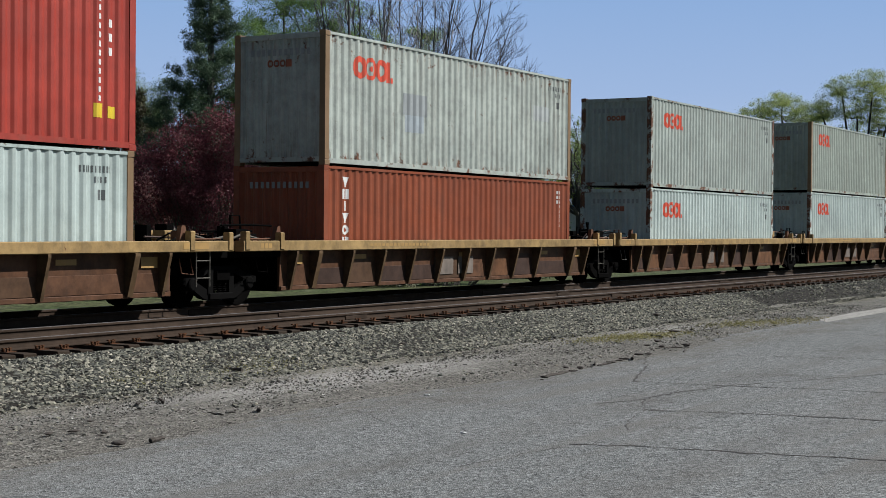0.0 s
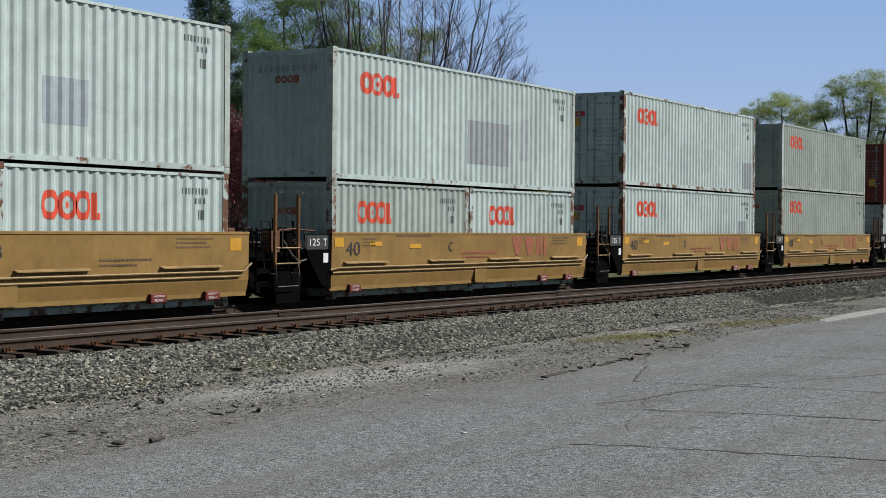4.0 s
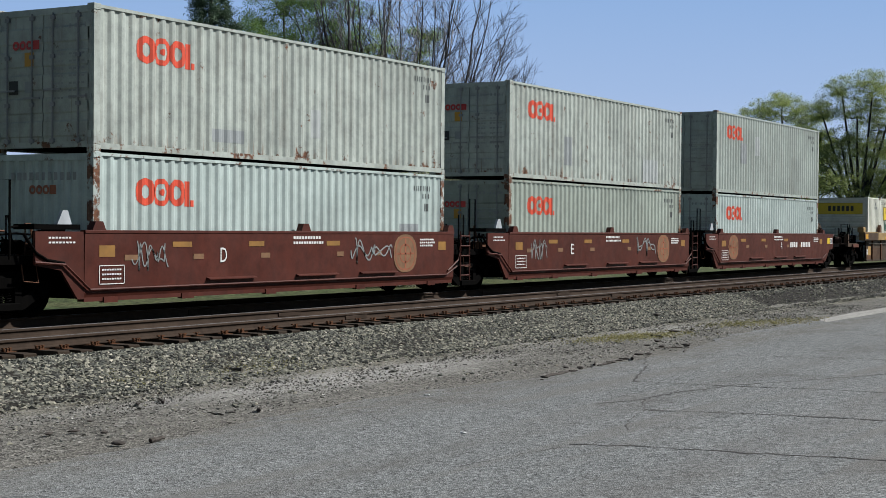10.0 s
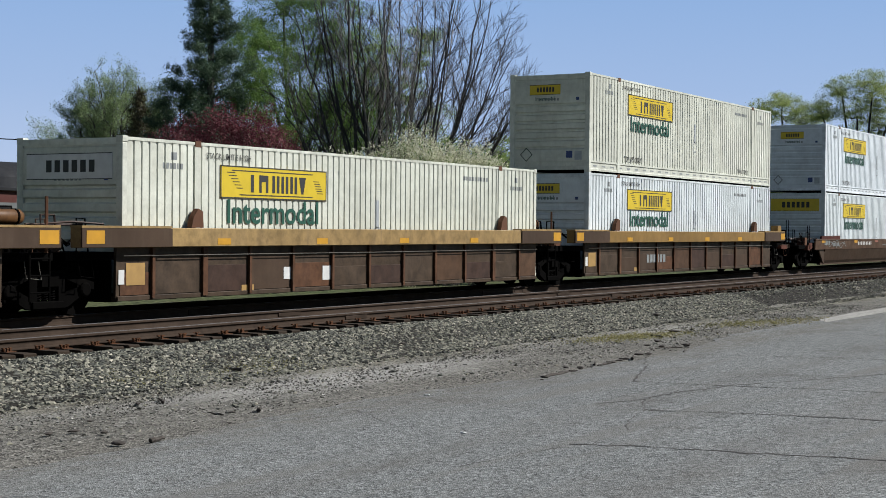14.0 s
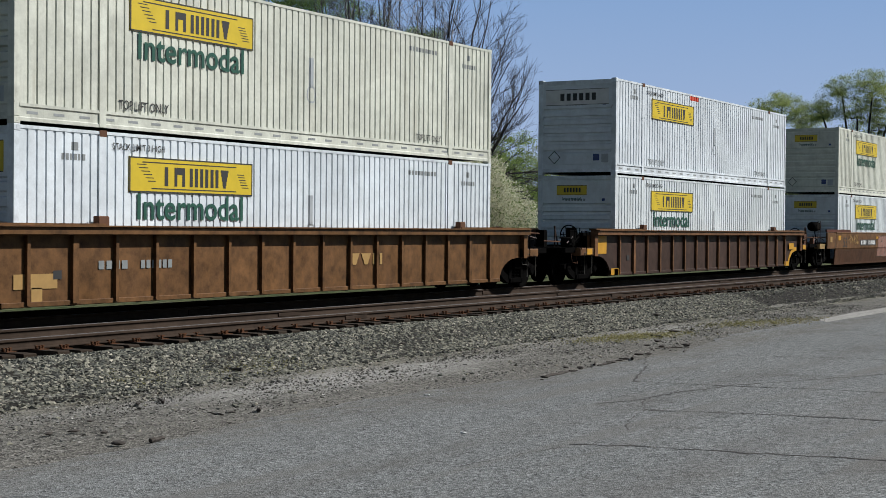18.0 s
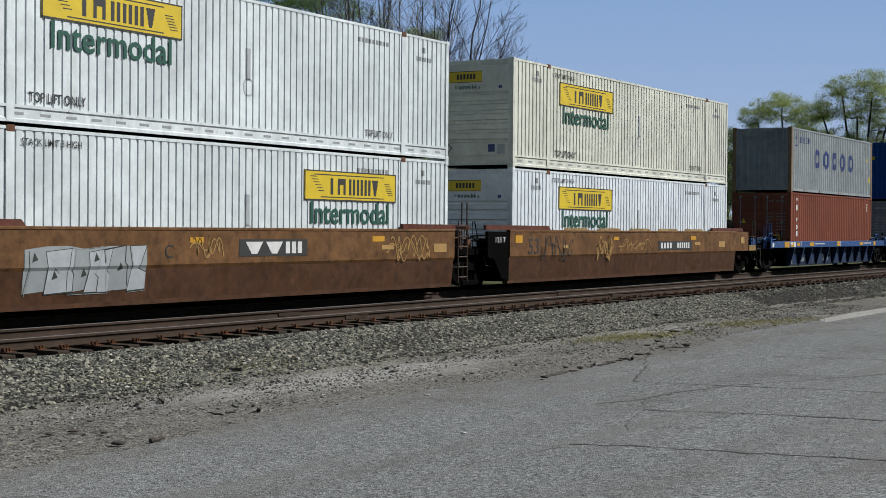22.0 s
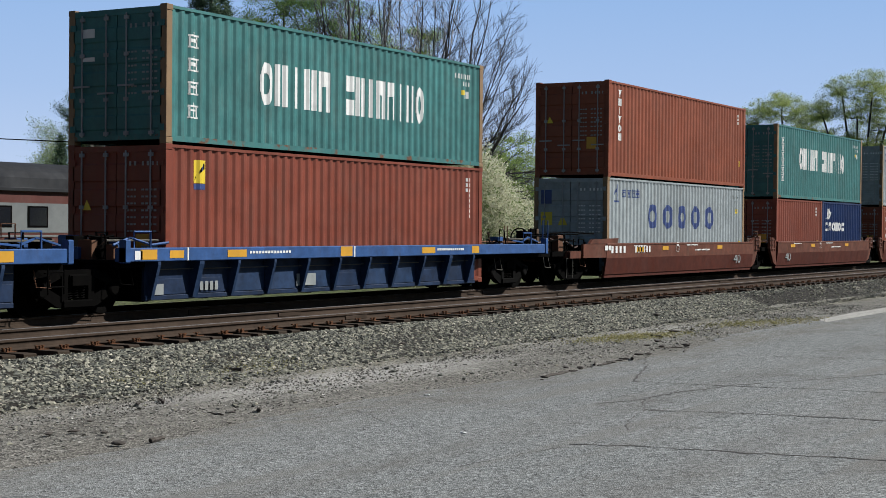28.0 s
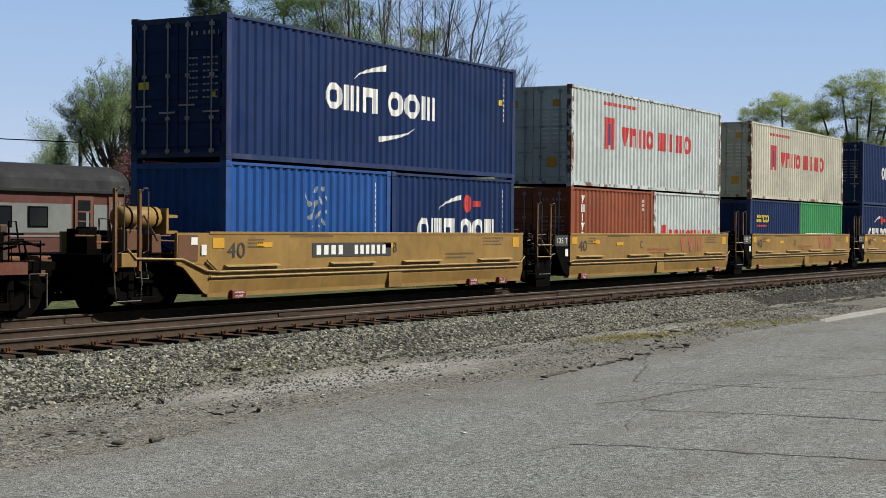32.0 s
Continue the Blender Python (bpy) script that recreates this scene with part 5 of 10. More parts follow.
def ribbed_car(u0, u1, label, beam, panel, rib, zb, zp, ribs, ext=(1.6, 1.6), beam_out=1.55, panel_y=1.27, lip=0.0, curved=False, plates=(), flare=True, piped=False):
    """A well car with an overhanging top beam and upright ribs. zb: beam's z range; zp: foot of the panel."""
    L = u1 - u0
    unit = thing("well_car", pose(u0, 0, 0), label, "rail car", "well cars of the train")
    TRAIN.append((unit, u0, 0.0))
    z0, z1 = zb
    both("top_beam", lambda s: ybox(Geo(), -ext[0], L + ext[1], beam_out - 0.24, beam_out, z0, z1, s, 0.015), beam, unit)
    if lip:
        both("beam_flange", lambda s: ybox(Geo(), -ext[0] * 0.98, L + ext[1] * 0.98, beam_out - 0.3, beam_out + 0.05, z1, z1 + 0.025, s), beam, unit)
    if curved:
        def shape(s):
            # the panel is cut away in a curve over the trucks
            pts = [(-ext[0], z0), (-ext[0], 1.0), (-0.95, 1.0)]
            for k in range(7):
                a = math.pi / 2 * k / 6
                pts.append((-0.95 + 0.95 * math.sin(a), zp + (1.0 - zp) * math.cos(a)))
            pts += [(0.08, zp), (L - 0.08, zp)]
            right = [(L + ext[1], z0), (L + ext[1], 1.0), (L + 0.95, 1.0)]
            for k in range(7):
                a = math.pi / 2 * k / 6
                right.append((L + 0.95 - 0.95 * math.sin(a), zp + (1.0 - zp) * math.cos(a)))
            poly = pts + right[::-1]
            ya, yb = sorted((s * (panel_y - 0.05), s * panel_y))
            return Geo().prism_y(poly, ya, yb)
        both("side_panel", shape, panel, unit)
    else:
        both("side_panel", lambda s: yprism(0, L, [(panel_y - 0.05, zp + 0.02), (panel_y, zp + 0.02), (panel_y + 0.02, z0), (panel_y - 0.05, z0)], s), panel, unit)
    both("bottom_chord", lambda s: ybox(Geo(), 0.02, L - 0.02, panel_y - 0.12, panel_y + 0.035, zp, zp + 0.09, s, 0.01), panel, unit)
    for i, x in enumerate(ribs):
        wide = 0.14 if i in (1, len(ribs) - 2) else 0.075
        for s in (-1, 1):
            if not flare:
                part("rib", ybox(Geo(), x, x + wide, panel_y - 0.005, panel_y + 0.075, zp + 0.03, z0, s, 0.006), rib, unit)
                continue
            part("rib", yprism(x, x + wide, [(panel_y - 0.005, zp + 0.03), (panel_y + 0.085, zp + 0.03), (beam_out - 0.01, z0 - 0.06), (beam_out - 0.01, z0), (panel_y - 0.005, z0)], s), rib, unit)
    if plates:
        r = random.Random(int(u0))
        for a, b in zip([0.0] + list(ribs), list(ribs) + [L]):
            if b - a > 0.3:
                part("panel_plate", Geo().box(a + 0.10, b - 0.03, -panel_y - 0.016, -panel_y + 0.01, zp + 0.10, zp + 0.10 + (z0 - zp - 0.14) * r.choice((0.5, 0.62, 0.97)), 0.004), r.choice(plates), unit)
    for dz, rr in ((0.15, 0.010),) if piped else ():
        part("brake_pipe", Geo().tube([(0.1, -panel_y - 0.10, z0 - dz), (L * 0.5, -panel_y - 0.10, z0 - dz - 0.01), (L - 0.1, -panel_y - 0.10, z0 - dz)], rr, 5), PIPE_G, unit)
    base_parts(unit, L, zp - 0.02)
    return unit, L


def smooth_car(u0, u1, label, body, lower, prof, low_prof, ends=(0.0, 0.0)):
    """A well car with plain sides. prof, low_prof: the side's section above and below the crease, as depth and height."""
    L = u1 - u0
    unit = thing("well_car", pose(u0, 0, 0), label, "rail car", "well cars of the train")
    TRAIN.append((unit, u0, 0.0))

    def shell(p, s, a, b):
        inner = [(y - 0.06, z) for y, z in p[::-1]]
        return yprism(a, b, p + inner, s)
    both("side_panel", lambda s: shell(prof, s, -ends[0], L + ends[1]), body, unit)
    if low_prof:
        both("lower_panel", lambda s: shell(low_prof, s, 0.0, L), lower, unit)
    zt = prof[-1][1]
    yt = prof[-1][0]
    both("top_chord", lambda s: ybox(Geo(), -ends[0], L + ends[1], yt - 0.11, yt + 0.012, zt - 0.05, zt + 0.012, s, 0.01), body, unit)
    zf = (low_prof or prof)[0][1]
    base_parts(unit, L, zf)
    both("bottom_sill", lambda s: ybox(Geo(), 0.02, L - 0.02, (low_prof or prof)[0][0] - 0.14, (low_prof or prof)[0][0] + 0.01, zf - 0.05, zf + 0.03, s), lower, unit)
    return unit, L


def on_car(unit, name, shapes, mat, y, label="", lift=0.004):
    return paint_on(unit, name, shapes, mat, lambda x: -y, lift=lift, label=label, step=0.015)


def scrawl(unit, x0, x1, z0, z1, y, mat, seed, n=1, width=0.018):
    """Spray-painted loops that spell nothing."""
    r = random.Random(seed)
    g = Geo()
    for _ in range(n):
        ph, f1, f2 = r.uniform(0, 6), r.uniform(2.5, 4.5), r.uniform(5, 9)
        pts = []
        for k in range(70):
            t = k / 69
            x = x0 + (x1 - x0) * (t * 0.9 + 0.05 + 0.07 * math.sin(f2 * 2.1 * t + ph))
            z = (z0 + z1) / 2 + (z1 - z0) * 0.5 * (0.62 * math.sin(f1 * 6.28 * t + ph) + 0.36 * math.cos(f2 * 4.1 * t))
            pts.append((x, -y - 0.006, min(z1, max(z0, z))))
        for a, b in zip(pts, pts[1:]):
            d = Vector(b) - Vector(a)
            if d.length < 1e-4:
                continue
            nn = Vector((-d.z, 0, d.x)).normalized() * width
            g.add([Vector(a) - nn, Vector(b) - nn, Vector(b) + nn, Vector(a) + nn], [(0, 1, 2, 3)])
    part("graffiti", g, mat, unit, "spray-painted scrawl")


def clip_band(pts, za, zb):
    """The part of a polygon of (x, z) that lies between two heights."""
    for z, keep in ((za, 1), (zb, -1)):
        out = []
        for p, q in zip(pts, pts[1:] + pts[:1]):
            a, b = (p[1] - z) * keep, (q[1] - z) * keep
            if a >= 0:
                out.append(p)
            if a * b < 0:
                t = a / (a - b)
                out.append((p[0] + (q[0] - p[0]) * t, z))
        pts = out
    return pts


def lay(g, pts, bands, lift):
    """Lays a polygon of (x, z) on a side that is made of flat bands: foot, head and the depth at both."""
    for za, zb, ya, yb in bands:
        q = clip_band(pts, za, zb)
        if len(q) > 2:
            g.add([(x, -(ya + (yb - ya) * (z - za) / (zb - za)) - lift, z) for x, z in q], [tuple(range(len(q)))])


def strip(a, b, w):
    """A painted line from a to b, as a polygon of (x, z)."""
    d = math.hypot(b[0] - a[0], b[1] - a[1]) or 1.0
    n = (-(b[1] - a[1]) / d * w, (b[0] - a[0]) / d * w)
    return [(a[0] - n[0], a[1] - n[1]), (b[0] - n[0], b[1] - n[1]), (b[0] + n[0], b[1] + n[1]), (a[0] + n[0], a[1] + n[1])]


def burner(unit, x0, x1, z0, z1, y, mats, seed, n, label, line=0.010, bands=None):
    """A spray painting: one ragged field, angular strokes that overlap on it, thin dark edges and pale highlights."""
    r = random.Random(seed)
    bands = bands or [(z0 - 0.1, z1 + 0.1, y, y)]
    h, w = z1 - z0, (x1 - x0) / n
    dark, pale, field = Geo(), Geo(), Geo()
    top = [(x0 + w * k, z1 - h * r.uniform(0, 0.08)) for k in range(n + 1)]
    foot = [(x0 + w * k, z0 + h * r.uniform(0, 0.08)) for k in range(n + 1)]
    for (a, b), (c, d) in zip(zip(foot, foot[1:]), zip(top, top[1:])):
        lay(field, [a, b, d, c], bands, 0.005)
    part("graffiti", field, mats[0], unit, label)
    for k in range(n):
        a = x0 + w * k + r.uniform(-0.15, 0.1) * w
        b = min(x1, a + w * r.uniform(1.1, 1.6))
        lean = r.uniform(-0.25, 0.35) * w
        lo, hi = z0 + h * r.choice((0, 0, 0.06, 0.2)), z1 - h * r.choice((0, 0, 0.05, 0.18))
        mid = lo + (hi - lo) * r.uniform(0.35, 0.65)
        pts = [(a, lo), (b, lo + h * r.uniform(0, 0.1)), (b + lean * 0.3, mid - 0.08 * h), (b - w * r.uniform(0.1, 0.45), mid), (b + lean, hi), (a + lean, hi - h * r.uniform(0, 0.12)), (a + lean * 0.5 + w * r.uniform(-0.1, 0.3), mid)]
        pts = [(min(x1, max(x0, p)), min(z1, max(z0, q))) for p, q in pts]
        g = Geo()
        lay(g, pts, bands, 0.006 + 0.0003 * k)
        if k % 2:
            part("graffiti", g, mats[k % len(mats)], unit, label)
        up = 0.0066 + 0.0003 * n
        for p, q in zip(pts, pts[1:] + pts[:1]):
            if r.random() < 0.7:
                lay(dark, strip(p, q, line * r.uniform(0.5, 1.2)), bands, up)
            if r.random() < 0.3:
                lay(pale, strip((p[0] + 0.03, p[1] - 0.02), (q[0] + 0.03, q[1] - 0.02), line * 0.5), bands, up + 0.0006)
        if r.random() < 0.6:
            c, e = a + w * r.uniform(0.3, 0.8), lo + (hi - lo) * r.uniform(0.25, 0.7)
            lay(dark, [(c, e), (c + w * 0.28, e + 0.05 * h), (c + w * 0.1, e + h * 0.2)], bands, up + 0.0003)
    tagged(part("graffiti_outline", dark, DIM_K, unit), "thin dark spray outlines", kind="stuff")
    tagged(part("graffiti_highlight", pale, MFADE, unit), "pale spray highlights", kind="stuff")


def yellow_car(u0, u1, label, letter, plate_at=None, first=False, last=False, tail=None):
    """A smooth-sided ochre well car with pipe guards along its sill."""
    unit, L = smooth_car(u0, u1, label, YEL, YEL, [(1.46, 0.72), (1.47, 1.655)], [(1.40, 0.46), (1.46, 0.72)])
    y = 1.47
    # ledges that shelter the pipes, and the pipes
    for a in (0.45, 4.05, 7.0, 10.6):
        g = yprism(a, a + 1.75, [(1.465, 1.03), (1.56, 1.0), (1.56, 0.985), (1.465, 0.985)], -1)
        part("ledge", g, YEL_P, unit)
    part("pipe", Geo().tube([(-0.1, -1.50, 1.12 if first else 0.86), (0.25, -1.50, 0.90), (L - 0.2, -1.50, 0.90), (L + 0.05, -1.5, 1.05)], 0.022, 6), YEL_P, unit)
    part("pipe", Geo().tube([(0.0, -1.49, 0.80), (L - 0.3, -1.49, 0.80)], 0.02, 6), YEL_P, unit)
    for a in (0.7, L - 2.9, L - 1.35):
        b = part("jacking_block", Geo().box(a, a + 0.42, -1.485, -1.36, 0.36, 0.53, 0.012), MAROON, unit, "dark red block with white words")
        put_text("JACKING", a + 0.05, -1.490, 0.455, 0.05, MWHITE, b, 0.32)
        put_text("POINT", a + 0.09, -1.490, 0.385, 0.05, MWHITE, b, 0.24)
    both("side_post", lambda s: ybox(Geo(), L * 0.5 - 0.12, L * 0.5 + 0.45, 1.40, 1.485, 0.43, 0.80, s), YEL, unit)
    put_text("40", 0.55, -y - 0.008, 1.16, 0.30, MBLACK, unit, 0.55)
    put_text(letter, 5.0 if not plate_at else (6.6 if plate_at < 4 else 6.55), -y - 0.008, 1.22, 0.22, MBLACK, unit)
    if plate_at:
        on_car(unit, "number_plate", [R_(plate_at, plate_at + 3.1, 1.14, 1.44)], MBLACK, y, "black number board")
        on_car(unit, "plate_mark", word_bars(plate_at + 0.15, plate_at + 1.25, 1.19, 1.39, 4, 0.6) + word_bars(plate_at + 1.6, plate_at + 2.95, 1.19, 1.39, 6, 0.6), MWHITE, y, lift=0.008)
        on_car(unit, "small_mark", word_bars(9.0, 10.4, 1.14, 1.18, 14) + word_bars(9.0, 10.0, 1.05, 1.09, 10), MBRN, y)
    else:
        on_car(unit, "logo", letter_row(8.3, 10.4, 1.08, 1.56, "yym", 0.85), MRUST, y, "faded rust-red company mark")
        on_car(unit, "small_mark", word_bars(5.6, 7.5, 1.14, 1.20, 16) + word_bars(5.7, 7.1, 1.05, 1.09, 12), MRUST, y)
    on_car(unit, "amber_patch", [R_(0.1, 0.45, 1.35, 1.55), R_(1.5, 2.0, 1.36, 1.46), R_(L - 0.6, L - 0.25, 1.3, 1.55), R_(6.2, 6.6, 1.32, 1.42) if plate_at else R_(3.2, 3.7, 1.3, 1.4)], MAMB, y)
    on_car(unit, "stencil", word_bars(1.2, 1.75, 1.5, 1.53, 9) + word_bars(1.2, 1.7, 1.43, 1.46, 8) + word_bars(1.2, 1.72, 1.36, 1.39, 8) + word_bars(L - 2.2, L - 1.1, 1.52, 1.55, 14)
           + word_bars(L - 2.2, L - 1.3, 1.44, 1.47, 12) + word_bars(L - 2.2, L - 1.2, 1.36, 1.39, 12) + word_bars(2.6, 4.2, 1.56, 1.6, 22), MBRN, y)
    if first:
        # the low nose over the end truck
        both("end_panel", lambda s: yprism(-0.95, 0.0, [(1.40, 1.05), (1.46, 1.05), (1.47, 1.645), (1.41, 1.645)], s), YEL, unit)
        both("end_skirt", lambda s: Geo().prism_y([(-0.95, 1.05), (0.0, 1.05), (0.0, 0.46), (-0.15, 0.5), (-0.75, 1.0)], *sorted((s * 1.40, s * 1.455))), YEL, unit)
        part("pipe", Geo().tube([(-2.3, -1.46, 1.35), (-2.1, -1.48, 1.18), (-0.8, -1.48, 1.15), (-0.1, -1.49, 0.92), (0.3, -1.5, 0.9)], 0.022, 6), YEL_P, unit)
        # the platform's near-black paint holds the shadow it lies in
        deck(unit, -2.7, 0.0, GRIME_SHADE, 1.25)
        part("step_box", Geo().box(-2.45, -2.05, -1.47, -1.2, 1.02, 1.28, 0.015), YEL, unit)
        part("marker_board", Geo().box(-0.92, -0.35, -1.475, -1.45, 1.12, 1.60), RUSTY, unit, "dark board with a pale card")
        on_car(unit, "card", [R_(-0.55, -0.37, 1.42, 1.56), R_(-0.25, -0.1, 1.22, 1.42)], MWHITE, 1.477)
        end_posts(unit, (-2.62, -1.98), -1.45, 0.95, 2.42, BRN_H)
        stirrup(unit, -2.55, -1.9, -1.43, 0.42, 1.05)
        part("tank_band", Geo().box(-0.72, -0.66, -1.02, -0.5, 1.62, 2.10).box(-0.66, -0.4, -1.02, -0.96, 1.62, 1.68).box(-0.66, -0.4, -1.02, -0.96, 1.92, 1.98), YEL, unit)
        tank(unit, -1.75, -0.75, -0.75, 1.92, 0.21, YEL)
        part("valve_box", Geo().box(-2.0, -1.6, -1.2, -0.9, 1.3, 1.7, 0.03).box(-1.45, -1.2, -1.3, -1.0, 1.25, 1.62, 0.03), RUSTY, unit)
        part("hose", Geo().tube([(-1.9, -1.25, 1.7), (-1.7, -1.32, 1.95), (-1.5, -1.3, 1.75), (-1.3, -1.3, 1.5)], 0.02, 5), PIPE_G, unit)
        truck(unit, -1.45)
        coupler(unit, -2.9, -1)
    else:
        both("end_panel", lambda s: Geo().prism_y([(-0.95, 1.62), (0.0, 1.62), (0.0, 0.46), (-0.35, 0.55), (-0.85, 1.15)], *sorted((s * 1.40, s * 1.45))), GRIME_SHADE, unit)
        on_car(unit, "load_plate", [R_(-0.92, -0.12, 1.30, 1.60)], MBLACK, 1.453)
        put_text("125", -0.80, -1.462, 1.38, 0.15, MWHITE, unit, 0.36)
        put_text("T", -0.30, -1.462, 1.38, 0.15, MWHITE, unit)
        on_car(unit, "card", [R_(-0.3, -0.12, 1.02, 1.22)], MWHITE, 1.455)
        deck(unit, -1.45, 0.0, GRIME_SHADE, 1.25)
    if last:
        both("end_panel", lambda s: yprism(L, L + 1.0, [(1.40, 1.0), (1.46, 1.0), (1.47, 1.645), (1.41, 1.645)], s), YEL, unit)
        deck(unit, L, L + 2.7, GRIME_SHADE, 1.25)
        truck(unit, L + 1.6)
        coupler(unit, L + 2.8, 1)
        brake_stand(unit, L + 2.2, -0.6, 1.25, BRN_C)
        end_posts(unit, (L + 1.75, L + 2.4), -1.42, 0.9, 2.42, BRN_H)
        stirrup(unit, L + 1.8, L + 2.4, -1.43, 0.42, 1.0)
        part("step_box", Geo().box(L + 1.85, L + 2.3, -1.45, -1.2, 1.02, 1.28, 0.015), YEL, unit)
        on_car(unit, "card", [R_(L + 0.35, L + 0.6, 1.3, 1.5)], MWHITE, 1.477)
        part("orange_cover", Geo().tube([(L + 2.35, -1.0, 1.5), (L + 2.45, -1.0, 1.75)], 0.16, 8, 0.1), ORANGE, unit, "crumpled orange cover")
    elif tail is not None:
        deck(unit, L, L + tail + 0.1, GRIME_SHADE, 1.25)
        truck(unit, L + tail, None)
        both("end_step", lambda s: ybox(Geo(), L + 0.05, L + 0.7, 1.35, 1.43, 0.62, 0.67, s), GRIME_SHADE, unit)
        ladder(unit, L + 0.25, L + 0.72, -1.46, 0.45, 1.75, 5, GRIME_SHADE, 0.02)
        end_posts(unit, (L + 0.95, L + 1.75), -1.40, 0.95, 2.45, BRN_H)
        for z in (1.02, 1.34):
            part("rung", Geo().tube([(L + 0.97, -1.42, z), (L + 1.80, -1.42, z)], 0.016, 5), YEL_P, unit)
        stirrup(unit, L + 1.02, L + 1.75, -1.42, 0.55, 1.0)
        part("tread_guard", Geo().prism_y([(L + 1.15, 0.2), (L + 1.95, 0.2), (L + 2.05, 0.72), (L + 1.95, 0.92), (L + 1.15, 0.92), (L + 1.05, 0.72)], -1.30, -1.2), GRIME_SHADE, unit)
        part("hose", Geo().tube([(L + 1.3, -1.35, 1.5), (L + 1.5, -1.42, 1.2), (L + 1.75, -1.42, 1.05), (L + 2.1, -1.4, 1.1)], 0.022, 5), PIPE_G, unit)
    return unit


def red_car(u0, u1, label, letter, first=False, last=False, tail=None, seed=0):
    """A smooth-sided oxide-red well car with a round tan emblem."""
    unit, L = smooth_car(u0, u1, label, BRN_B, BRN_B, [(1.46, 0.60), (1.47, 1.675)], [(1.42, 0.50), (1.46, 0.60)])
    y = 1.47
    part("pipe", Geo().tube([(-1.2, -1.5, 1.15), (-0.5, -1.5, 1.1), (0.1, -1.5, 0.66), (L - 0.4, -1.5, 0.66), (L + 0.1, -1.5, 0.85)], 0.022, 6), BRN_B, unit)
    for a in (3.3, 6.2, 8.6):
        part("ledge", yprism(a, a + 1.5, [(1.465, 0.80), (1.55, 0.77), (1.55, 0.755), (1.465, 0.755)], -1), BRN_B, unit)
    for a in (0.2, 6.4, L - 0.3):
        g = Geo().prism_y([(a, 1.685), (a + 0.34, 1.685), (a + 0.26, 1.84), (a + 0.08, 1.84)], -1.46, -1.32)
        part("container_guide", g, BRN_B, unit)
    for a in (0.5, 2.6, 5.2, 8.5, L - 1.2):
        part("sill_block", Geo().box(a, a + 0.35, -1.45, -1.34, 0.42, 0.52), BRN_B, unit)
    em = L - 2.75 if not last else 1.05
    on_car(unit, "emblem", [disc(em, em + 1.0, 0.75, 1.62)], MEMB, y, "faded round tan emblem")
    on_car(unit, "emblem_mark", [ring(em + 0.06, em + 0.94, 0.80, 1.57, 0.92), R_(em + 0.47, em + 0.53, 0.85, 1.52), R_(em + 0.12, em + 0.88, 1.16, 1.2), ring(em + 0.25, em + 0.75, 0.97, 1.4, 0.85)], MRUST, y, lift=0.007)
    on_car(unit, "amber_patch", ([R_(0.35, 0.75, 1.22, 1.42)] if not first else []) + [R_(2.3, 2.85, 1.38, 1.48), R_(4.6, 5.1, 1.38, 1.48), R_(7.3, 7.8, 1.38, 1.48), R_(L - 0.75, L - 0.4, 1.25, 1.45)], MDIM, y)
    on_car(unit, "tan_patch", [R_(1.0, 1.35, 1.15, 1.25), R_(2.9, 3.2, 1.15, 1.25), R_(5.0, 5.3, 1.15, 1.25), R_(7.7, 7.95, 1.15, 1.25), R_(9.3, 9.5, 1.15, 1.25)], MEMB, y)
    put_text(letter, 3.7 if not last else 6.9, -y - 0.008, 1.08, 0.28, MWHITE, unit, 0.2)
    on_car(unit, "stencil", word_bars(6.1, 7.1, 1.52, 1.58, 10) + word_bars(6.1, 7.2, 1.42, 1.47, 12) + word_bars(L - 1.6, L - 0.95, 1.48, 1.52, 7) + word_bars(L - 1.6, L - 0.9, 1.41, 1.45, 8)
           + word_bars(L - 1.6, L - 1.0, 1.34, 1.38, 7), MWHITE, y)
    if first:
        on_car(unit, "stencil", word_bars(1.2, 2.3, 0.92, 0.96, 14) + word_bars(1.2, 2.2, 0.85, 0.89, 13), MFADE, y)
        on_car(unit, "card", [R_(0.28, 0.46, 1.12, 1.34)], MTAN, y)
    else:
        on_car(unit, "stencil_frame", [R_(0.35, 1.0, 1.06, 1.075), R_(0.35, 1.0, 0.74, 0.755), R_(0.35, 0.365, 0.74, 1.075), R_(0.985, 1.0, 0.74, 1.075)] + word_bars(0.42, 0.93, 0.98, 1.01, 8) + word_bars(0.42, 0.93, 0.9, 0.93, 8)
               + word_bars(0.42, 0.93, 0.82, 0.85, 8), MWHITE, y)
    if last:
        on_car(unit, "number_marking", word_bars(8.1, 9.1, 1.14, 1.34, 4, 0.62) + word_bars(9.5, 10.8, 1.14, 1.34, 6, 0.62), MWHITE, y)
    if not last and not first:
        scrawl(unit, 8.2, 9.9, 0.95, 1.55, y, MFADE, seed, 2)
        scrawl(unit, 1.2, 2.2, 0.95, 1.5, y, MFADE, seed + 5, 2, 0.012)
    if first:
        scrawl(unit, 4.2, 5.8, 0.9, 1.6, y, MFADE, 8, 2, 0.008)
        scrawl(unit, 8.2, 9.8, 1.15, 1.62, y, MFADE, 9, 2)
        both("end_panel", lambda s: yprism(-1.5, 0.0, [(1.40, 1.05), (1.46, 1.05), (1.47, 1.665), (1.41, 1.665)], s), BRN_B, unit)
        both("end_skirt", lambda s: Geo().prism_y([(-1.1, 1.05), (0.0, 1.05), (0.0, 0.50), (-0.06, 0.54), (-0.42, 1.0)], *sorted((s * 1.40, s * 1.455))), BRN_B, unit)
        deck(unit, -3.0, 0.0, GRIME_SHADE, 1.25)
        truck(unit, -1.7)
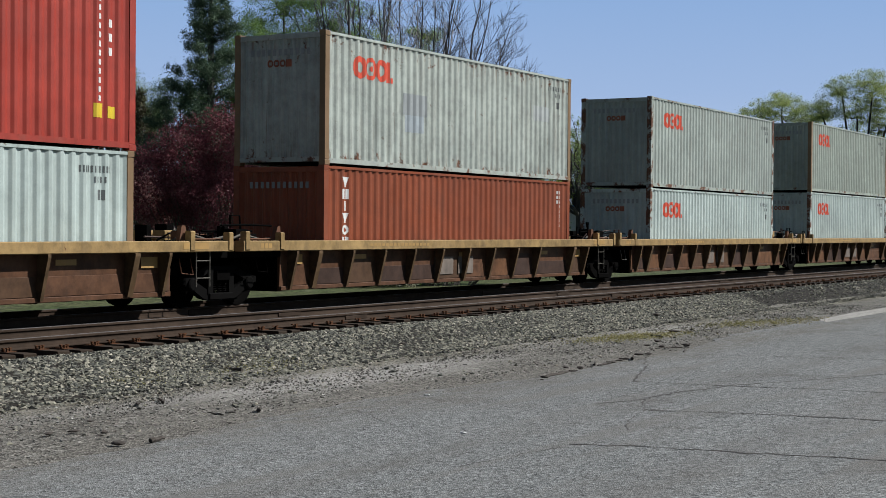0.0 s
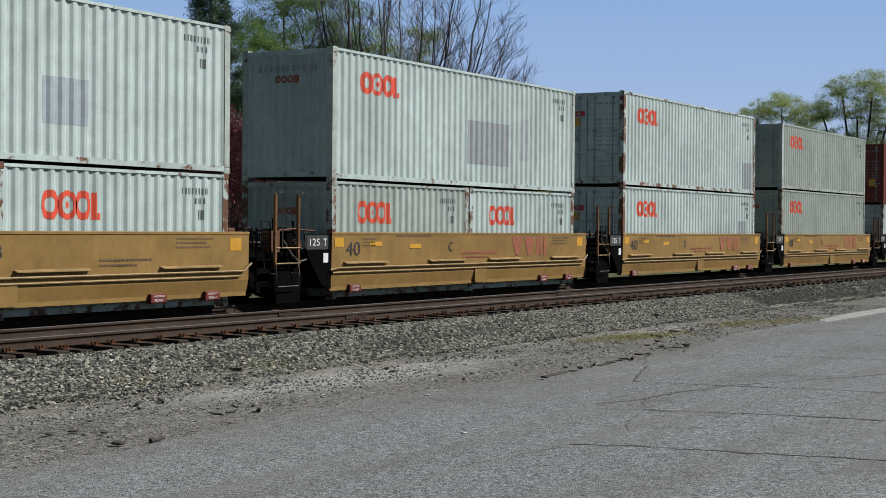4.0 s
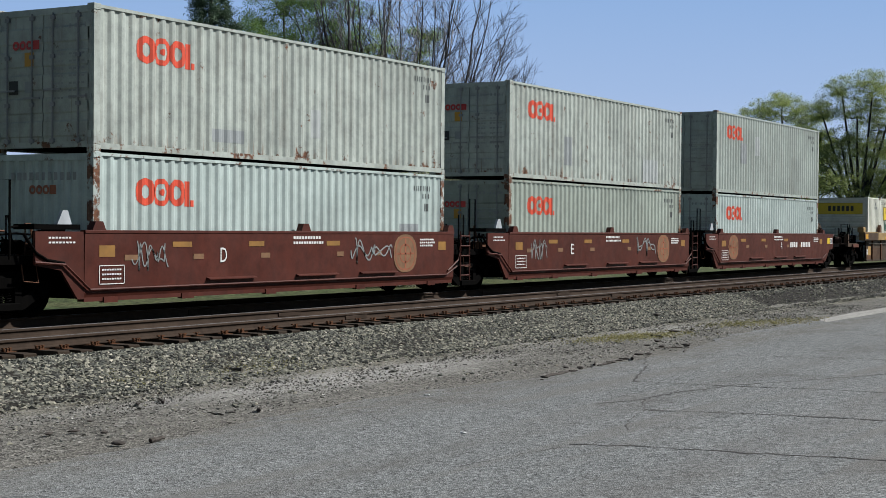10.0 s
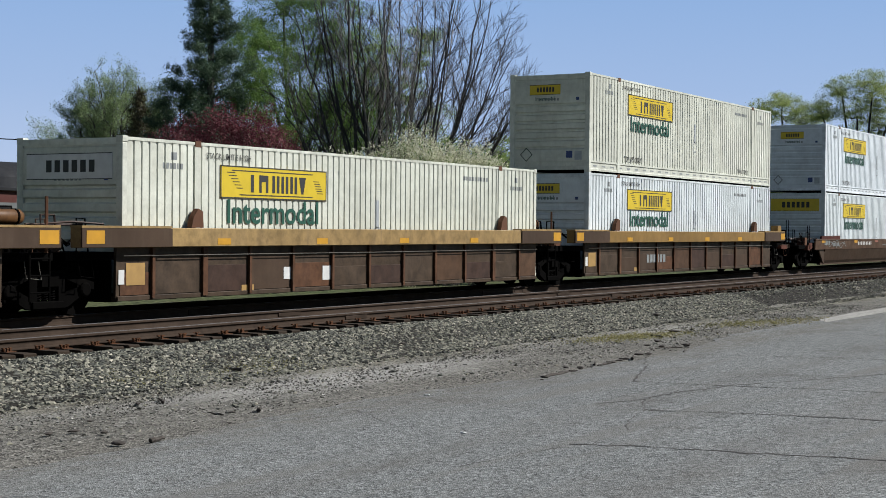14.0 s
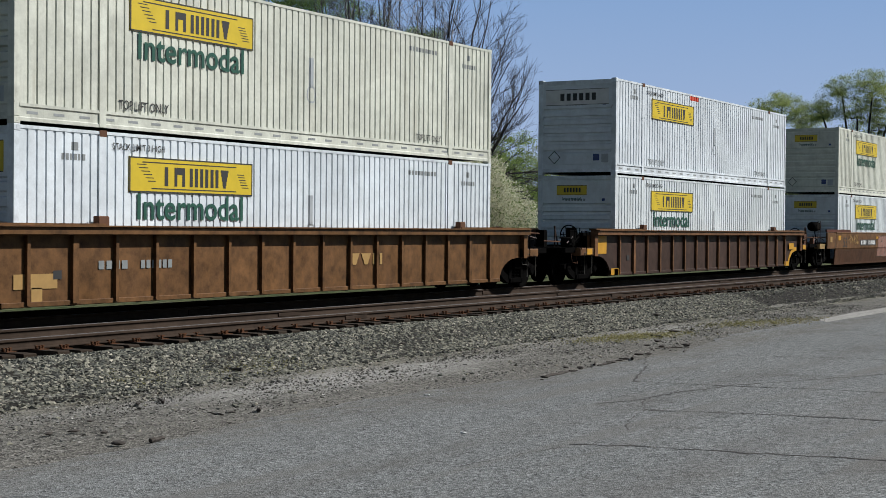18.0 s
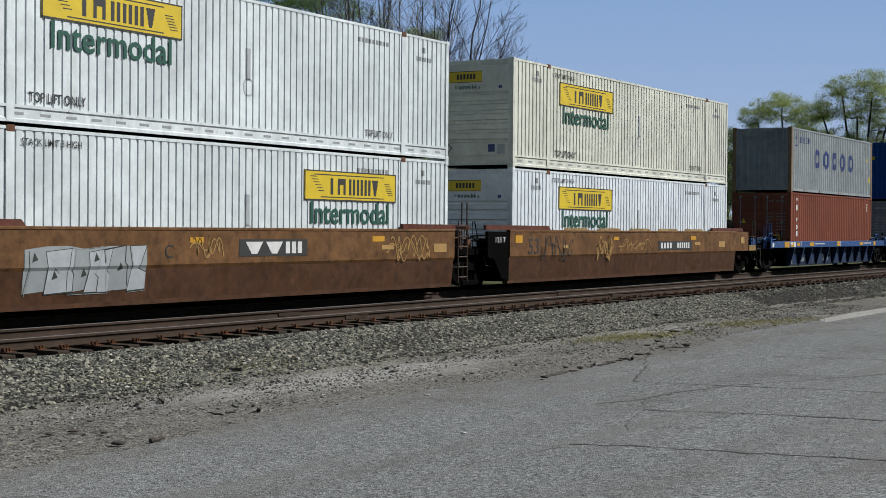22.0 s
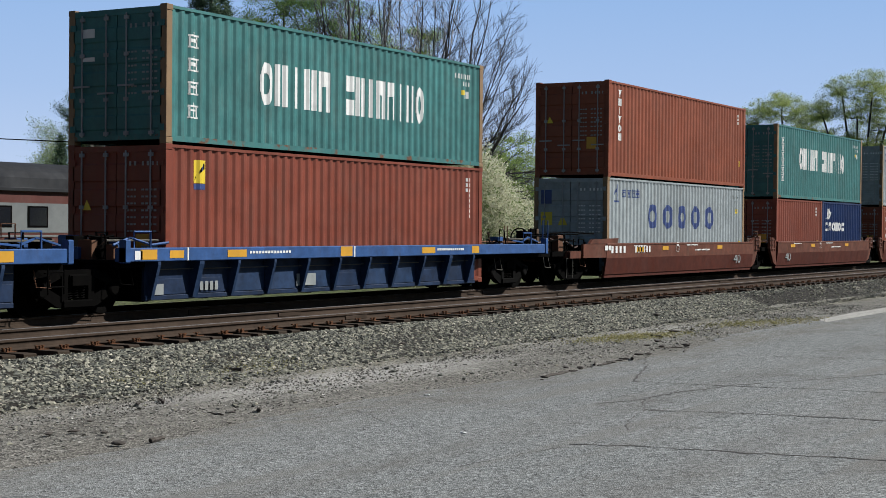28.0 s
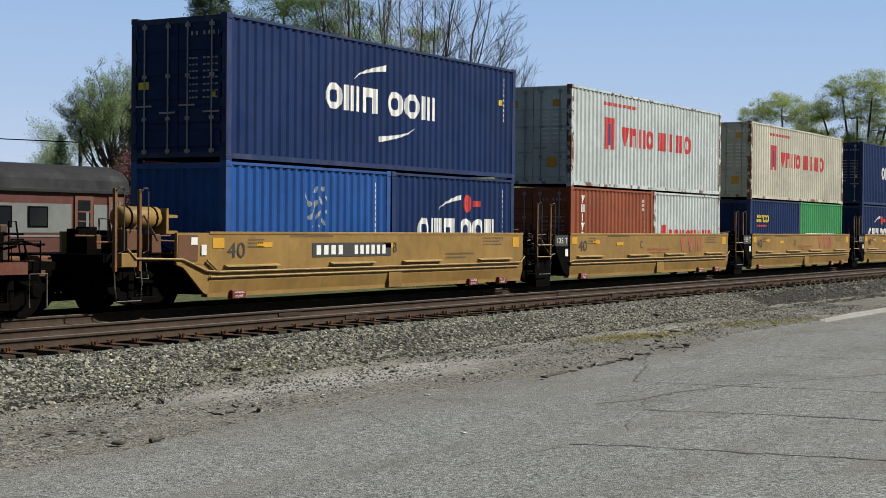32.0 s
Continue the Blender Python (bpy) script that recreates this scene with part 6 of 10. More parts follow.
        coupler(unit, -3.0, -1)
        on_car(unit, "stencil", word_bars(-0.72, -0.08, 1.55, 1.585, 12) + word_bars(-0.72, -0.14, 1.485, 1.52, 11) + word_bars(-0.72, -0.08, 1.42, 1.455, 12) + word_bars(-0.72, -0.3, 1.31, 1.34, 9) + word_bars(-0.72, -0.12, 1.25, 1.28, 12), MFADE, 1.472)
        on_car(unit, "amber_patch", [R_(-0.8, -0.02, 1.10, 1.22)], MDIM, 1.472)
        box = part("control_box", Geo().box(-1.58, -0.86, -1.50, -1.36, 1.07, 1.64, 0.012), BRN_B, unit, "dark red-brown equipment box")
        part("hatch", Geo().box(-1.22, -0.98, -1.512, -1.495, 1.34, 1.52, 0.006), BRN_D, box)
        on_car(unit, "stencil", word_bars(-1.54, -1.25, 1.30, 1.33, 6) + word_bars(-1.54, -1.2, 1.10, 1.13, 7), MFADE, 1.502)
        part("step_box", Geo().box(-2.95, -2.45, -1.46, -1.2, 1.02, 1.22, 0.012), BRN_B, unit)
        end_posts(unit, (-2.92, -2.28), -1.43, 0.9, 2.42, GRIME_SHADE)
        stirrup(unit, -2.9, -2.4, -1.43, 0.5, 1.0)
        part("flag", Geo().prism_y([(-0.42, 1.98), (0.1, 1.98), (-0.02, 2.2), (-0.32, 2.2)], -1.36, -1.28), MSILV, unit, "pale metal container guide")
        part("flag_foot", Geo().box(-0.42, 0.1, -1.36, -1.2, 1.67, 1.975, 0.01), GRIME_SHADE, unit)
        part("end_housing", Geo().prism_y([(-2.3, 1.2), (-0.9, 1.2), (-0.9, 1.55), (-1.3, 1.86), (-2.3, 1.86)], -0.95, 0.95), GRIME_SHADE, unit, "near-black housing on the end platform")
        brake_stand(unit, -2.6, -0.5, 1.25, BRN_B)
        tank(unit, -1.9, -1.1, -0.5, 1.55, 0.17, GRIME_SHADE)
    else:
        both("end_panel", lambda s: Geo().prism_y([(-1.15, 1.66), (0.0, 1.66), (0.0, 0.50), (-0.15, 0.5), (-0.55, 1.0), (-1.15, 1.1)], *sorted((s * 1.40, s * 1.455))), BRN_B, unit)
        part("end_sheet", Geo().box(-1.1, -0.02, -1.38, -0.9, 1.69, 1.78), GRIME_SHADE, unit)
        part("flag", Geo().prism_y([(-0.55, 1.78), (-0.2, 1.78), (-0.3, 2.02), (-0.42, 2.02)], -1.36, -1.30), MSILV, unit, "pale metal container guide")
        on_car(unit, "stencil", word_bars(-0.85, -0.3, 1.54, 1.57, 7) + word_bars(-0.85, -0.2, 1.46, 1.49, 8), MWHITE, 1.457)
        part("hose", Geo().tube([(-1.35, -1.4, 1.6), (-1.15, -1.47, 1.3), (-0.9, -1.47, 1.18), (-0.5, -1.48, 1.12)], 0.028, 5), GRIME_SHADE, unit)
        deck(unit, -1.4, 0.0, GRIME_SHADE, 1.25)
    if last:
        both("end_panel", lambda s: Geo().prism_y([(L, 1.66), (L + 1.25, 1.66), (L + 1.25, 1.05), (L + 0.75, 1.0), (L + 0.2, 0.55), (L, 0.5)], *sorted((s * 1.40, s * 1.457))), BRN_B, unit)
        on_car(unit, "amber_patch", [R_(L + 0.4, L + 0.75, 1.25, 1.5)], MYEL, 1.458)
        on_car(unit, "card", [R_(L + 0.85, L + 1.15, 1.25, 1.5)], MWHITE, 1.458)
        on_car(unit, "card_line", [R_(L + 0.88, L + 0.99, 1.28, 1.47), R_(L + 1.01, L + 1.12, 1.28, 1.47)], MFADE, 1.462)
        deck(unit, L, L + 2.9, GRIME_SHADE, 1.25)
        truck(unit, L + 1.6)
        coupler(unit, L + 3.0, 1)
        tank(unit, L + 0.15, L + 1.0, -0.8, 1.98, 0.2, BRN_D)
        brake_stand(unit, L + 2.4, -0.5, 1.25, BRN_B)
        hoop(unit, L + 2.3, -1.43, 1.0, 1.9, 0.3, GRIME_SHADE)
    elif tail is not None:
        deck(unit, L, L + tail + 0.1, GRIME_SHADE, 1.25)
        truck(unit, L + tail)
        ladder(unit, L + 0.35, L + 0.8, -1.46, 0.5, 1.7, 5, BRN_B, 0.02)
        hoop(unit, L + 0.9, -1.40, 1.2, 2.5, 0.28, GRIME_SHADE, r=0.02)
        hoop(unit, L + 0.35, -1.40, 1.2, 2.1, 0.24, GRIME_SHADE, r=0.02)
        part("pipe", Geo().tube([(L - 0.3, -1.48, 0.75), (L + 0.2, -1.48, 1.0), (L + 0.35, -1.47, 1.4)], 0.022, 6), BRN_B, unit)
    return unit

# ---- the train, from its head backwards ----
BEAM_A = (1.28, 1.49)


def brown_car(u0, u1, trucks, left=None, right=None, seed=0):
    unit, L = ribbed_car(u0, u1, "rusty brown ribbed well car with a pale yellow top beam", YEL_P, BRN_A, RIB_T, BEAM_A, 0.46,
                         [0.25, 1.05] + [2.35 + 1.3 * i for i in range(int((u1 - u0 - 3.6) / 1.3))] + [u1 - u0 - 1.25, u1 - u0 - 0.32], ext=(1.55, 1.55), plates=[BRN_A, BRN_A2, BRN_A3, BRN_A4])
    for s in (-1, 1):
        part("wear_plate", ybox(Geo(), -1.5, -0.2, 1.19, 1.24, 1.30, 1.47, s), BRN_A, unit)
    on_car(unit, "amber_patch", [R_(0.45, 0.75, 1.0, 1.2), R_(2.7, 3.2, 1.08, 1.18), R_(L - 0.85, L - 0.4, 1.0, 1.2), R_(L * 0.5, L * 0.5 + 0.5, 1.08, 1.18), R_(L - 3.0, L - 2.5, 1.08, 1.18)], MTAN, 1.312)
    on_car(unit, "faded_panel", [R_(L * 0.42, L * 0.42 + 0.9, 0.66, 1.08), R_(L * 0.42 + 1.15, L * 0.42 + 1.9, 0.66, 1.08)] if seed else [R_(0.4, 0.9, 0.6, 0.8), R_(1.4, 2.2, 0.6, 0.8)], MWORN, 1.309)
    on_car(unit, "beam_mark", word_bars(3.0, 5.6, 1.36, 1.42, 16) + word_bars(-1.0, -0.6, 1.34, 1.44, 3), MTAN, 1.55)
    on_car(unit, "number_mark", [R_(L + 0.05, L + 0.28, 1.34, 1.46), R_(L + 0.38, L + 0.8, 1.34, 1.46)], MTAN, 1.55)
    for x, right_end in trucks:
        truck(unit, x - u0, FRAMEG if seed % 2 == 0 else None)
    for xa, xb in ((-1.75, 0.0), (L, L + 1.75)):
        deck(unit, xa, xb, GRIME_SHADE, 1.30, 1.3)
    r = random.Random(seed + 20)
    for xa in (-1.5, L + 0.25):
        part("lug", Geo().box(xa, xa + 0.12, -1.57, -1.42, 1.30, 1.68, 0.02), YEL_P, unit)
        part("lug", Geo().box(xa + 1.15, xa + 1.27, -1.57, -1.42, 1.30, 1.66, 0.02), YEL_P, unit)
        for k in range(6):
            x, y = xa + r.uniform(0.1, 1.2), r.uniform(-1.1, 0.3)
            part("valve_box", Geo().box(x, x + r.uniform(0.12, 0.4), y, y + 0.3, 1.28, 1.42 + r.uniform(0, 0.4), 0.02), [RUSTY, GRIME_SHADE, YEL_P][k % 3], unit)
        part("pipe", Geo().tube([(xa - 0.1, -1.2, 1.5), (xa + 0.4, -1.15, 1.62), (xa + 0.9, -1.25, 1.5), (xa + 1.4, -1.2, 1.56)], 0.025, 5), PIPE_G, unit)
        part("pipe", Geo().tube([(xa + 0.1, -1.3, 1.52), (xa + 1.2, -1.3, 1.52)], 0.02, 5), RUSTY, unit)
    ladder(unit, L + 0.55, L + 0.95, -1.45, 0.62, 1.28, 2, PIPE_G, 0.014)
    part("guide", Geo().prism_y([(-0.35, 1.5), (-0.12, 1.5), (-0.16, 1.78), (-0.24, 1.78)], -1.40, -1.30), RUSTY, unit)
    part("guide", Geo().prism_y([(L + 0.12, 1.5), (L + 0.38, 1.5), (L + 0.28, 1.78), (L + 0.18, 1.78)], -1.40, -1.30), RUSTY, unit)
    if right == "end":
        coupler(unit, L + 2.6, 1)
        part("end_beam", Geo().box(L + 1.5, L + 2.7, -1.3, 1.3, 1.1, 1.3, 0.02), YEL_P, unit)
    return unit


brown_car(7.4, 22.25, [(24.0, 0), (5.6, 0)], seed=2)
brown_car(25.68, 40.49, [(42.2, 0)], seed=1)
brown_car(43.85, 58.83, [(60.4, 0)], seed=3)
brown_car(62.14, 74.78, [(76.4, 1)], right="end", seed=4)

Z_A = 4.25 + 1.76 - 2 * HC
c = container("c40", HC, "front", 9.12, Z_A + HC, RED, "vermilion red shipping container riding on top")
on_side(c, "c40", "number_marking", [R_(L40 - 0.95, L40 - 0.86, HC - 0.2 - 0.16 * i - 0.1, HC - 0.2 - 0.16 * i) for i in range(12)] + [R_(L40 - 0.70, L40 - 0.58, HC - 0.6 - 0.25 * i - 0.14, HC - 0.6 - 0.25 * i) for i in range(3)], MWHITE)
on_side(c, "c40", "warning_label", [R_(L40 - 1.05, L40 - 0.82, 0.55, 0.8), R_(L40 - 0.72, L40 - 0.5, 0.55, 0.76)], MYEL)
on_side(c, "c40", "dark_patch", [R_(7.6, 8.7, 1.35, 1.75)], MAROON)
grey_box(9.08, Z_A + HC - STD, STD, "front", GREY_D, "white-grey shipping container in the well", rust=CORNER)
grey_box(27.37, Z_A + HC, HC, "front", GREY_R, "rust-stained grey-white shipping container with a red ring mark", [(3.2, 4.3, 1.1, 1.6), (9.9, 10.9, 0.9, 1.3), (3.3, 4.2, 1.6, 2.0)], CORNER)
brown_box(27.35, Z_A + HC - STD, STD, "front", TRITON, "brick-red shipping container in the well")
grey_box(45.52, Z_A + HC, HC, "front", GREY_B, "pale grey shipping container with a red ring mark")
grey_box(45.50, Z_A + HC - STD, STD, "front", GREY_D, "white-grey shipping container in the well")
grey_box(62.64, Z_A + HC + 0.29, HC, "front", GREY_A, "pale grey-green shipping container with a red ring mark", (), CORNER)
grey_box(62.60, Z_A + 0.29, HC, "front", GREY_D, "pale grey shipping container in the well")

# the first yellow articulated car
yellow_car(81.75, 95.0, "ochre yellow articulated well car unit with black number board", "B", 3.45, first=True, tail=1.45)
yellow_car(97.9, 110.75, "ochre yellow middle unit of an articulated well car", "C", tail=1.4)
yellow_car(113.4, 126.1, "ochre yellow middle unit of an articulated well car", "D", tail=1.3)
yellow_car(129.0, 141.7, "ochre yellow middle unit of an articulated well car", "E", tail=1.45)
yellow_car(144.6, 157.6, "ochre yellow articulated well car unit with black number board", "A", 6.9, last=True)


def pair20(u, z, a, b):
    a(u, z)
    b(u + 6.13, z)


Z_Y = 3.93 + 1.76
def g20(paintm, label):
    return lambda u, z: grey_box(u, z, STD, "front", paintm, label, kind="c20")


grey_box(82.47, Z_Y - HC, HC, "front", GREY_D, "white-grey shipping container with a red ring mark and grey patches", [(5.0, 5.6, 0.4, 2.3), (4.0, 4.3, 1.6, 2.4), (7.2, 8.3, 1.4, 2.2)], GREY_R)
pair20(82.47, Z_Y - HC - STD, g20(GREY_B, "pale grey twenty-foot container with a red ring mark"), g20(GREY_D, "white twenty-foot container with a red ring mark"))
grey_box(98.26, Z_Y - HC, HC, "front", GREY_D, "white-grey shipping container with a red ring mark and grey patches", [(6.0, 8.2, 1.2, 2.3), (8.9, 9.4, 1.0, 2.1)], GREY_R)
pair20(98.26, Z_Y - HC - STD, g20(GREY_B, "pale grey twenty-foot container with a red ring mark"), g20(GREY_D, "white twenty-foot container with a red ring mark"))
Z_H = 4.25 + 1.76
grey_box(113.95, Z_H - HC, HC, "doors", GREY_D, "white-grey shipping container with a red ring mark", [(10.9, 11.9, 1.75, 2.7)])
grey_box(113.95, Z_H - HC - STD, STD, "doors", GREY_D, "white-grey shipping container with a patch near its end", [(10.4, 11.3, 1.0, 1.7), (7.0, 7.3, 1.3, 1.7)])
grey_box(129.40, Z_H - STD, STD, "doors", GREY_A, "pale grey-green shipping container half darker than the rest", [(6.1, 6.25, 0.2, 2.5), (4.5, 4.7, 1.0, 1.8)], GREY_R)
grey_box(129.40, Z_H - STD - HC, HC, "front", GREY_A, "pale grey-green shipping container in the well")
c = brown_box(145.0, Z_H - HC, HC, "doors", MAROON, "maroon shipping container with a plain side", stacked=False)
pair20(145.0, Z_H - HC - STD, lambda u, z: grey_box(u, z, STD, "doors", GREY_D, "white twenty-foot container with a red ring mark", kind="c20"),
       g20(GREY_D, "white twenty-foot container with a red ring mark"))

# the oxide-red articulated car
red_car(164.2, 177.2, "oxide-red end unit of an articulated well car with white scrawls", "B", first=True, tail=1.4, seed=1)
red_car(180.15, 192.9, "oxide-red articulated well car unit with a round tan emblem", "C", tail=1.35, seed=2)
red_car(195.75, 208.5, "oxide-red articulated well car unit with a round tan emblem", "D", tail=1.4, seed=3)
red_car(211.4, 224.2, "oxide-red articulated well car unit with a round tan emblem", "E", tail=1.3, seed=4)
red_car(227.0, 239.8, "oxide-red end unit of an articulated well car with white numbers", "A", last=True, seed=5)
grey_box(164.92, Z_H - STD, STD, "doors", GREY_D, "white-grey shipping container with dark grey patches", [(0.7, 1.45, 0.9, 1.75), (1.9, 2.6, 0.9, 1.7), (4.0, 4.8, 0.95, 1.5), (6.3, 7.5, 1.5, 2.2), (9.2, 9.7, 1.4, 2.1)], GREY_R)
grey_box(164.92, Z_H - STD - HC, HC, "doors", GREY_B, "pale grey shipping container in the well")
grey_box(180.54, Z_H - HC, HC, "doors", GREY_C, "dull grey-olive shipping container with a red ring mark")
grey_box(180.54, Z_H - HC - STD, STD, "doors", GREY_D, "bright white shipping container in the well")
grey_box(196.22, 3.90 + 1.76 - STD, STD, "doors", GREY_R, "rust-stained pale shipping container with a red ring mark", [(3.3, 4.3, 2.0, 2.25), (6.6, 7.0, 1.4, 2.0)], GREY_R)
grey_box(196.22, 3.90 + 1.76 - STD - STD, STD, "front", GREY_D, "white-grey shipping container in the well", [(10.2, 11.1, 1.2, 1.9)])
grey_box(211.84, 3.92 + 1.76 - STD, STD, "doors", GREY_R, "rust-stained grey shipping container with a pale patch", [(3.4, 3.9, 1.3, 2.1), (9.0, 10.3, 1.7, 2.4)], GREY_R)
grey_box(211.84, 3.92 + 1.76 - STD - STD, STD, "doors", GREY_A, "pale grey-green shipping container in the well")
grey_box(227.42, Z_H - 0.03 - HC, HC, "doors", GREY_B, "pale grey shipping container with two dark patches", [(2.6, 3.2, 1.0, 1.75), (4.1, 4.75, 0.7, 1.4)], GREY_R)
grey_box(227.42, Z_H - 0.03 - HC - STD, STD, "doors", GREY_D, "white-grey shipping container in the well")


# the ribbed three-unit car under the white fifty-three foot boxes
DIM_G = flat("grimy grey spray paint", (0.1292, 0.1292, 0.1216), 0.7, 0.25)
DIM_P = flat("grimy peach spray paint", (0.1672, 0.0912, 0.0608), 0.7, 0.25)
DIM_W = flat("grimy cream spray paint", (0.27, 0.265, 0.215), 0.7, 0.3)
DIM_O = flat("grimy tan spray paint", (0.17, 0.125, 0.062), 0.7, 0.3)
DIM_T = flat("grimy teal spray paint", (0.0836, 0.114, 0.1102), 0.7, 0.25)


def wide_car(u0, u1, trucks, seed, ends=("art", "art")):
    L = u1 - u0
    unit, L = ribbed_car(u0, u1, "rust-brown ribbed well car with an ochre top beam", YEL_P if seed != 3 else YEL, BRN_J, BRN_A, (1.38, 1.73), 0.42,
                         [0.9 + (L - 2.0) * i / 10 for i in range(11)], ext=(1.1, 1.1), beam_out=1.56, panel_y=1.345, flare=False, plates=[BRN_J, BRN_A3, BRN_A4, BRN_D, BRN_A], piped=True)
    for s in (-1, 1):
        for xa, xb in ((-1.1, 1.25), (L - 1.25, L + 1.1)):
            part("end_plate", ybox(Geo(), xa, xb, 1.55, 1.59, 1.39, 1.72, s), BRN_D, unit, "rusty black end plate")
            part("end_rail", ybox(Geo(), xa, xb + 0.0, 1.30, 1.58, 1.725, 1.765, s), YEL_P, unit)
    if seed == 1:
        on_car(unit, "blue_repaint", [R_(4.4, 9.6, 1.385, 1.72)], flat("slate blue paint", (0.1292, 0.1672, 0.2052), 0.6), 1.562, "slate blue repainted stretch")
        for xa, xb, za, mm in ((9.6, 10.7, 1.39, DIM_O), (10.7, 11.7, 1.39, DIM_G), (11.7, 12.5, 1.42, DIM_W), (12.5, 13.4, 1.39, DIM_T)):
            on_car(unit, "spray_patch", [R_(xa, xb, za, 1.71)], mm, 1.562, "faded spray paint")
        burner(unit, 9.75, 10.85, 0.52, 1.16, 1.364, [DIM_G, DIM_P, DIM_G], 9, 3, "faded grey and red spray painting", 0.007)
        burner(unit, 11.0, 12.4, 0.52, 1.2, 1.364, [DIM_O, DIM_T, DIM_W], 19, 4, "faded teal and tan spray painting", 0.007)
        on_car(unit, "spray_patch", [R_(6.45, 6.6, 0.75, 1.2)], MGREY, 1.364)
        for xa, xb, sd in ((6.55, 7.55, 5), (7.75, 8.35, 6), (8.5, 9.35, 7)):
            burner(unit, xa, xb, 0.5, 1.12, 1.362, [DIM_W, DIM_T, DIM_W], sd, 3, "pale bubble-shaped spray painting", 0.008)
        scrawl(unit, 2.6, 4.2, 1.42, 1.68, 1.566, MBLACK, 4, 2, 0.01)
        scrawl(unit, 6.9, 7.9, 0.6, 1.1, 1.364, MBLACK, 6, 1, 0.012)
    if seed == 2:
        on_car(unit, "spray_patch", [R_(5.0, 5.3, 0.7, 0.95), R_(6.4, 6.75, 0.65, 0.95)], MWHITE, 1.364)
    if seed == 3:
        on_car(unit, "number_marking", word_bars(4.6, 6.2, 0.75, 1.0, 6), MFADE, 1.364)
    on_car(unit, "amber_patch", [R_(-1.0, -0.55, 1.45, 1.68), R_(L + 0.6, L + 1.05, 1.45, 1.68)], MAMB, 1.591)
    on_car(unit, "amber_patch", [R_(2.6 + 3.3 * i, 3.0 + 3.3 * i, 1.42, 1.54) for i in range(4)], MAMB, 1.563)
    on_car(unit, "tan_patch", [R_(0.25, 0.75, 0.7, 1.1), R_(3.6, 4.0, 0.5, 0.62)], MTAN, 1.364)
    on_car(unit, "card", [R_(0.05, 0.2, 0.72, 0.98)], MWHITE, 1.364)
    both("stiffener", lambda s: ybox(Geo(), 0.2, L - 0.2, 1.345, 1.40, 1.22, 1.25, s), BRN_A, unit)
    for xa in (1.95, L - 2.2):
        part("container_guide", Geo().prism_y([(xa, 1.74), (xa + 0.35, 1.74), (xa + 0.33, 2.05), (xa + 0.2, 2.1), (xa + 0.06, 1.95)], -1.46, -1.34), RUSTY, unit)
    for x, t in trucks:
        truck(unit, x - u0)
    deck(unit, -1.5, 0.0, GRIME_SHADE, 1.30, 1.3)
    deck(unit, L, L + 1.5, GRIME_SHADE, 1.30, 1.3)
    if ends[0] == "end":
        deck(unit, -3.0, -1.5, BRN_D, 1.25, 1.35)
        coupler(unit, -3.0, -1)
        for k in range(3):
            hoop(unit, -2.9 + 0.7 * k, -1.3 + 0.2 * k, 1.2, 2.1, 0.3, GRIME_SHADE, "x" if k % 2 else "y")
        part("step_box", Geo().box(-2.4, -1.5, -1.42, -1.2, 1.08, 1.22), BRN_N, unit)
        part("end_bracket", Geo().box(-0.95, -0.6, -1.48, -1.2, 1.75, 1.98, 0.02), YEL_P, unit)
    if ends[1] == "end":
        deck(unit, L + 1.5, L + 2.4, BRN_D, 1.25, 1.35)
        coupler(unit, L + 2.4, 1)
        part("end_bracket", Geo().box(L + 0.55, L + 0.95, -1.48, -1.2, 1.76, 1.98, 0.02), YEL, unit)
        part("step_box", Geo().box(L + 1.2, L + 1.9, -1.42, -1.2, 1.08, 1.22), BRN_N, unit)
        hoop(unit, L + 1.9, -1.38, 0.9, 2.2, 0.3, GRIME_SHADE)
    else:
        ladder(unit, L + 0.5, L + 0.95, -1.47, 0.5, 1.35, 3, GRIME_SHADE, 0.02)
        tank(unit, L + 0.1, L + 0.75, -0.95, 1.9, 0.13, BRN_C)
        part("post", Geo().tube([(L + 1.05, -1.3, 1.3), (L + 1.05, -1.3, 2.25)], 0.03, 6), RUSTY, unit)
    return unit


wide_car(246.8, 264.2, [(265.5, 0), (245.2, 0)], 1, ("end", "art"))
wide_car(266.9, 283.4, [(285.0, 0)], 2)
wide_car(286.5, 303.2, [(304.5, 0)], 3, ("art", "end"))
Z_J1 = 1.62 + 1.76
hunt_box(247.25, Z_J1 - HC, JBW_B, "yellowed white domestic container with yellow sign, alone in its well", nose="big")
hunt_box(267.12, Z_J1 - HC, JBW_B, "yellowed white domestic container with yellow sign, alone in its well", nose="white")
Z_J = 4.57 + 1.76
hunt_box(286.9, Z_J - HC, JBW_B, "yellowed white domestic container with a yellow sign")
hunt_box(286.9, Z_J - 2 * HC, JBW, "white domestic container with a yellow sign in the well")

# the dark brown single well car
unit, L = smooth_car(310.2, 327.6, "dark brown low-sided single well car with faded white lettering", BRN_A4, BRN_D, [(1.46, 1.02), (1.47, 1.44)], [(1.22, 0.42), (1.30, 0.55), (1.45, 1.02)], ends=(1.45, 1.45))
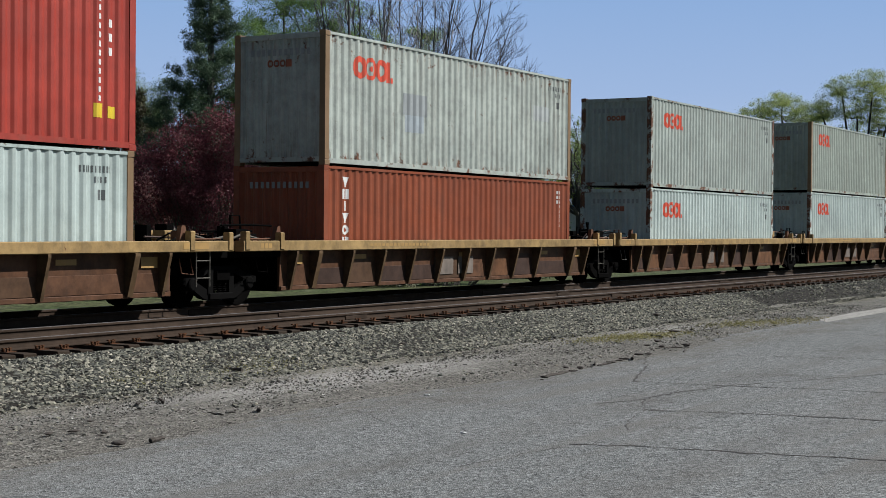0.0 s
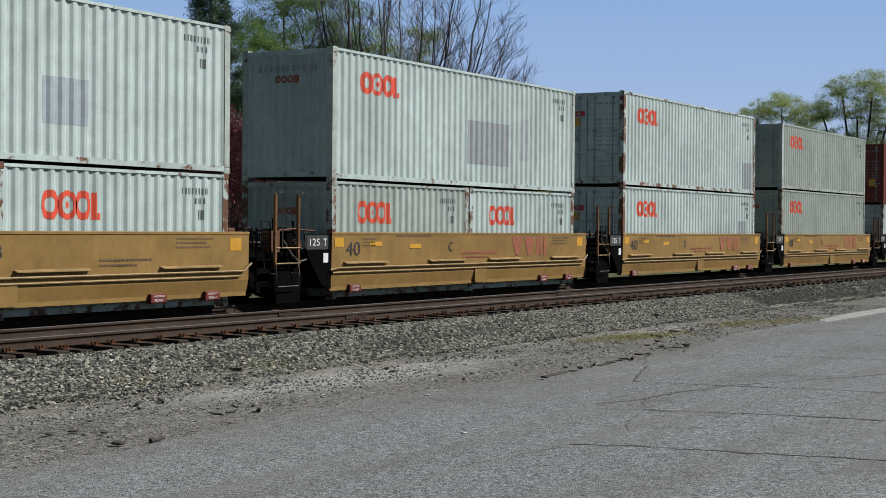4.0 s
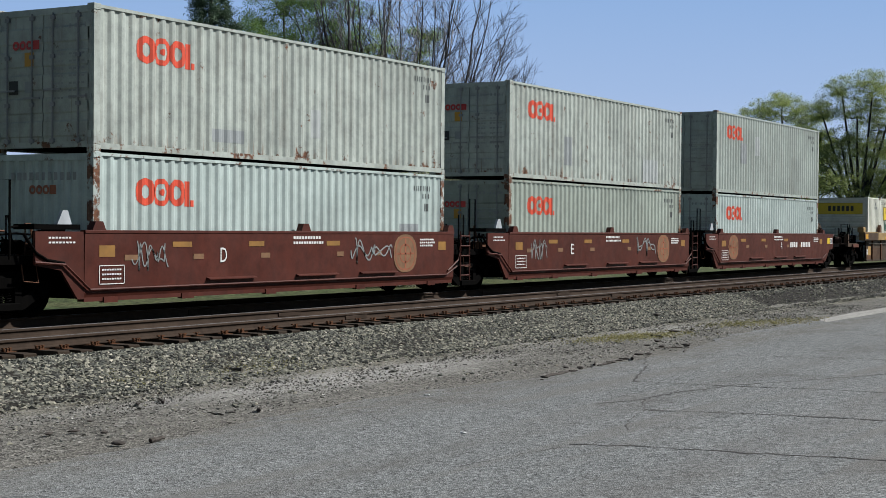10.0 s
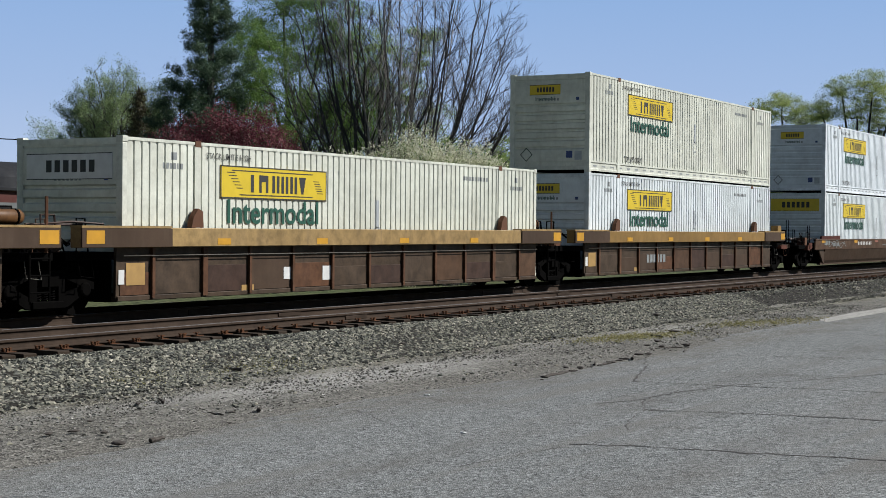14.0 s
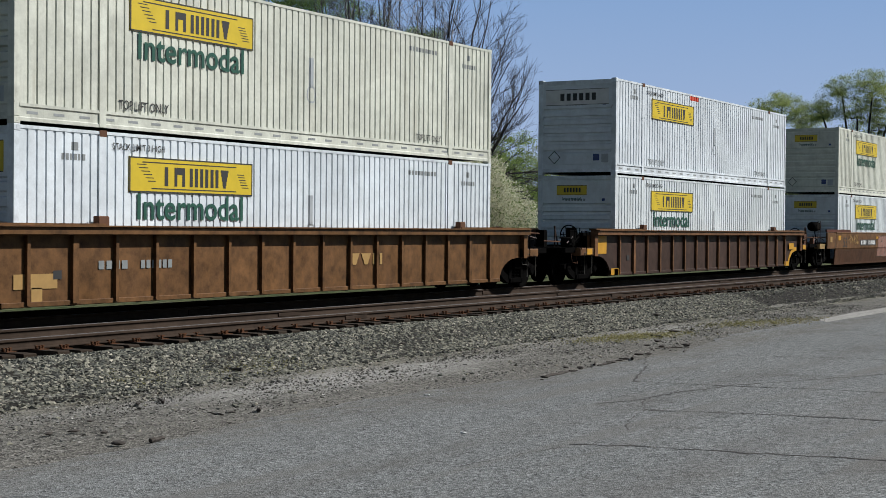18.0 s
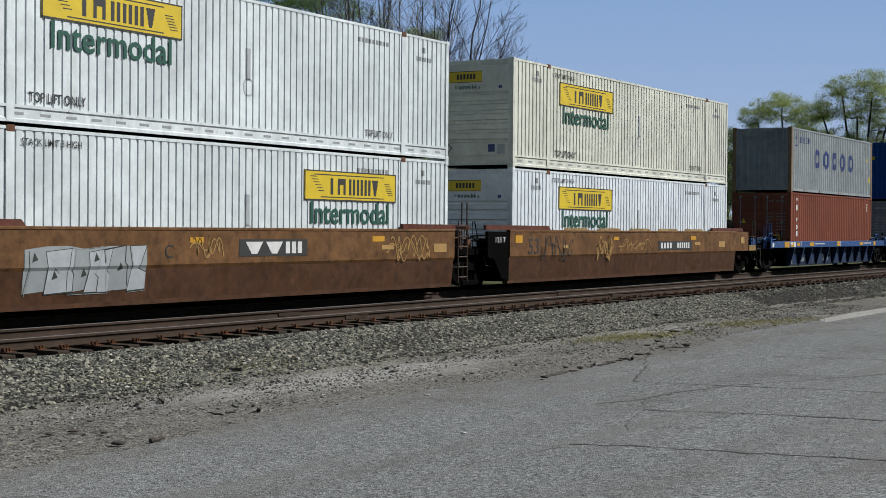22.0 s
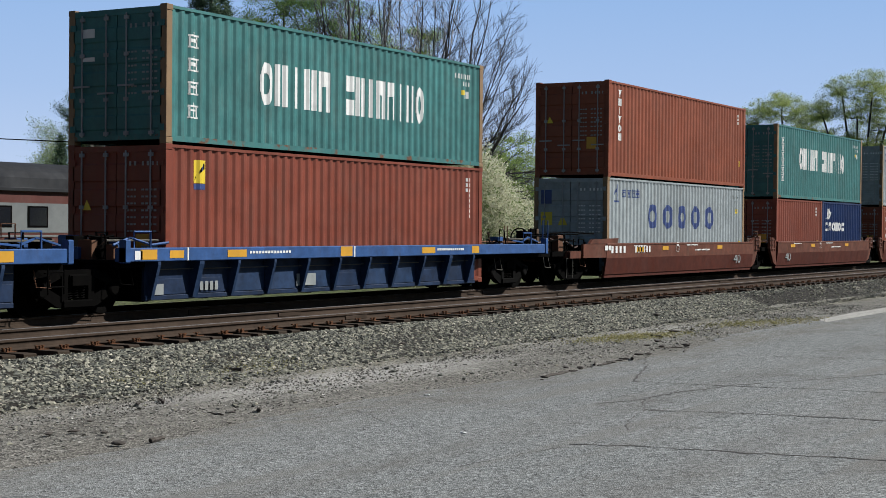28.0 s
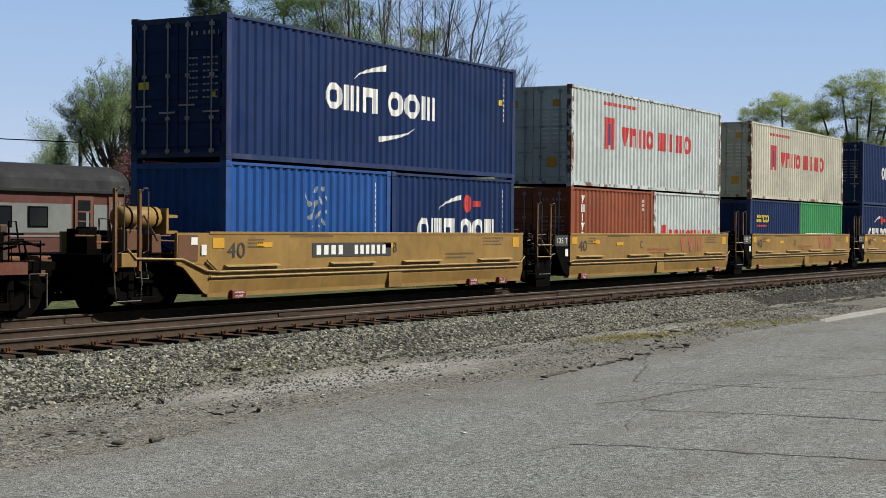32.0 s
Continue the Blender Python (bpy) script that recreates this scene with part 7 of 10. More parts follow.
for s in (-1, 1):
    for xa, xb in ((-0.6, 2.2), (14.6 - 0.3, L + 0.4)):
        part("end_plate", Geo().prism_y([(xa, 1.45), (xb, 1.45), (xb, 1.60), (xa + 0.1, 1.58)], *sorted((s * 1.38, s * 1.46))), BRN_B, unit)
    part("end_panel", Geo().prism_y([(-1.45, 1.02), (0.0, 1.02), (0.0, 0.42), (-0.15, 0.46), (-0.7, 0.98)], *sorted((s * 1.34, s * 1.40))), BRN_D, unit)
    part("end_panel", Geo().prism_y([(L, 1.02), (L + 1.45, 1.02), (L + 0.7, 0.98), (L + 0.15, 0.46), (L, 0.42)], *sorted((s * 1.34, s * 1.40))), BRN_D, unit)
on_car(unit, "number_marking", word_bars(5.0, 7.4, 1.18, 1.33, 9, 0.45), MWHITE, 1.472)
on_car(unit, "stencil", word_bars(-0.2, 0.6, 1.2, 1.4, 4) + word_bars(1.0, 2.0, 1.15, 1.3, 5) + word_bars(9.3, 10.6, 1.15, 1.2, 10) + word_bars(10.9, 11.5, 1.15, 1.3, 3) + word_bars(12.4, 14.4, 1.12, 1.28, 12), MFADE, 1.472)
on_car(unit, "amber_patch", [R_(4.4, 4.9, 1.28, 1.42), R_(13.4, 13.9, 1.28, 1.42), R_(-0.6, 0.0, 1.3, 1.42)], MAMB, 1.472)
on_car(unit, "orange_patch", [R_(7.9, 8.5, 1.3, 1.42)], MPINK, 1.472)
scrawl(unit, 0.4, 3.0, 1.06, 1.4, 1.474, MFADE, 31, 2, 0.012)
for x in (308.3, 329.2):
    truck(unit, x - 310.2)
for xa, xb, d in ((-3.2, 0.0, -1), (L, L + 3.2, 1)):
    deck(unit, xa, xb, GRIME_SHADE, 1.2, 1.3)
    coupler(unit, xa + 0.2 if d < 0 else xb - 0.2, d)
    xm = xa + 1.0 if d < 0 else xb - 1.0
    hoop(unit, xm, -1.35, 1.0, 2.0, 0.3, GRIME_SHADE)
    brake_stand(unit, xm - 0.3, -0.4, 1.2, GRIME_SHADE, d > 0)
    part("valve_box", Geo().box(xm + 0.35, xm + 0.8, -1.1, -0.8, 1.2, 1.45).box(xm - 0.1, xm + 0.25, -1.4, -1.15, 1.0, 1.2), BRN_N, unit)
    part("frame_card", Geo().box(xm + 0.1, xm + 0.5, -1.40, -1.36, 1.05, 1.30), BRN_N, unit)
hunt_box(310.6, Z_J - HC, JBW_C, "clean white domestic container with a yellow sign and a blue panel", blue=True)
hunt_box(310.6, Z_J - 2 * HC, JBW, "white domestic container with a yellow sign in the well", nose="big")


# two ribbed cars with curved cut-outs over their trucks
def husky_car(u0, u1, trucks, tone, seed):
    L = u1 - u0
    n = 15
    unit, L = ribbed_car(u0, u1, "rusty ochre-brown ribbed single well car", tone, BRN_A3 if seed == 2 else tone, tone, (1.60, 1.74), 0.40,
                         [0.55 + (L - 1.2) * i / n for i in range(n + 1)], ext=(1.35, 1.35), beam_out=1.55, panel_y=1.335, flare=False, lip=1, curved=True)
    for s in (-1, 1):
        for xa, xb in ((-1.4, 2.3), (L - 2.3, L + 1.4)):
            part("top_plate", ybox(Geo(), xa, xb, 1.28, 1.52, 1.765, 1.80, s), BRN_C if seed else tone, unit)
    for xa in (2.15, L - 2.35):
        part("container_guide", Geo().box(xa, xa + 0.25, -1.50, -1.36, 1.66, 1.93, 0.02), RUSTY, unit)
    if seed == 2:
        on_car(unit, "yellow_corner", [R_(-1.3, -0.3, 1.06, 1.58)], MAMB, 1.343)
        on_car(unit, "foot_patch", [R_(0.2, 0.55, 0.42, 0.6), R_(-0.05, 0.5, 0.42, 0.62)], MAMB, 1.385)
        on_car(unit, "foot_patch", [R_(L - 0.7, L - 0.1, 0.42, 0.6), R_(L - 0.1, L + 0.5, 1.06, 1.3)], MAMB, 1.385)
        for s in (-1, 1):
            g = Geo()
            for k in range(8):
                ring = [(L + 0.95 - r * math.sin(a), 0.40 + (r - 0.35) * math.cos(a)) for r, a in ((0.95, math.pi * k / 16), (0.95, math.pi * (k + 1) / 16), (1.10, math.pi * (k + 1) / 16), (1.10, math.pi * k / 16))]
                g.prism_y(ring, *sorted((s * 1.33, s * 1.352)))
            part("wheel_arch", g, MAMB, unit, "amber-painted edge of the wheel cut-out")
    else:
        on_car(unit, "number_marking", word_bars(2.3, 3.1, 1.0, 1.15, 4) + word_bars(3.4, 4.3, 1.0, 1.15, 6), MFADE, 1.346)
        on_car(unit, "faded_logo", letter_row(10.2, 11.6, 0.95, 1.2, "yym", 0.85), MTAN, 1.346)
        on_car(unit, "spray_patch", [R_(0.3, 1.3, 0.7, 0.95), R_(0.7, 0.95, 0.45, 0.72)], MTAN, 1.346)
    on_car(unit, "card", [R_(1.2, 1.4, 0.85, 1.0)], MBLACK, 1.347)
    for x in trucks:
        truck(unit, x - u0)
    for xa, xb, d in ((-2.9, 0.0, -1), (L, L + 2.9, 1)):
        deck(unit, xa, xb, GRIME_SHADE, 1.25, 1.25)
        coupler(unit, xa + 0.1 if d < 0 else xb - 0.1, d)
        xm = -1.9 if d < 0 else L + 1.5
        part("step_box", Geo().box(xm - 0.35, xm + 0.55, -1.42, -1.15, 1.02, 1.24, 0.02), tone, unit)
        part("step_box", Geo().box(xm + 0.05, xm + 0.4, -1.44, -1.2, 1.05, 1.22), MAMB if seed == 2 else tone, unit)
        hoop(unit, xm - 0.1, -1.42, 0.5, 1.1, 0.5, PIPE_G)
        hoop(unit, xm - 0.3, -1.42, 1.2, 1.72, 0.35, GRIME_SHADE)
        brake_stand(unit, xm - 0.5 * d, -0.7, 1.2, GRIME_SHADE, d < 0)
        part("end_post", Geo().box(-1.35 if d < 0 else L + 1.15, -1.15 if d < 0 else L + 1.35, -1.46, -1.2, 1.0, 1.62), tone, unit)
    return unit


husky_car(334.0, 351.2, (332.6, 352.6), BRN_C, 1)
husky_car(358.2, 375.4, (356.7, 376.9), BRN_H, 2)
hunt_box(334.35, Z_J - HC, JBW_B, "dirty cream-white domestic container with a yellow sign")
hunt_box(334.35, Z_J - 2 * HC, JBW_C, "clean white domestic container with a yellow sign in the well", nose="big")
hunt_box(358.62, Z_J - HC, JBW_C, "white domestic container with a yellow sign and no lettering", word=False, nose="white", red=True)
hunt_box(358.62, Z_J - 2 * HC, JBW, "white domestic container with a yellow sign in the well")


# the orange-brown three-unit car with spray paint
# the flat bands of its side: foot, head, and the depth at both
SIDE_R = [(0.42, 1.0, 1.383, 1.442), (1.0, 1.06, 1.442, 1.473), (1.06, 1.73, 1.473, 1.473)]


def rust_car(u0, u1, trucks, seed, ends):
    L = u1 - u0
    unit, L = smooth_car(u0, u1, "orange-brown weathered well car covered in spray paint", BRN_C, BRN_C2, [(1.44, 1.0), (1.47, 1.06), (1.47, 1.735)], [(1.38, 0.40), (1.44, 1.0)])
    y = 1.472
    for s in (-1, 1):
        for xa, xb in ((-1.2, 2.5), (L - 2.3, L + 0.9)):
            part("end_plate", Geo().prism_y([(xa, 1.74), (xb, 1.74), (xb - 0.12, 1.86), (xa, 1.86)], *sorted((s * 1.34, s * 1.42))), BRN_N, unit)
    put_text("53", 1.05, -y - 0.006, 1.10, 0.42, MBLACK, unit, 0.62)
    if seed == 1:
        on_car(unit, "number_plate", [R_(3.75, 6.5, 1.16, 1.42)], MBLACK, y, "black number board")
        on_car(unit, "plate_mark", word_bars(3.95, 4.9, 1.2, 1.38, 4, 0.6) + word_bars(5.2, 6.4, 1.2, 1.38, 6, 0.6), MWHITE, y, lift=0.008)
        burner(unit, 6.9, 12.6, 0.60, 1.64, y, [MPINK2, MPINK2, MPINK], 12, 9, "large faded red spray painting", bands=SIDE_R)
        scrawl(unit, 1.9, 3.6, 1.2, 1.68, y, MTAN, 13, 3, 0.012)
        scrawl(unit, 14.2, 16.0, 0.9, 1.65, y, MTAN, 15, 3, 0.014)
    elif seed == 2:
        burner(unit, 2.4, 5.4, 0.6, 1.42, y, [MGREY, MSILV], 22, 6, "silver-grey spray painting", bands=SIDE_R)
        on_car(unit, "logo", [R_(8.1, 10.4, 1.18, 1.52)], MBLACK, y, "black company plate")
        on_car(unit, "logo_mark", letter_row(8.3, 10.3, 1.23, 1.47, "yym", 0.85), MWHITE, y, lift=0.008)
        put_text("C", 5.9, -y - 0.006, 1.18, 0.25, MBLACK, unit)
        scrawl(unit, 6.6, 7.6, 1.15, 1.6, y, MTAN, 23, 2, 0.012)
        scrawl(unit, 13.5, 15.5, 1.0, 1.6, y, MTAN, 24, 3, 0.012)
    else:
        on_car(unit, "number_plate", [R_(10.1, 13.0, 1.14, 1.42)], MBLACK, y, "black number board")
        on_car(unit, "plate_mark", word_bars(10.3, 11.3, 1.19, 1.37, 4, 0.6) + word_bars(11.7, 12.85, 1.19, 1.37, 6, 0.6), MWHITE, y, lift=0.008)
        scrawl(unit, 1.8, 3.8, 0.9, 1.6, y, MBLACK, 33, 2, 0.012)
        scrawl(unit, 5.4, 6.6, 0.85, 1.6, y, MTAN, 34, 3, 0.016)
        scrawl(unit, 7.0, 9.4, 1.1, 1.5, y, MTAN, 35, 2, 0.012)
        for k in range(5):
            part("container_guide", Geo().prism_y([(3.4 + 2.3 * k, 1.745), (4.9 + 2.3 * k, 1.745), (4.75 + 2.3 * k, 1.81), (3.5 + 2.3 * k, 1.81)], -1.46, -1.36), YEL_P, unit)
    on_car(unit, "amber_patch", [R_(6.6, 7.0, 1.46, 1.56), R_(12.9, 13.4, 1.46, 1.58), R_(0.3, 0.7, 1.4, 1.6)], MAMB, y, lift=0.006)
    on_car(unit, "tan_patch", [R_(13.3, 13.8, 1.28, 1.38), R_(3.2, 3.5, 1.25, 1.34), R_(15.6, 16.2, 1.2, 1.4)], MTAN, y)
    for x in trucks:
        truck(unit, x - u0)
    for side, xa, xb, d in (("l", -1.4, 0.0, -1), ("r", L, L + 1.4, 1)):
        e = ends[0] if side == "l" else ends[1]
        if e == "end":
            a, b = (xa - 1.9, xb) if d < 0 else (xa, xb + 1.9)
            deck(unit, a, b, GRIME_SHADE, 1.25, 1.3)
            coupler(unit, a if d < 0 else b, d)
            for s in (-1, 1):
                part("end_panel", Geo().box(*((-1.3, 0.0) if d < 0 else (L, L + 1.3)), *sorted((s * 1.40, s * 1.466)), 1.05, 1.73), BRN_C, unit)
            hoop(unit, -2.4 if d < 0 else L + 2.0, -1.38, 1.0, 2.2, 0.3, BRN_D)
            hoop(unit, -1.9 if d < 0 else L + 2.5, -1.38, 0.5, 1.1, 0.4, PIPE_G)
            brake_stand(unit, -2.6 if d < 0 else L + 2.3, -0.5, 1.2, GRIME_SHADE)
            part("step_box", Geo().box(*((-2.3, -1.6) if d < 0 else (L + 1.5, L + 2.2)), -1.44, -1.2, 1.05, 1.25), YEL_P, unit)
            tank(unit, -1.4 if d < 0 else L + 0.3, -0.6 if d < 0 else L + 1.1, -0.8, 1.98, 0.19, GRIME_SHADE)
            part("card", Geo().box(*((-0.9, -0.6) if d < 0 else (L + 0.45, L + 0.85)), -1.475, -1.46, 1.32, 1.55), MTAN, unit)
        else:
            deck(unit, xa, xb, GRIME_SHADE, 1.25, 1.25)
            if d > 0:
                ladder(unit, L + 0.2, L + 0.65, -1.46, 0.45, 1.95, 6, BRN_D, 0.02)
                hoop(unit, L + 0.5, -1.38, 1.3, 2.4, 0.26, BRN_D, r=0.02)
            else:
                for s in (-1, 1):
                    part("end_panel", Geo().prism_y([(-1.15, 1.7), (0.0, 1.7), (0.0, 0.42), (-0.4, 0.5), (-0.8, 1.0), (-1.15, 1.05)], *sorted((s * 1.38, s * 1.44))), GRIME_SHADE, unit)
                put_text("125 T", -0.75, -1.452, 1.42, 0.13, MWHITE, unit, 0.55)
    return unit


rust_car(381.6, 399.0, (380.3, 400.4), 1, ("end", "art"))
rust_car(402.0, 418.6, (420.0,), 2, ("art", "art"))
rust_car(421.5, 438.9, (440.2,), 3, ("art", "end"))
hunt_box(382.42, Z_J - 0.02 - HC, JBW_B, "greyish white domestic container with a yellow sign")
hunt_box(382.42, Z_J - 0.02 - 2 * HC, JBW, "white domestic container with a yellow sign in the well")
hunt_box(402.15, Z_J - 0.03 - HC, JBW, "white domestic container with a yellow sign", nose="big")
hunt_box(402.15, Z_J - 0.03 - 2 * HC, JBW, "white domestic container with its yellow sign near the end", end="doors", shift=7.6)
hunt_box(421.95, Z_J - 0.05 - HC, JBW_B, "yellowed white domestic container with a yellow sign")
hunt_box(421.95, Z_J - 0.05 - 2 * HC, JBW_C, "white domestic container with a yellow sign in the well")


# the blue five-unit car
def blue_car(u0, u1, b0, b1, trucks, label, ends=("art", "art"), seed=0):
    L = u1 - u0
    n = 10
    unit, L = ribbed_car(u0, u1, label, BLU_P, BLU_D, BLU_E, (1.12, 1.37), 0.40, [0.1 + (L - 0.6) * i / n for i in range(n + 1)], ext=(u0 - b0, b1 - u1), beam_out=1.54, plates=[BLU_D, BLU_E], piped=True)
    on_car(unit, "amber_patch", [R_(0.4, 0.8, 1.18, 1.32), R_(2.1, 2.7, 1.18, 1.32), R_(L - 3.0, L - 2.4, 1.18, 1.32), R_(6.0, 6.45, 1.15, 1.36), R_(L - 0.6, L - 0.25, 1.16, 1.34), R_(-0.9 + 0.5, 0.05, 1.16, 1.34)], MAMB, 1.542)
    on_car(unit, "white_mark", [R_(6.52, 6.56, 1.13, 1.37), R_(0.9, 0.94, 1.13, 1.37)] + word_bars(2.8, 4.2, 1.24, 1.29, 14) + word_bars(L - 2.3, L - 1.0, 1.24, 1.29, 14), MWHITE, 1.542)
    on_car(unit, "number_marking", word_bars(1.4, 2.15, 0.55, 0.72, 5, 0.66), MFADE, 1.312)
    on_car(unit, "faded_panel", [R_(0.15, 0.5, 0.5, 0.7), R_(4.7, 5.4, 0.55, 0.8)], MFADE, 1.312)
    if seed in (1, 3):
        part("grab_lever", Geo().tube([(5.0, -1.4, 0.9), (5.15, -1.45, 0.72), (5.4, -1.42, 0.8), (5.6, -1.38, 0.95)], 0.025, 5), GRIME_SHADE, unit)
    for x in trucks:
        truck(unit, x - u0, FRAMEG if seed % 2 else None)
    deck(unit, b0 - u0, 0.0, GRIME_SHADE, 1.15, 1.3)
    deck(unit, L, b1 - u0, GRIME_SHADE, 1.15, 1.3)
    for xa, d in ((b0 - u0, 1), (b1 - u0, -1)):
        part("lug", Geo().box(xa, xa + d * 0.12, -1.56, -1.40, 1.10, 1.52, 0.02) if d > 0 else Geo().box(xa - 0.12, xa, -1.56, -1.40, 1.10, 1.52, 0.02), BLU_P, unit)
        r = random.Random(seed * 7 + d)
        for k in range(5):
            a = xa + d * r.uniform(0.1, 1.1)
            y = r.uniform(-1.2, 0.2)
            part("valve_box", Geo().box(min(a, a + 0.25), max(a, a + 0.25), y, y + 0.3, 1.15, 1.3 + r.uniform(0, 0.3), 0.02), [BLU_P, GRIME_SHADE, BLU_P][k % 3], unit)
        part("pipe", Geo().tube([(xa, -1.25, 1.42), (xa + d * 0.5, -1.2, 1.55), (xa + d * 1.0, -1.28, 1.42), (xa + d * 1.5, -1.25, 1.46)], 0.024, 5), BLU_P, unit)
        part("pipe", Geo().tube([(xa, -1.1, 1.5), (xa + d * 1.4, -1.1, 1.5)], 0.02, 5), PIPE_G, unit)
        part("frame", Geo().tube([(xa + d * 0.5, -1.3, 1.36), (xa + d * 0.5, -1.3, 1.66), (xa + d * 0.95, -1.3, 1.66), (xa + d * 0.95, -1.3, 1.36)], 0.022, 5), BLU_P, unit)
    on_car(unit, "card", [R_(b0 - u0 + 0.25, b0 - u0 + 0.45, 1.16, 1.32)], MWHITE, 1.542)
    if ends[0] == "end":
        on_car(unit, "big_amber", [R_(-1.2, -0.6, 1.14, 1.36)], MAMB, 1.544)
        on_car(unit, "card", [R_(0.0, 0.2, 1.15, 1.34), R_(-0.45, -0.15, 1.25, 1.34)], MWHITE, 1.544)
        deck(unit, b0 - u0 - 1.6, b0 - u0, GRIME_SHADE, 1.15, 1.2)
        coupler(unit, b0 - u0 - 1.2, -1)
        hoop(unit, b0 - u0 - 0.2, -1.35, 1.1, 1.95, 0.3, BLU_P)
        hoop(unit, b0 - u0 + 0.4, -1.35, 1.3, 2.05, 0.25, BLU_P)
        part("end_housing", Geo().box(b0 - u0 - 1.5, b0 - u0 + 0.9, -0.9, 0.9, 1.1, 1.52, 0.03), BLU_D, unit, "grimy blue housing on the end platform")
        part("brake_box", Geo().box(b0 - u0 - 0.6, b0 - u0 - 0.1, -1.0, -0.5, 1.15, 1.5, 0.03), BLU_P, unit)
    if ends[1] == "end":
        deck(unit, b1 - u0, b1 - u0 + 1.6, GRIME_SHADE, 1.15, 1.2)
        coupler(unit, b1 - u0 + 1.2, 1)
        hoop(unit, b1 - u0 + 0.1, -1.35, 1.1, 2.0, 0.3, BLU_P)
        brake_stand(unit, b1 - u0 + 0.5, -0.5, 1.1, GRIME_SHADE)
    else:
        ladder(unit, b1 - u0 - 0.5, b1 - u0 - 0.12, -1.46, 0.6, 1.1, 2, GRIME_SHADE, 0.016)
    return unit


lab = "blue ribbed unit of an articulated well car with amber patches"
blue_car(445.42, 458.0, 442.5, 459.5, (443.4, 460.05), lab, ("end", "art"), 1)
blue_car(461.3, 474.95, 460.6, 476.5, (477.05,), lab, seed=2)
blue_car(478.4, 492.4, 477.6, 494.1, (494.6,), lab, seed=3)
blue_car(495.7, 509.8, 495.1, 510.9, (511.5,), lab, seed=4)
blue_car(513.0, 525.4, 512.2, 529.0, (527.6,), lab, ("art", "end"), 5)
Z_B = 4.17 + 1.76
cosco_box(446.0, Z_B - STD, STD, "front", "light blue-grey shipping container with a dark blue mark")
brown_box(446.0, Z_B - STD - HC, HC, "doors", TRITON_B, "orange-brown shipping container with white marks")
Z_B2 = 4.45 + 1.76
c = container("c40", HC, "front", 462.48, Z_B2 - HC, BLUE_C, "royal blue shipping container with a white globe mark")
on_side(c, "c40", "logo", [ring(6.0, 7.35, HC - 1.95, HC - 0.62, 0.88), ring(6.3, 7.05, HC - 1.9, HC - 0.65, 0.86)], MWHITE, "white globe rings")
on_side(c, "c40", "logo_band", [R_(5.75, 7.65, HC - 1.52, HC - 1.0)], BLUE_C)
on_side(c, "c40", "logo_mark", letter_row(5.8, 7.6, HC - 1.25, HC - 1.0, "cosco", 0.8) + letter_row(5.85, 7.6, HC - 1.5, HC - 1.32, "sbippibc", 0.72), MWHITE)
on_side(c, "c40", "small_logo", sum([glyph_block(0.72, HC - 0.75 - 0.36 * i, 0.26, i + 9) for i in range(6)], []), MWHITE)
on_side(c, "c40", "number_marking", [R_(L40 - 0.62, L40 - 0.56, HC - 0.28 - 0.13 * i - 0.09, HC - 0.28 - 0.13 * i) for i in range(9)] + [R_(L40 - 0.82, L40 - 0.76, HC - 0.28 - 0.13 * i - 0.09, HC - 0.28 - 0.13 * i) for i in range(4)], MWHITE)
paint_end(c, "warning_label", [R_(-0.25, -0.05, HC - 0.9, HC - 0.72)], MYEL, 0.016)
paint_end(c, "number_marking", [R_(-0.85, -0.80, HC - 0.4 - 0.14 * i - 0.1, HC - 0.4 - 0.14 * i) for i in range(9)], MFADE, 0.016)
cosco_box(462.42, Z_B2 - HC - STD, STD, "doors", "light blue-grey shipping container with a dark blue mark, in the well")
grey_box(479.82, Z_B2 - HC, HC, "doors", GREY_C, "dull grey-olive shipping container with a red ring mark", [(6.6, 7.0, 1.0, 1.6), (7.8, 8.7, 1.6, 2.1)])
brown_box(479.80, Z_B2 - HC - STD, STD, "doors", TRITON_B, "orange-brown shipping container with white marks")
brown_box(496.88, Z_B2 - HC, HC, "doors", MAROON, "dark red shipping container with a plain side", stacked=False)
brown_box(496.88, Z_B2 - 2 * HC + 0.3, STD, "doors", TRITON_B, "orange-brown shipping container with white marks")


def china_box(u, z, H, label, signs=4):
    c = container("c40", H, "doors", u, z, GREEN_S, label, CORNER)
    on_side(c, "c40", "logo", letter_row(2.9, 5.5, H - 1.66, H - 0.80, "cbiba", 0.8) + letter_row(6.0, 9.4, H - 1.66, H - 0.80, "sbippibc", 0.8), MWHITE, "bold white company mark")
    on_side(c, "c40", "small_logo", sum([glyph_block(0.66, H - 0.75 - (1.65 / signs) * i * (1.08 if signs == 4 else 1.05), 0.30, i + 3) for i in range(signs)], []), MWHITE, "white written signs")
    on_side(c, "c40", "warning_label", [R_(L40 - 1.05, L40 - 0.9, H - 0.82, H - 0.7)], MYEL)
    number_bars(c, "c40", L40, H, MWHITE)
    end_bars(c, W40, H, MFADE, True)
    paint_end(c, "small_plate", [R_(0.55, 0.85, H - 0.55, H - 0.38), R_(0.55, 0.85, H - 1.0, H - 0.92)], MWHITE, -0.007)
    return c


china_box(513.66, 4.14 + 1.76 - STD, STD, "sea-green shipping container with bold white marks")
c = brown_box(513.66, 4.14 + 1.76 - STD - HC, HC, "doors", BRICK, "brick-red shipping container with a small yellow crest", stacked=False)
on_side(c, "c40", "crest", [R_(0.85, 1.2, HC - 0.72, HC - 0.28)], MYEL, "yellow and blue crest")
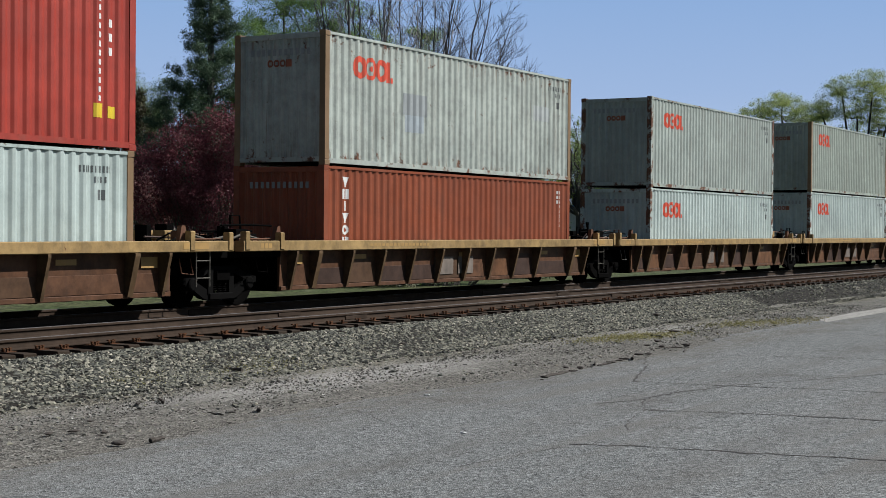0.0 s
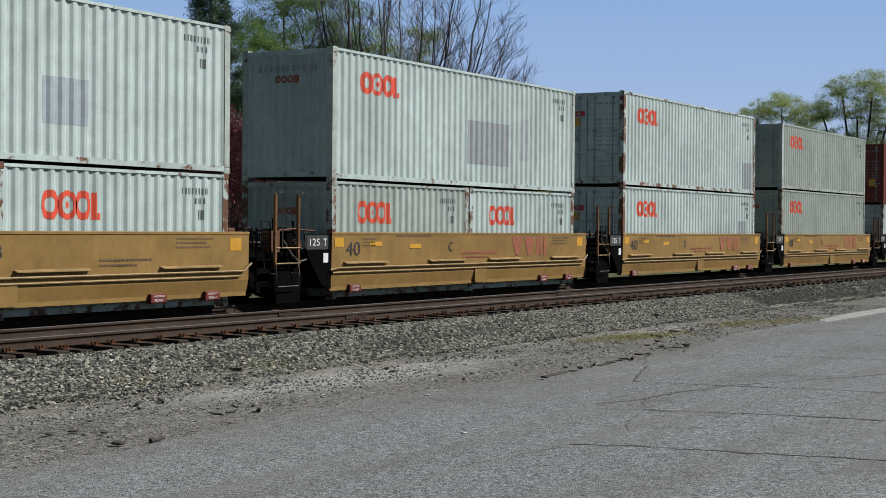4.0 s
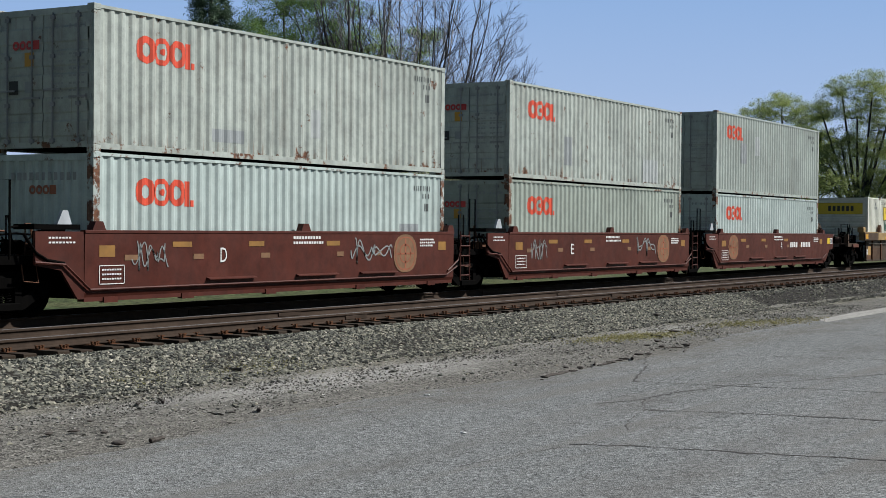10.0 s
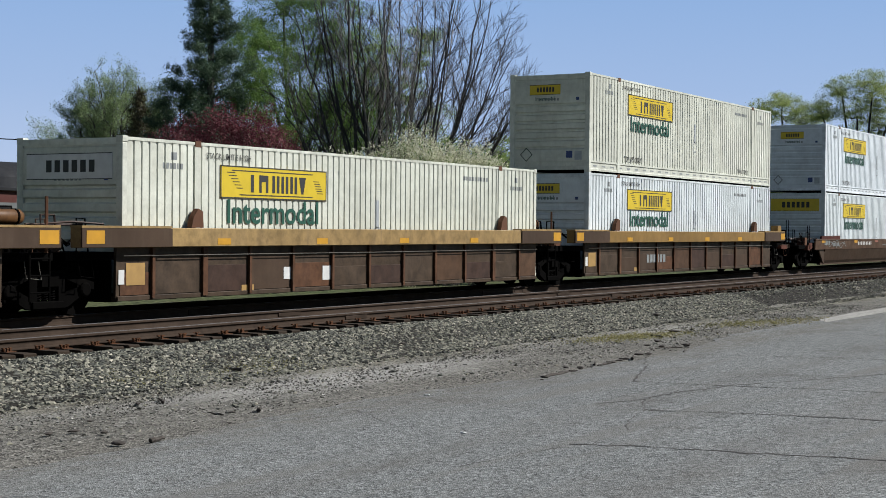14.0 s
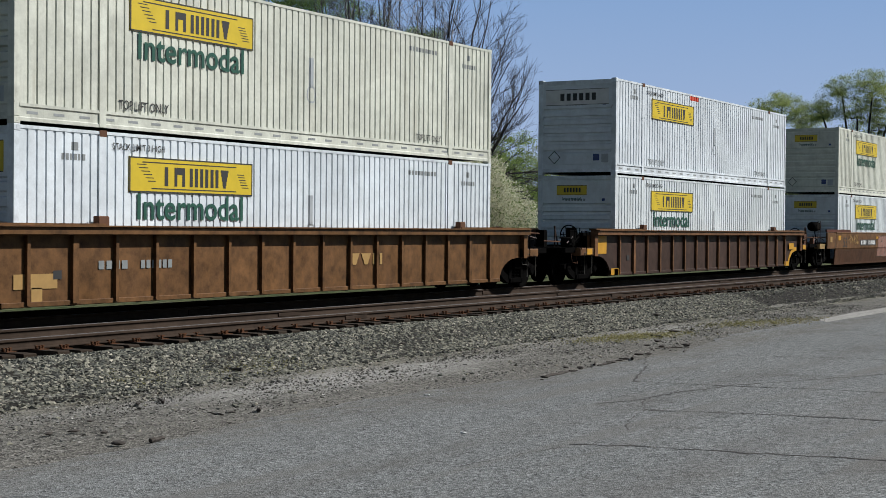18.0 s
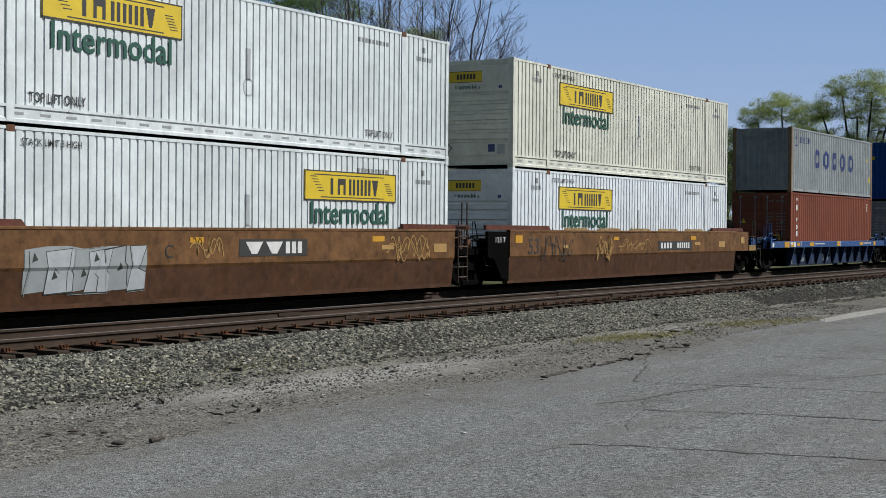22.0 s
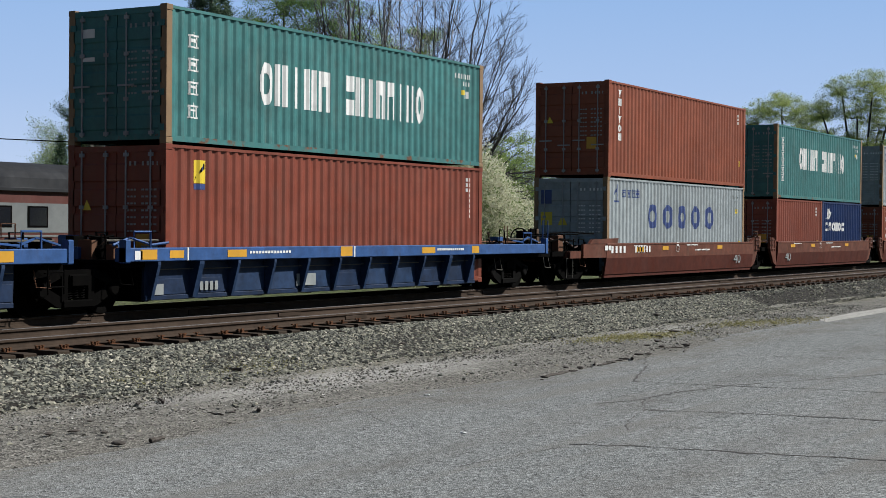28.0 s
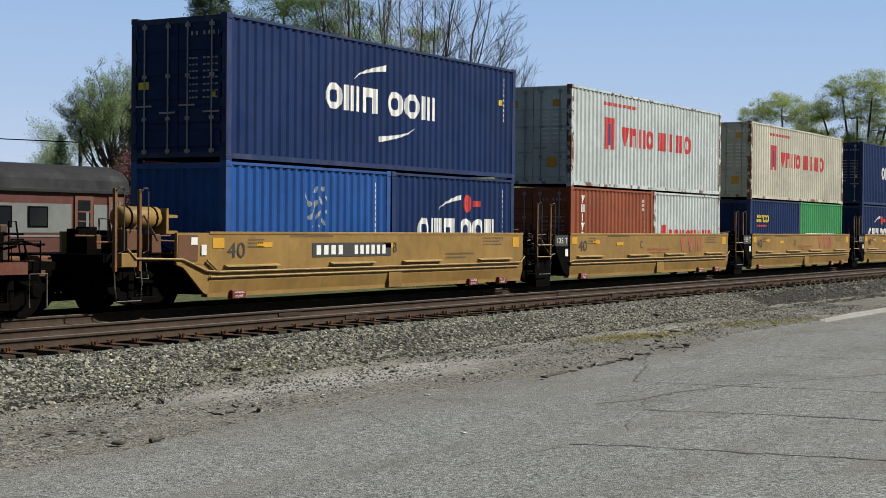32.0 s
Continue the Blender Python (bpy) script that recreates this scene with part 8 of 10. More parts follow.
on_side(c, "c40", "crest_mark", [R_(0.85, 1.2, HC - 0.84, HC - 0.73), swoosh(0.88, 1.18, HC - 0.7, HC - 0.32)], MBLUE)


# the faded red-brown three-unit car
def nokl_car(u0, u1, trucks, letter, number_at, seed, ends, top=(0.0, 0.0)):
    unit, L = smooth_car(u0, u1, "faded red-brown smooth well car with sloping lower sides", BRN_N, BRN_B, [(1.46, 0.93), (1.47, 1.36)], [(1.35, 0.40), (1.39, 0.45), (1.46, 0.93)], ends=top)
    y = 1.472
    put_text("40", 0.95 if seed != 1 else L - 2.05, -1.456, 0.62, 0.33, MFADE, unit, 0.7)
    on_car(unit, "amber_patch", [R_(1.6, 2.15, 1.14, 1.26) if seed != 1 else R_(2.2, 2.8, 1.1, 1.24), R_(4.3, 4.8, 1.14, 1.26), R_(9.3, 9.8, 1.14, 1.26)], MAMB, y)
    if number_at is not None:
        on_car(unit, "number_marking", word_bars(number_at, number_at + 1.2, 1.08, 1.28, 4, 0.5) + word_bars(number_at + 1.8, number_at + 3.1, 1.08, 1.28, 6, 0.5), MWHITE, y)
    put_text(letter, 3.4, -1.44, 0.88, 0.18, MFADE, unit)
    on_car(unit, "stencil", word_bars(6.4, 7.4, 1.27, 1.31, 9) + word_bars(7.2, 8.6, 1.1, 1.15, 12) + word_bars(2.0, 3.0, 1.27, 1.3, 8) + [R_(5.5, 5.52, 1.08, 1.28), R_(5.7, 5.72, 1.08, 1.28), R_(5.5, 5.72, 1.27, 1.385), R_(5.5, 5.72, 1.08, 1.095)], MWHITE, y)
    if seed == 1:
        on_car(unit, "white_patch", [R_(-0.15, 0.05, 1.16, 1.3), disc(0.1, 0.35, 1.16, 1.3)], MWHITE, y)
    if seed == 3:
        scrawl(unit, 1.6, 4.4, 0.62, 1.3, y, MFADE, 44, 2, 0.014)
        scrawl(unit, 2.3, 4.2, 0.6, 1.25, y, MTAN, 46, 2, 0.012)
    for x in trucks:
        truck(unit, x - u0, FRAMEG if seed == 2 else None)
    for d, e in ((-1, ends[0]), (1, ends[1])):
        x0 = 0.0 if d < 0 else L
        if e == "end":
            for s in (-1, 1):
                part("end_panel", Geo().box(*sorted((x0, x0 + d * 1.6)), *sorted((s * 1.38, s * 1.455)), 0.95, 1.35), BRN_N, unit)
                part("end_plate", Geo().prism_y([(x0 + d * 1.2, 1.36), (x0 - d * 0.75, 1.36), (x0 - d * 0.85, 1.52), (x0 + d * 1.0, 1.48)], *sorted((s * 1.38, s * 1.47))), BRN_N, unit)
            deck(unit, *sorted((x0, x0 + d * 3.2)), GRIME_SHADE, 1.15, 1.25)
            coupler(unit, x0 + d * 3.2, d)
            hoop(unit, x0 + d * 2.4, -1.35, 0.95, 1.5, 0.35, GRIME_SHADE)
            hoop(unit, x0 + d * 2.5, -1.35, 0.4, 0.95, 0.4, PIPE_G)
            part("step_box", Geo().box(*sorted((x0 + d * 1.7, x0 + d * 2.4)), -1.42, -1.2, 0.95, 1.15), BRN_N, unit)
            brake_stand(unit, x0 + d * 2.7, -0.4, 1.15, BRN_D, False)
            part("pipe", Geo().tube([(x0 + d * 1.6, -1.2, 1.42), (x0 + d * 2.5, -1.15, 1.5), (x0 + d * 3.1, -1.0, 1.4)], 0.025, 5), GRIME_SHADE, unit)
        else:
            deck(unit, *sorted((x0, x0 + d * 1.3)), GRIME_SHADE, 1.15, 1.25)
            for s in (-1, 1):
                part("end_panel", Geo().prism_y([(x0, 1.36), (x0 + d * 0.35, 1.52), (x0 + d * 0.75, 1.52), (x0 + d * 0.75, 1.1), (x0 + d * 0.3, 0.55), (x0, 0.46)], *sorted((s * 1.30, s * 1.40))), BRN_N, unit)
            ladder(unit, *sorted((x0 + d * 0.35, x0 + d * 0.72)), -1.44, 1.0, 1.55, 3, BRN_N, 0.02)
    return unit


nokl_car(533.1, 546.2, (531.5, 547.45), "A", 0.3, 1, ("end", "art"))
nokl_car(549.1, 562.3, (563.6,), "C", None, 2, ("art", "art"))
nokl_car(565.1, 578.2, (580.2,), "B", 8.3, 3, ("art", "end"))
brown_box(533.7, 4.48 + 1.76 - HC, HC, "doors", TRITON_B, "orange-brown shipping container with white marks")
cosco_box(533.65, 4.48 + 1.76 - 2 * HC + 0.0, HC, "doors", "rust-streaked blue-grey container with a dark blue mark, in the well")
china_box(549.66, 4.18 + 1.76 - HC, HC, "weathered sea-green shipping container with bold white marks", 6)
Z_N = 4.18 + 1.76 - HC - STD


def blue20(u, z, label, marks):
    c = container("c20", STD, "front", u, z, BLUE_N if marks != "plain" else BLUE_M, label)
    if marks == "cronos":
        on_side(c, "c20", "logo", [disc(0.75, 1.25, STD - 0.75, STD - 0.30), swoosh(0.6, 1.4, STD - 0.8, STD - 0.4)] + letter_row(0.5, 3.5, STD - 1.25, STD - 0.88, "cpobos", 0.8), MWHITE, "white figure and company mark")
    elif marks == "seaco":
        on_side(c, "c20", "logo", letter_row(0.75, 2.2, STD - 0.85, STD - 0.58, "ssaco", 0.8), MYEL, "yellow company mark")
        on_side(c, "c20", "logo_line", [R_(0.8, 1.9, STD - 1.02, STD - 0.95), ring(1.9, 2.3, STD - 1.75, STD - 1.3, 0.2)], MRED)
    elif marks == "cma":
        on_side(c, "c20", "logo", letter_row(1.2, 3.0, STD - 1.62, STD - 1.05, "cma", 0.86) + letter_row(3.25, 5.1, STD - 1.62, STD - 1.05, "ccm", 0.86) + [swoosh(2.2, 3.3, STD - 0.85, STD - 0.45)], MWHITE, "white company mark")
        on_side(c, "c20", "placard", [ring(3.4, 3.75, STD - 0.9, STD - 0.45, 0.2), R_(3.9, 4.25, STD - 0.75, STD - 0.6)], MRED)
    else:
        on_side(c, "c20", "logo", [(2.7, 3.5, STD - 1.3, STD - 0.4, lambda p, q: math.sin(p * 21 + 3 * math.sin(q * 9)) + math.sin(q * 17 + 4 * math.sin(p * 7)) + 0.9 * math.sin(p * 5 - q * 23) > 0.75 + 2.2 * ((p - 0.5) ** 2 + (q - 0.5) ** 2))], COSCO_G, "pale peeling remains of a mark")
    on_side(c, "c20", "number_marking", [R_(L20 - 0.62, L20 - 0.56, STD - 0.28 - 0.13 * i - 0.09, STD - 0.28 - 0.13 * i) for i in range(9)], MWHITE)
    return c


brown_box(549.66, Z_N, STD, "doors", BRICK, "red-brown twenty-foot container in the well", "c20", stacked=False)
blue20(549.66 + 6.13, Z_N, "navy blue twenty-foot container with a white mark", "cronos")
cosco_box(565.62, 4.14 + 1.76 - HC, HC, "doors", "light blue-grey shipping container with a dark blue mark")
brown_box(565.62, 4.14 + 1.76 - HC - STD, STD, "doors", TRITON_B, "orange-brown twenty-foot container with white marks", "c20", word=5)
blue20(565.62 + 6.13, 4.14 + 1.76 - HC - STD, "navy blue twenty-foot container with a yellow mark", "seaco")

# the second yellow articulated car
yellow_car(585.25, 598.3, "ochre yellow articulated well car unit with black number board", "B", 3.4, first=True, tail=1.45)
yellow_car(601.2, 614.1, "ochre yellow middle unit of an articulated well car", "C", tail=1.3)
yellow_car(616.7, 629.7, "ochre yellow middle unit of an articulated well car", "D", tail=1.3)
yellow_car(632.2, 645.2, "ochre yellow middle unit of an articulated well car", "E", tail=1.3)


def cma_box(u, z, label):
    c = container("c40", HC, "doors", u, z, BLUE_N, label)
    on_side(c, "c40", "logo", letter_row(3.45, 5.6, HC - 1.62, HC - 1.06, "cma", 0.86) + letter_row(5.95, 8.2, HC - 1.62, HC - 1.06, "ccm", 0.86)
            + [swoosh(4.55, 5.9, HC - 0.92, HC - 0.48), swoosh(5.6, 7.1, HC - 2.25, HC - 1.85, True)], MWHITE, "white company mark with two arcs")
    on_side(c, "c40", "number_marking", [R_(L40 - 0.62, L40 - 0.56, HC - 0.28 - 0.13 * i - 0.09, HC - 0.28 - 0.13 * i) for i in range(9)], MWHITE)
    on_side(c, "c40", "warning_label", [R_(L40 - 0.85, L40 - 0.72, HC - 1.0, HC - 0.85)], MYEL)
    end_bars(c, W40, HC, MFADE, True)
    paint_end(c, "yellow_label", [R_(0.75, 1.02, 1.45, 1.6), R_(-0.95, -0.85, 1.25, 1.35)], MYEL, -0.007)
    return c


def ming_box(u, z, body, label, H=HC):
    c = container("c40", H, "doors", u, z, body, label)
    on_side(c, "c40", "logo", letter_row(3.6, 6.2, H - 1.58, H - 1.0, "yabc", 0.8) + letter_row(6.5, 9.5, H - 1.58, H - 1.0, "mibc", 0.8) + [R_(2.35, 2.62, H - 1.72, H - 0.78), R_(2.82, 3.1, H - 1.72, H - 0.78), R_(2.62, 2.82, H - 0.95, H - 0.78)], MRED, "red company mark")
    on_side(c, "c40", "logo_blue", [R_(2.62, 2.82, H - 1.6, H - 0.96)], MBLUE)
    on_side(c, "c40", "small_mark", word_bars(2.3, 4.8, H - 0.42, H - 0.32, 16), MRED)
    end_bars(c, W40, H, MWHITE, True)
    paint_end(c, "warning_label", [R_(-0.75, -0.45, 0.55, 0.85), R_(-0.85, -0.62, H - 0.62, H - 0.42), R_(0.5, 0.72, H - 0.62, H - 0.42)], MAMB, -0.007)
    return c


cma_box(586.06, 4.20 + 1.76 - HC, "navy blue shipping container with a white mark")
blue20(586.06, 4.20 + 1.76 - HC - STD, "mid blue twenty-foot container with a pale mark", "plain")
blue20(586.06 + 6.13, 4.20 + 1.76 - HC - STD, "navy blue twenty-foot container with a white mark", "cma")
ming_box(601.74, 4.13 + 1.76 - HC, WHITE_Y, "off-white shipping container with a red mark")
brown_box(601.74, 4.13 + 1.76 - HC - STD, STD, "doors", TRITON, "red-brown twenty-foot container with white marks", "c20", word=5)
c = container("c20", STD, "front", 601.74 + 6.13, 4.13 + 1.76 - HC - STD, WHITE_Y, "off-white twenty-foot container with a red mark")
on_side(c, "c20", "logo", letter_row(1.3, 5.4, STD - 1.7, STD - 1.2, "yabcmibc", 0.8) + [R_(0.7, 1.15, STD - 1.75, STD - 1.05)], MRED, "red company mark")
ming_box(617.2, 4.09 + 1.76 - HC, CREAM, "cream shipping container with a red mark")
c = blue20(617.2, 4.09 + 1.76 - HC - STD, "blue twenty-foot container with a yellow mark", "seaco")
c = container("c20", STD, "front", 617.2 + 6.13, 4.09 + 1.76 - HC - STD, GREEN_E, "bright green twenty-foot container with a white mark")
on_side(c, "c20", "logo", letter_row(0.9, 5.0, STD - 1.75, STD - 1.25, "sysppssb", 0.85), MWHITE, "white company mark")
cma_box(632.7, 4.14 + 1.76 - HC, "navy blue shipping container with a white mark")
blue20(632.7, 4.14 + 1.76 - HC - STD, "navy blue twenty-foot container with a white mark", "cma")
blue20(632.7 + 6.13, 4.14 + 1.76 - HC - STD, "navy blue twenty-foot container with a white mark", "cma")
for m in MODELS.values():
    for o in (*m.children_recursive, m):
        bpy.data.objects.remove(o)

# ---- trees and what stands behind the line ----
BARK_D = bark_mat("dark grey bark", (0.075, 0.068, 0.06))
BARK_L = bark_mat("pale grey bark", (0.24, 0.225, 0.205))
BARK_B = bark_mat("dark brown-grey twig bark", (0.044, 0.041, 0.039))
LEAF_Y = leaf_mat("fresh yellow-green leaves", (0.22, 0.28, 0.09), (0.38, 0.44, 0.17), 0.6)
LEAF_G = leaf_mat("spring green leaves", (0.06, 0.13, 0.03), (0.19, 0.29, 0.075), 0.45)
LEAF_V = leaf_mat("bright young leaves", (0.13, 0.21, 0.05), (0.31, 0.40, 0.12), 0.5)
LEAF_P = leaf_mat("pale green leaves", (0.16, 0.23, 0.11), (0.33, 0.40, 0.21), 0.5)
LEAF_Q = leaf_mat("grey-green young leaves", (0.15, 0.22, 0.10), (0.32, 0.41, 0.20), 0.5)
LEAF_M = leaf_mat("maroon leaves", (0.065, 0.02, 0.024), (0.24, 0.075, 0.09), 0.3)
LEAF_C = leaf_mat("dark conifer needles", (0.035, 0.07, 0.042), (0.11, 0.165, 0.10), 0.35)
LEAF_W = leaf_mat("white blossom", (0.46, 0.46, 0.30), (0.74, 0.73, 0.60), 0.4)
LEAF_K = leaf_mat("pink blossom", (0.17, 0.06, 0.06), (0.40, 0.21, 0.20), 0.3)
LEAF_O = leaf_mat("olive wood foliage", (0.12, 0.155, 0.055), (0.27, 0.31, 0.13), 0.5)
LEAF_B = leaf_mat("brown-green needles", (0.045, 0.042, 0.025), (0.12, 0.105, 0.055), 0.15)


def leaf_mesh(name, pts, size, rg, squash=1.0, tall=1.0):
    """Small crooked leaf blades at the given points, as one mesh."""
    n = len(pts)
    a = rg.normal(size=(n, 3))
    a /= np.linalg.norm(a, axis=1)[:, None]
    b = np.cross(a, rg.normal(size=(n, 3)))
    b /= np.linalg.norm(b, axis=1)[:, None] + 1e-9
    c = np.cross(a, b)
    s = (size * rg.uniform(0.55, 1.35, n))[:, None]
    p = np.asarray(pts)
    v = np.stack([p - a * s * tall, p + b * s * 0.6 * squash + c * s * 0.12, p + a * s * tall], 1)
    me = bpy.data.meshes.new(name)
    me.from_pydata(v.reshape(-1, 3).tolist(), [], (np.arange(n)[:, None] * 3 + np.arange(3)).tolist())
    me.update()
    return me


def limbs(g, p, d, length, r, level, rnd, tips, kids=4, spread=0.7, lift=0.15, wobble=0.12, ratio=0.62, thin=0.55):
    """A limb and all that grows from it."""
    pts = [Vector(p)]
    d = Vector(d).normalized()
    n = 4 if level else 3
    for i in range(n):
        d = (d + Vector((rnd.uniform(-1, 1), rnd.uniform(-1, 1), rnd.uniform(-1, 1))) * wobble + Vector((0, 0, lift * 0.25))).normalized()
        pts.append(pts[-1] + d * length / n)
    g.tube(pts, r, 6 if r > 0.1 else (4 if r > 0.03 else 3), r * thin)
    if level == 0:
        tips.extend(pts[1:])
        return
    for k in range(kids):
        t = 0.35 + 0.65 * (k + rnd.uniform(0, 0.8)) / kids
        t = min(t, 1.0)
        i = min(n - 1, int(t * n))
        base = pts[i].lerp(pts[i + 1], t * n - i)
        axis = Vector((rnd.uniform(-1, 1), rnd.uniform(-1, 1), rnd.uniform(-0.6, 1.0))).normalized()
        nd = (d + axis * spread * rnd.uniform(0.7, 1.3)).normalized()
        limbs(g, base, nd, length * ratio * rnd.uniform(0.75, 1.2), max(0.006, r * 0.55 * (1 - 0.25 * t)), level - 1, rnd, tips, kids, spread, lift, wobble, ratio, thin)
    tips.append(pts[-1])


def tree(name, label, x, y, h, seed, bark, leaf, n_leaf, leaf_size, stems=1, level=4, kids=4, spread=0.7, fan=0.0, r=0.2, lift=0.15, first=0.42, cloud=0.35,
         wobble=0.12, ratio=0.62, ground=None, lean=(0, 0), category="tree", squash=1.0):
    rnd = random.Random(seed)
    rg = np.random.default_rng(seed)
    z = lie(y) if ground is None else ground
    root = thing(name, pose(x, y, z - 0.05), label, category)
    g, tips = Geo(), []
    for s in range(stems):
        a = 2 * math.pi * (s + rnd.uniform(0, 0.7)) / max(1, stems)
        tilt = fan * rnd.uniform(0.35, 1.0)
        d = Vector((math.cos(a) * tilt + lean[0], math.sin(a) * tilt + lean[1], 1))
        limbs(g, (math.cos(a) * 0.3 * (stems > 1), math.sin(a) * 0.3 * (stems > 1), 0), d, h * first * rnd.uniform(0.85, 1.1), r * (1 if stems == 1 else rnd.uniform(0.6, 1.0)), level, rnd, tips,
              kids, spread, lift, wobble, ratio)
    top = max(t.z for t in tips)
    k = h / top
    g.v = [(a * 1.0, b * 1.0, c * k) for a, b, c in g.v]
    part("trunk", g, bark, root)
    if n_leaf:
        tp = np.array([(t.x, t.y, t.z * k) for t in tips if t.z * k > h * 0.12])
        pts = tp[rg.integers(0, len(tp), n_leaf)] + rg.normal(size=(n_leaf, 3)) * cloud * np.array([1, 1, 0.75])
        part("crown", leaf_mesh("crown", pts, leaf_size, rg, squash), leaf, root)
    return root


def conifer(name, label, x, y, h, width, seed, leaf, n=16000, gap=0.0, size=0.16, taper=0.85, tuft=0.13, rise=(-0.15, 0.35)):
    rnd = random.Random(seed)
    rg = np.random.default_rng(seed)
    root = thing(name, pose(x, y, lie(y) - 0.05), label, "tree")
    g = Geo().tube([(0, 0, 0), (0.05, 0, h * 0.5), (0, 0, h)], 0.02 * h, 7, 0.02)
    pts = []
    z = h * 0.06
    while z < h * 0.98:
        k = z / h
        reach = width * (1 - k) ** taper * rnd.uniform(0.7, 1.15) + 0.15
        for i in range(6):
            if rnd.random() < gap:
                continue
            a = rnd.uniform(0, 2 * math.pi)
            l = reach * rnd.uniform(0.6, 1.1)
            e = Vector((math.cos(a) * l, math.sin(a) * l, z + l * rnd.uniform(*rise)))
            g.tube([(0, 0, z), (e.x * 0.5, e.y * 0.5, z + (e.z - z) * 0.3), tuple(e)], 0.025, 3, 0.008)
            m = max(3, int(8 * l))
            pts += [Vector((0, 0, z)).lerp(e, rnd.uniform(0.0, 1.0) ** 0.6 * 1.05) for _ in range(m)]
        z += h * 0.018 + 0.06
    pts = np.array([tuple(p) for p in pts])
    p = pts[rg.integers(0, len(pts), n)] + rg.normal(size=(n, 3)) * np.array([tuft, tuft, tuft * 1.2])
    part("trunk", g, BARK_D, root)
    part("crown", leaf_mesh("crown", p, size, rg, 0.6), leaf, root)
    return root


def clump(name, label, x, y, blobs, n, size, leaf, seed, stems=24, category="shrub", leaf2=None):
    """A bush: stems that fan out, and leaves or blossom thick near its surface. blobs: x, y, z, and half widths."""
    rnd, rg = random.Random(seed), np.random.default_rng(seed)
    root = thing(name, pose(x, y, lie(y) - 0.05), label, category)
    g = Geo()
    allp = []
    w = np.array([b[3] * b[4] * b[5] for b in blobs]) ** 0.67
    for b, share in zip(blobs, w / w.sum()):
        c, s = np.array(b[:3]), np.array(b[3:])
        m = int(n * share)
        d = rg.normal(size=(m, 3))
        d /= np.linalg.norm(d, axis=1)[:, None]
        rad = rg.uniform(0.35, 1.0, m) ** 0.45 * (1 + 0.16 * np.sin(d[:, 0] * 7 + seed) * np.sin(d[:, 2] * 9) + 0.12 * np.sin(d[:, 1] * 13))
        allp.append(c + d * rad[:, None] * s)
        for k in range(max(3, int(stems * share))):
            dd = rg.normal(size=3)
            dd /= np.linalg.norm(dd)
            e = c + dd * s * 0.85
            f = (c[0] * 0.6 + rnd.uniform(-0.3, 0.3), c[1] * 0.6, 0)
            g.tube([f, tuple((np.array(f) + e) / 2 + np.array([0, 0, 0.3])), tuple(e)], 0.03, 4, 0.008)
    p = np.concatenate(allp)
    p = p[p[:, 2] > 0.05]
    part("trunk", g, BARK_D, root)
    if leaf2:
        k = rg.uniform(size=len(p)) < 0.17
        part("foliage", leaf_mesh("foliage", p[k], size, rg), leaf2, root)
        p = p[~k]
    part("crown" if not leaf2 else "blossom", leaf_mesh("crown", p, size, rg), leaf, root)
    return root


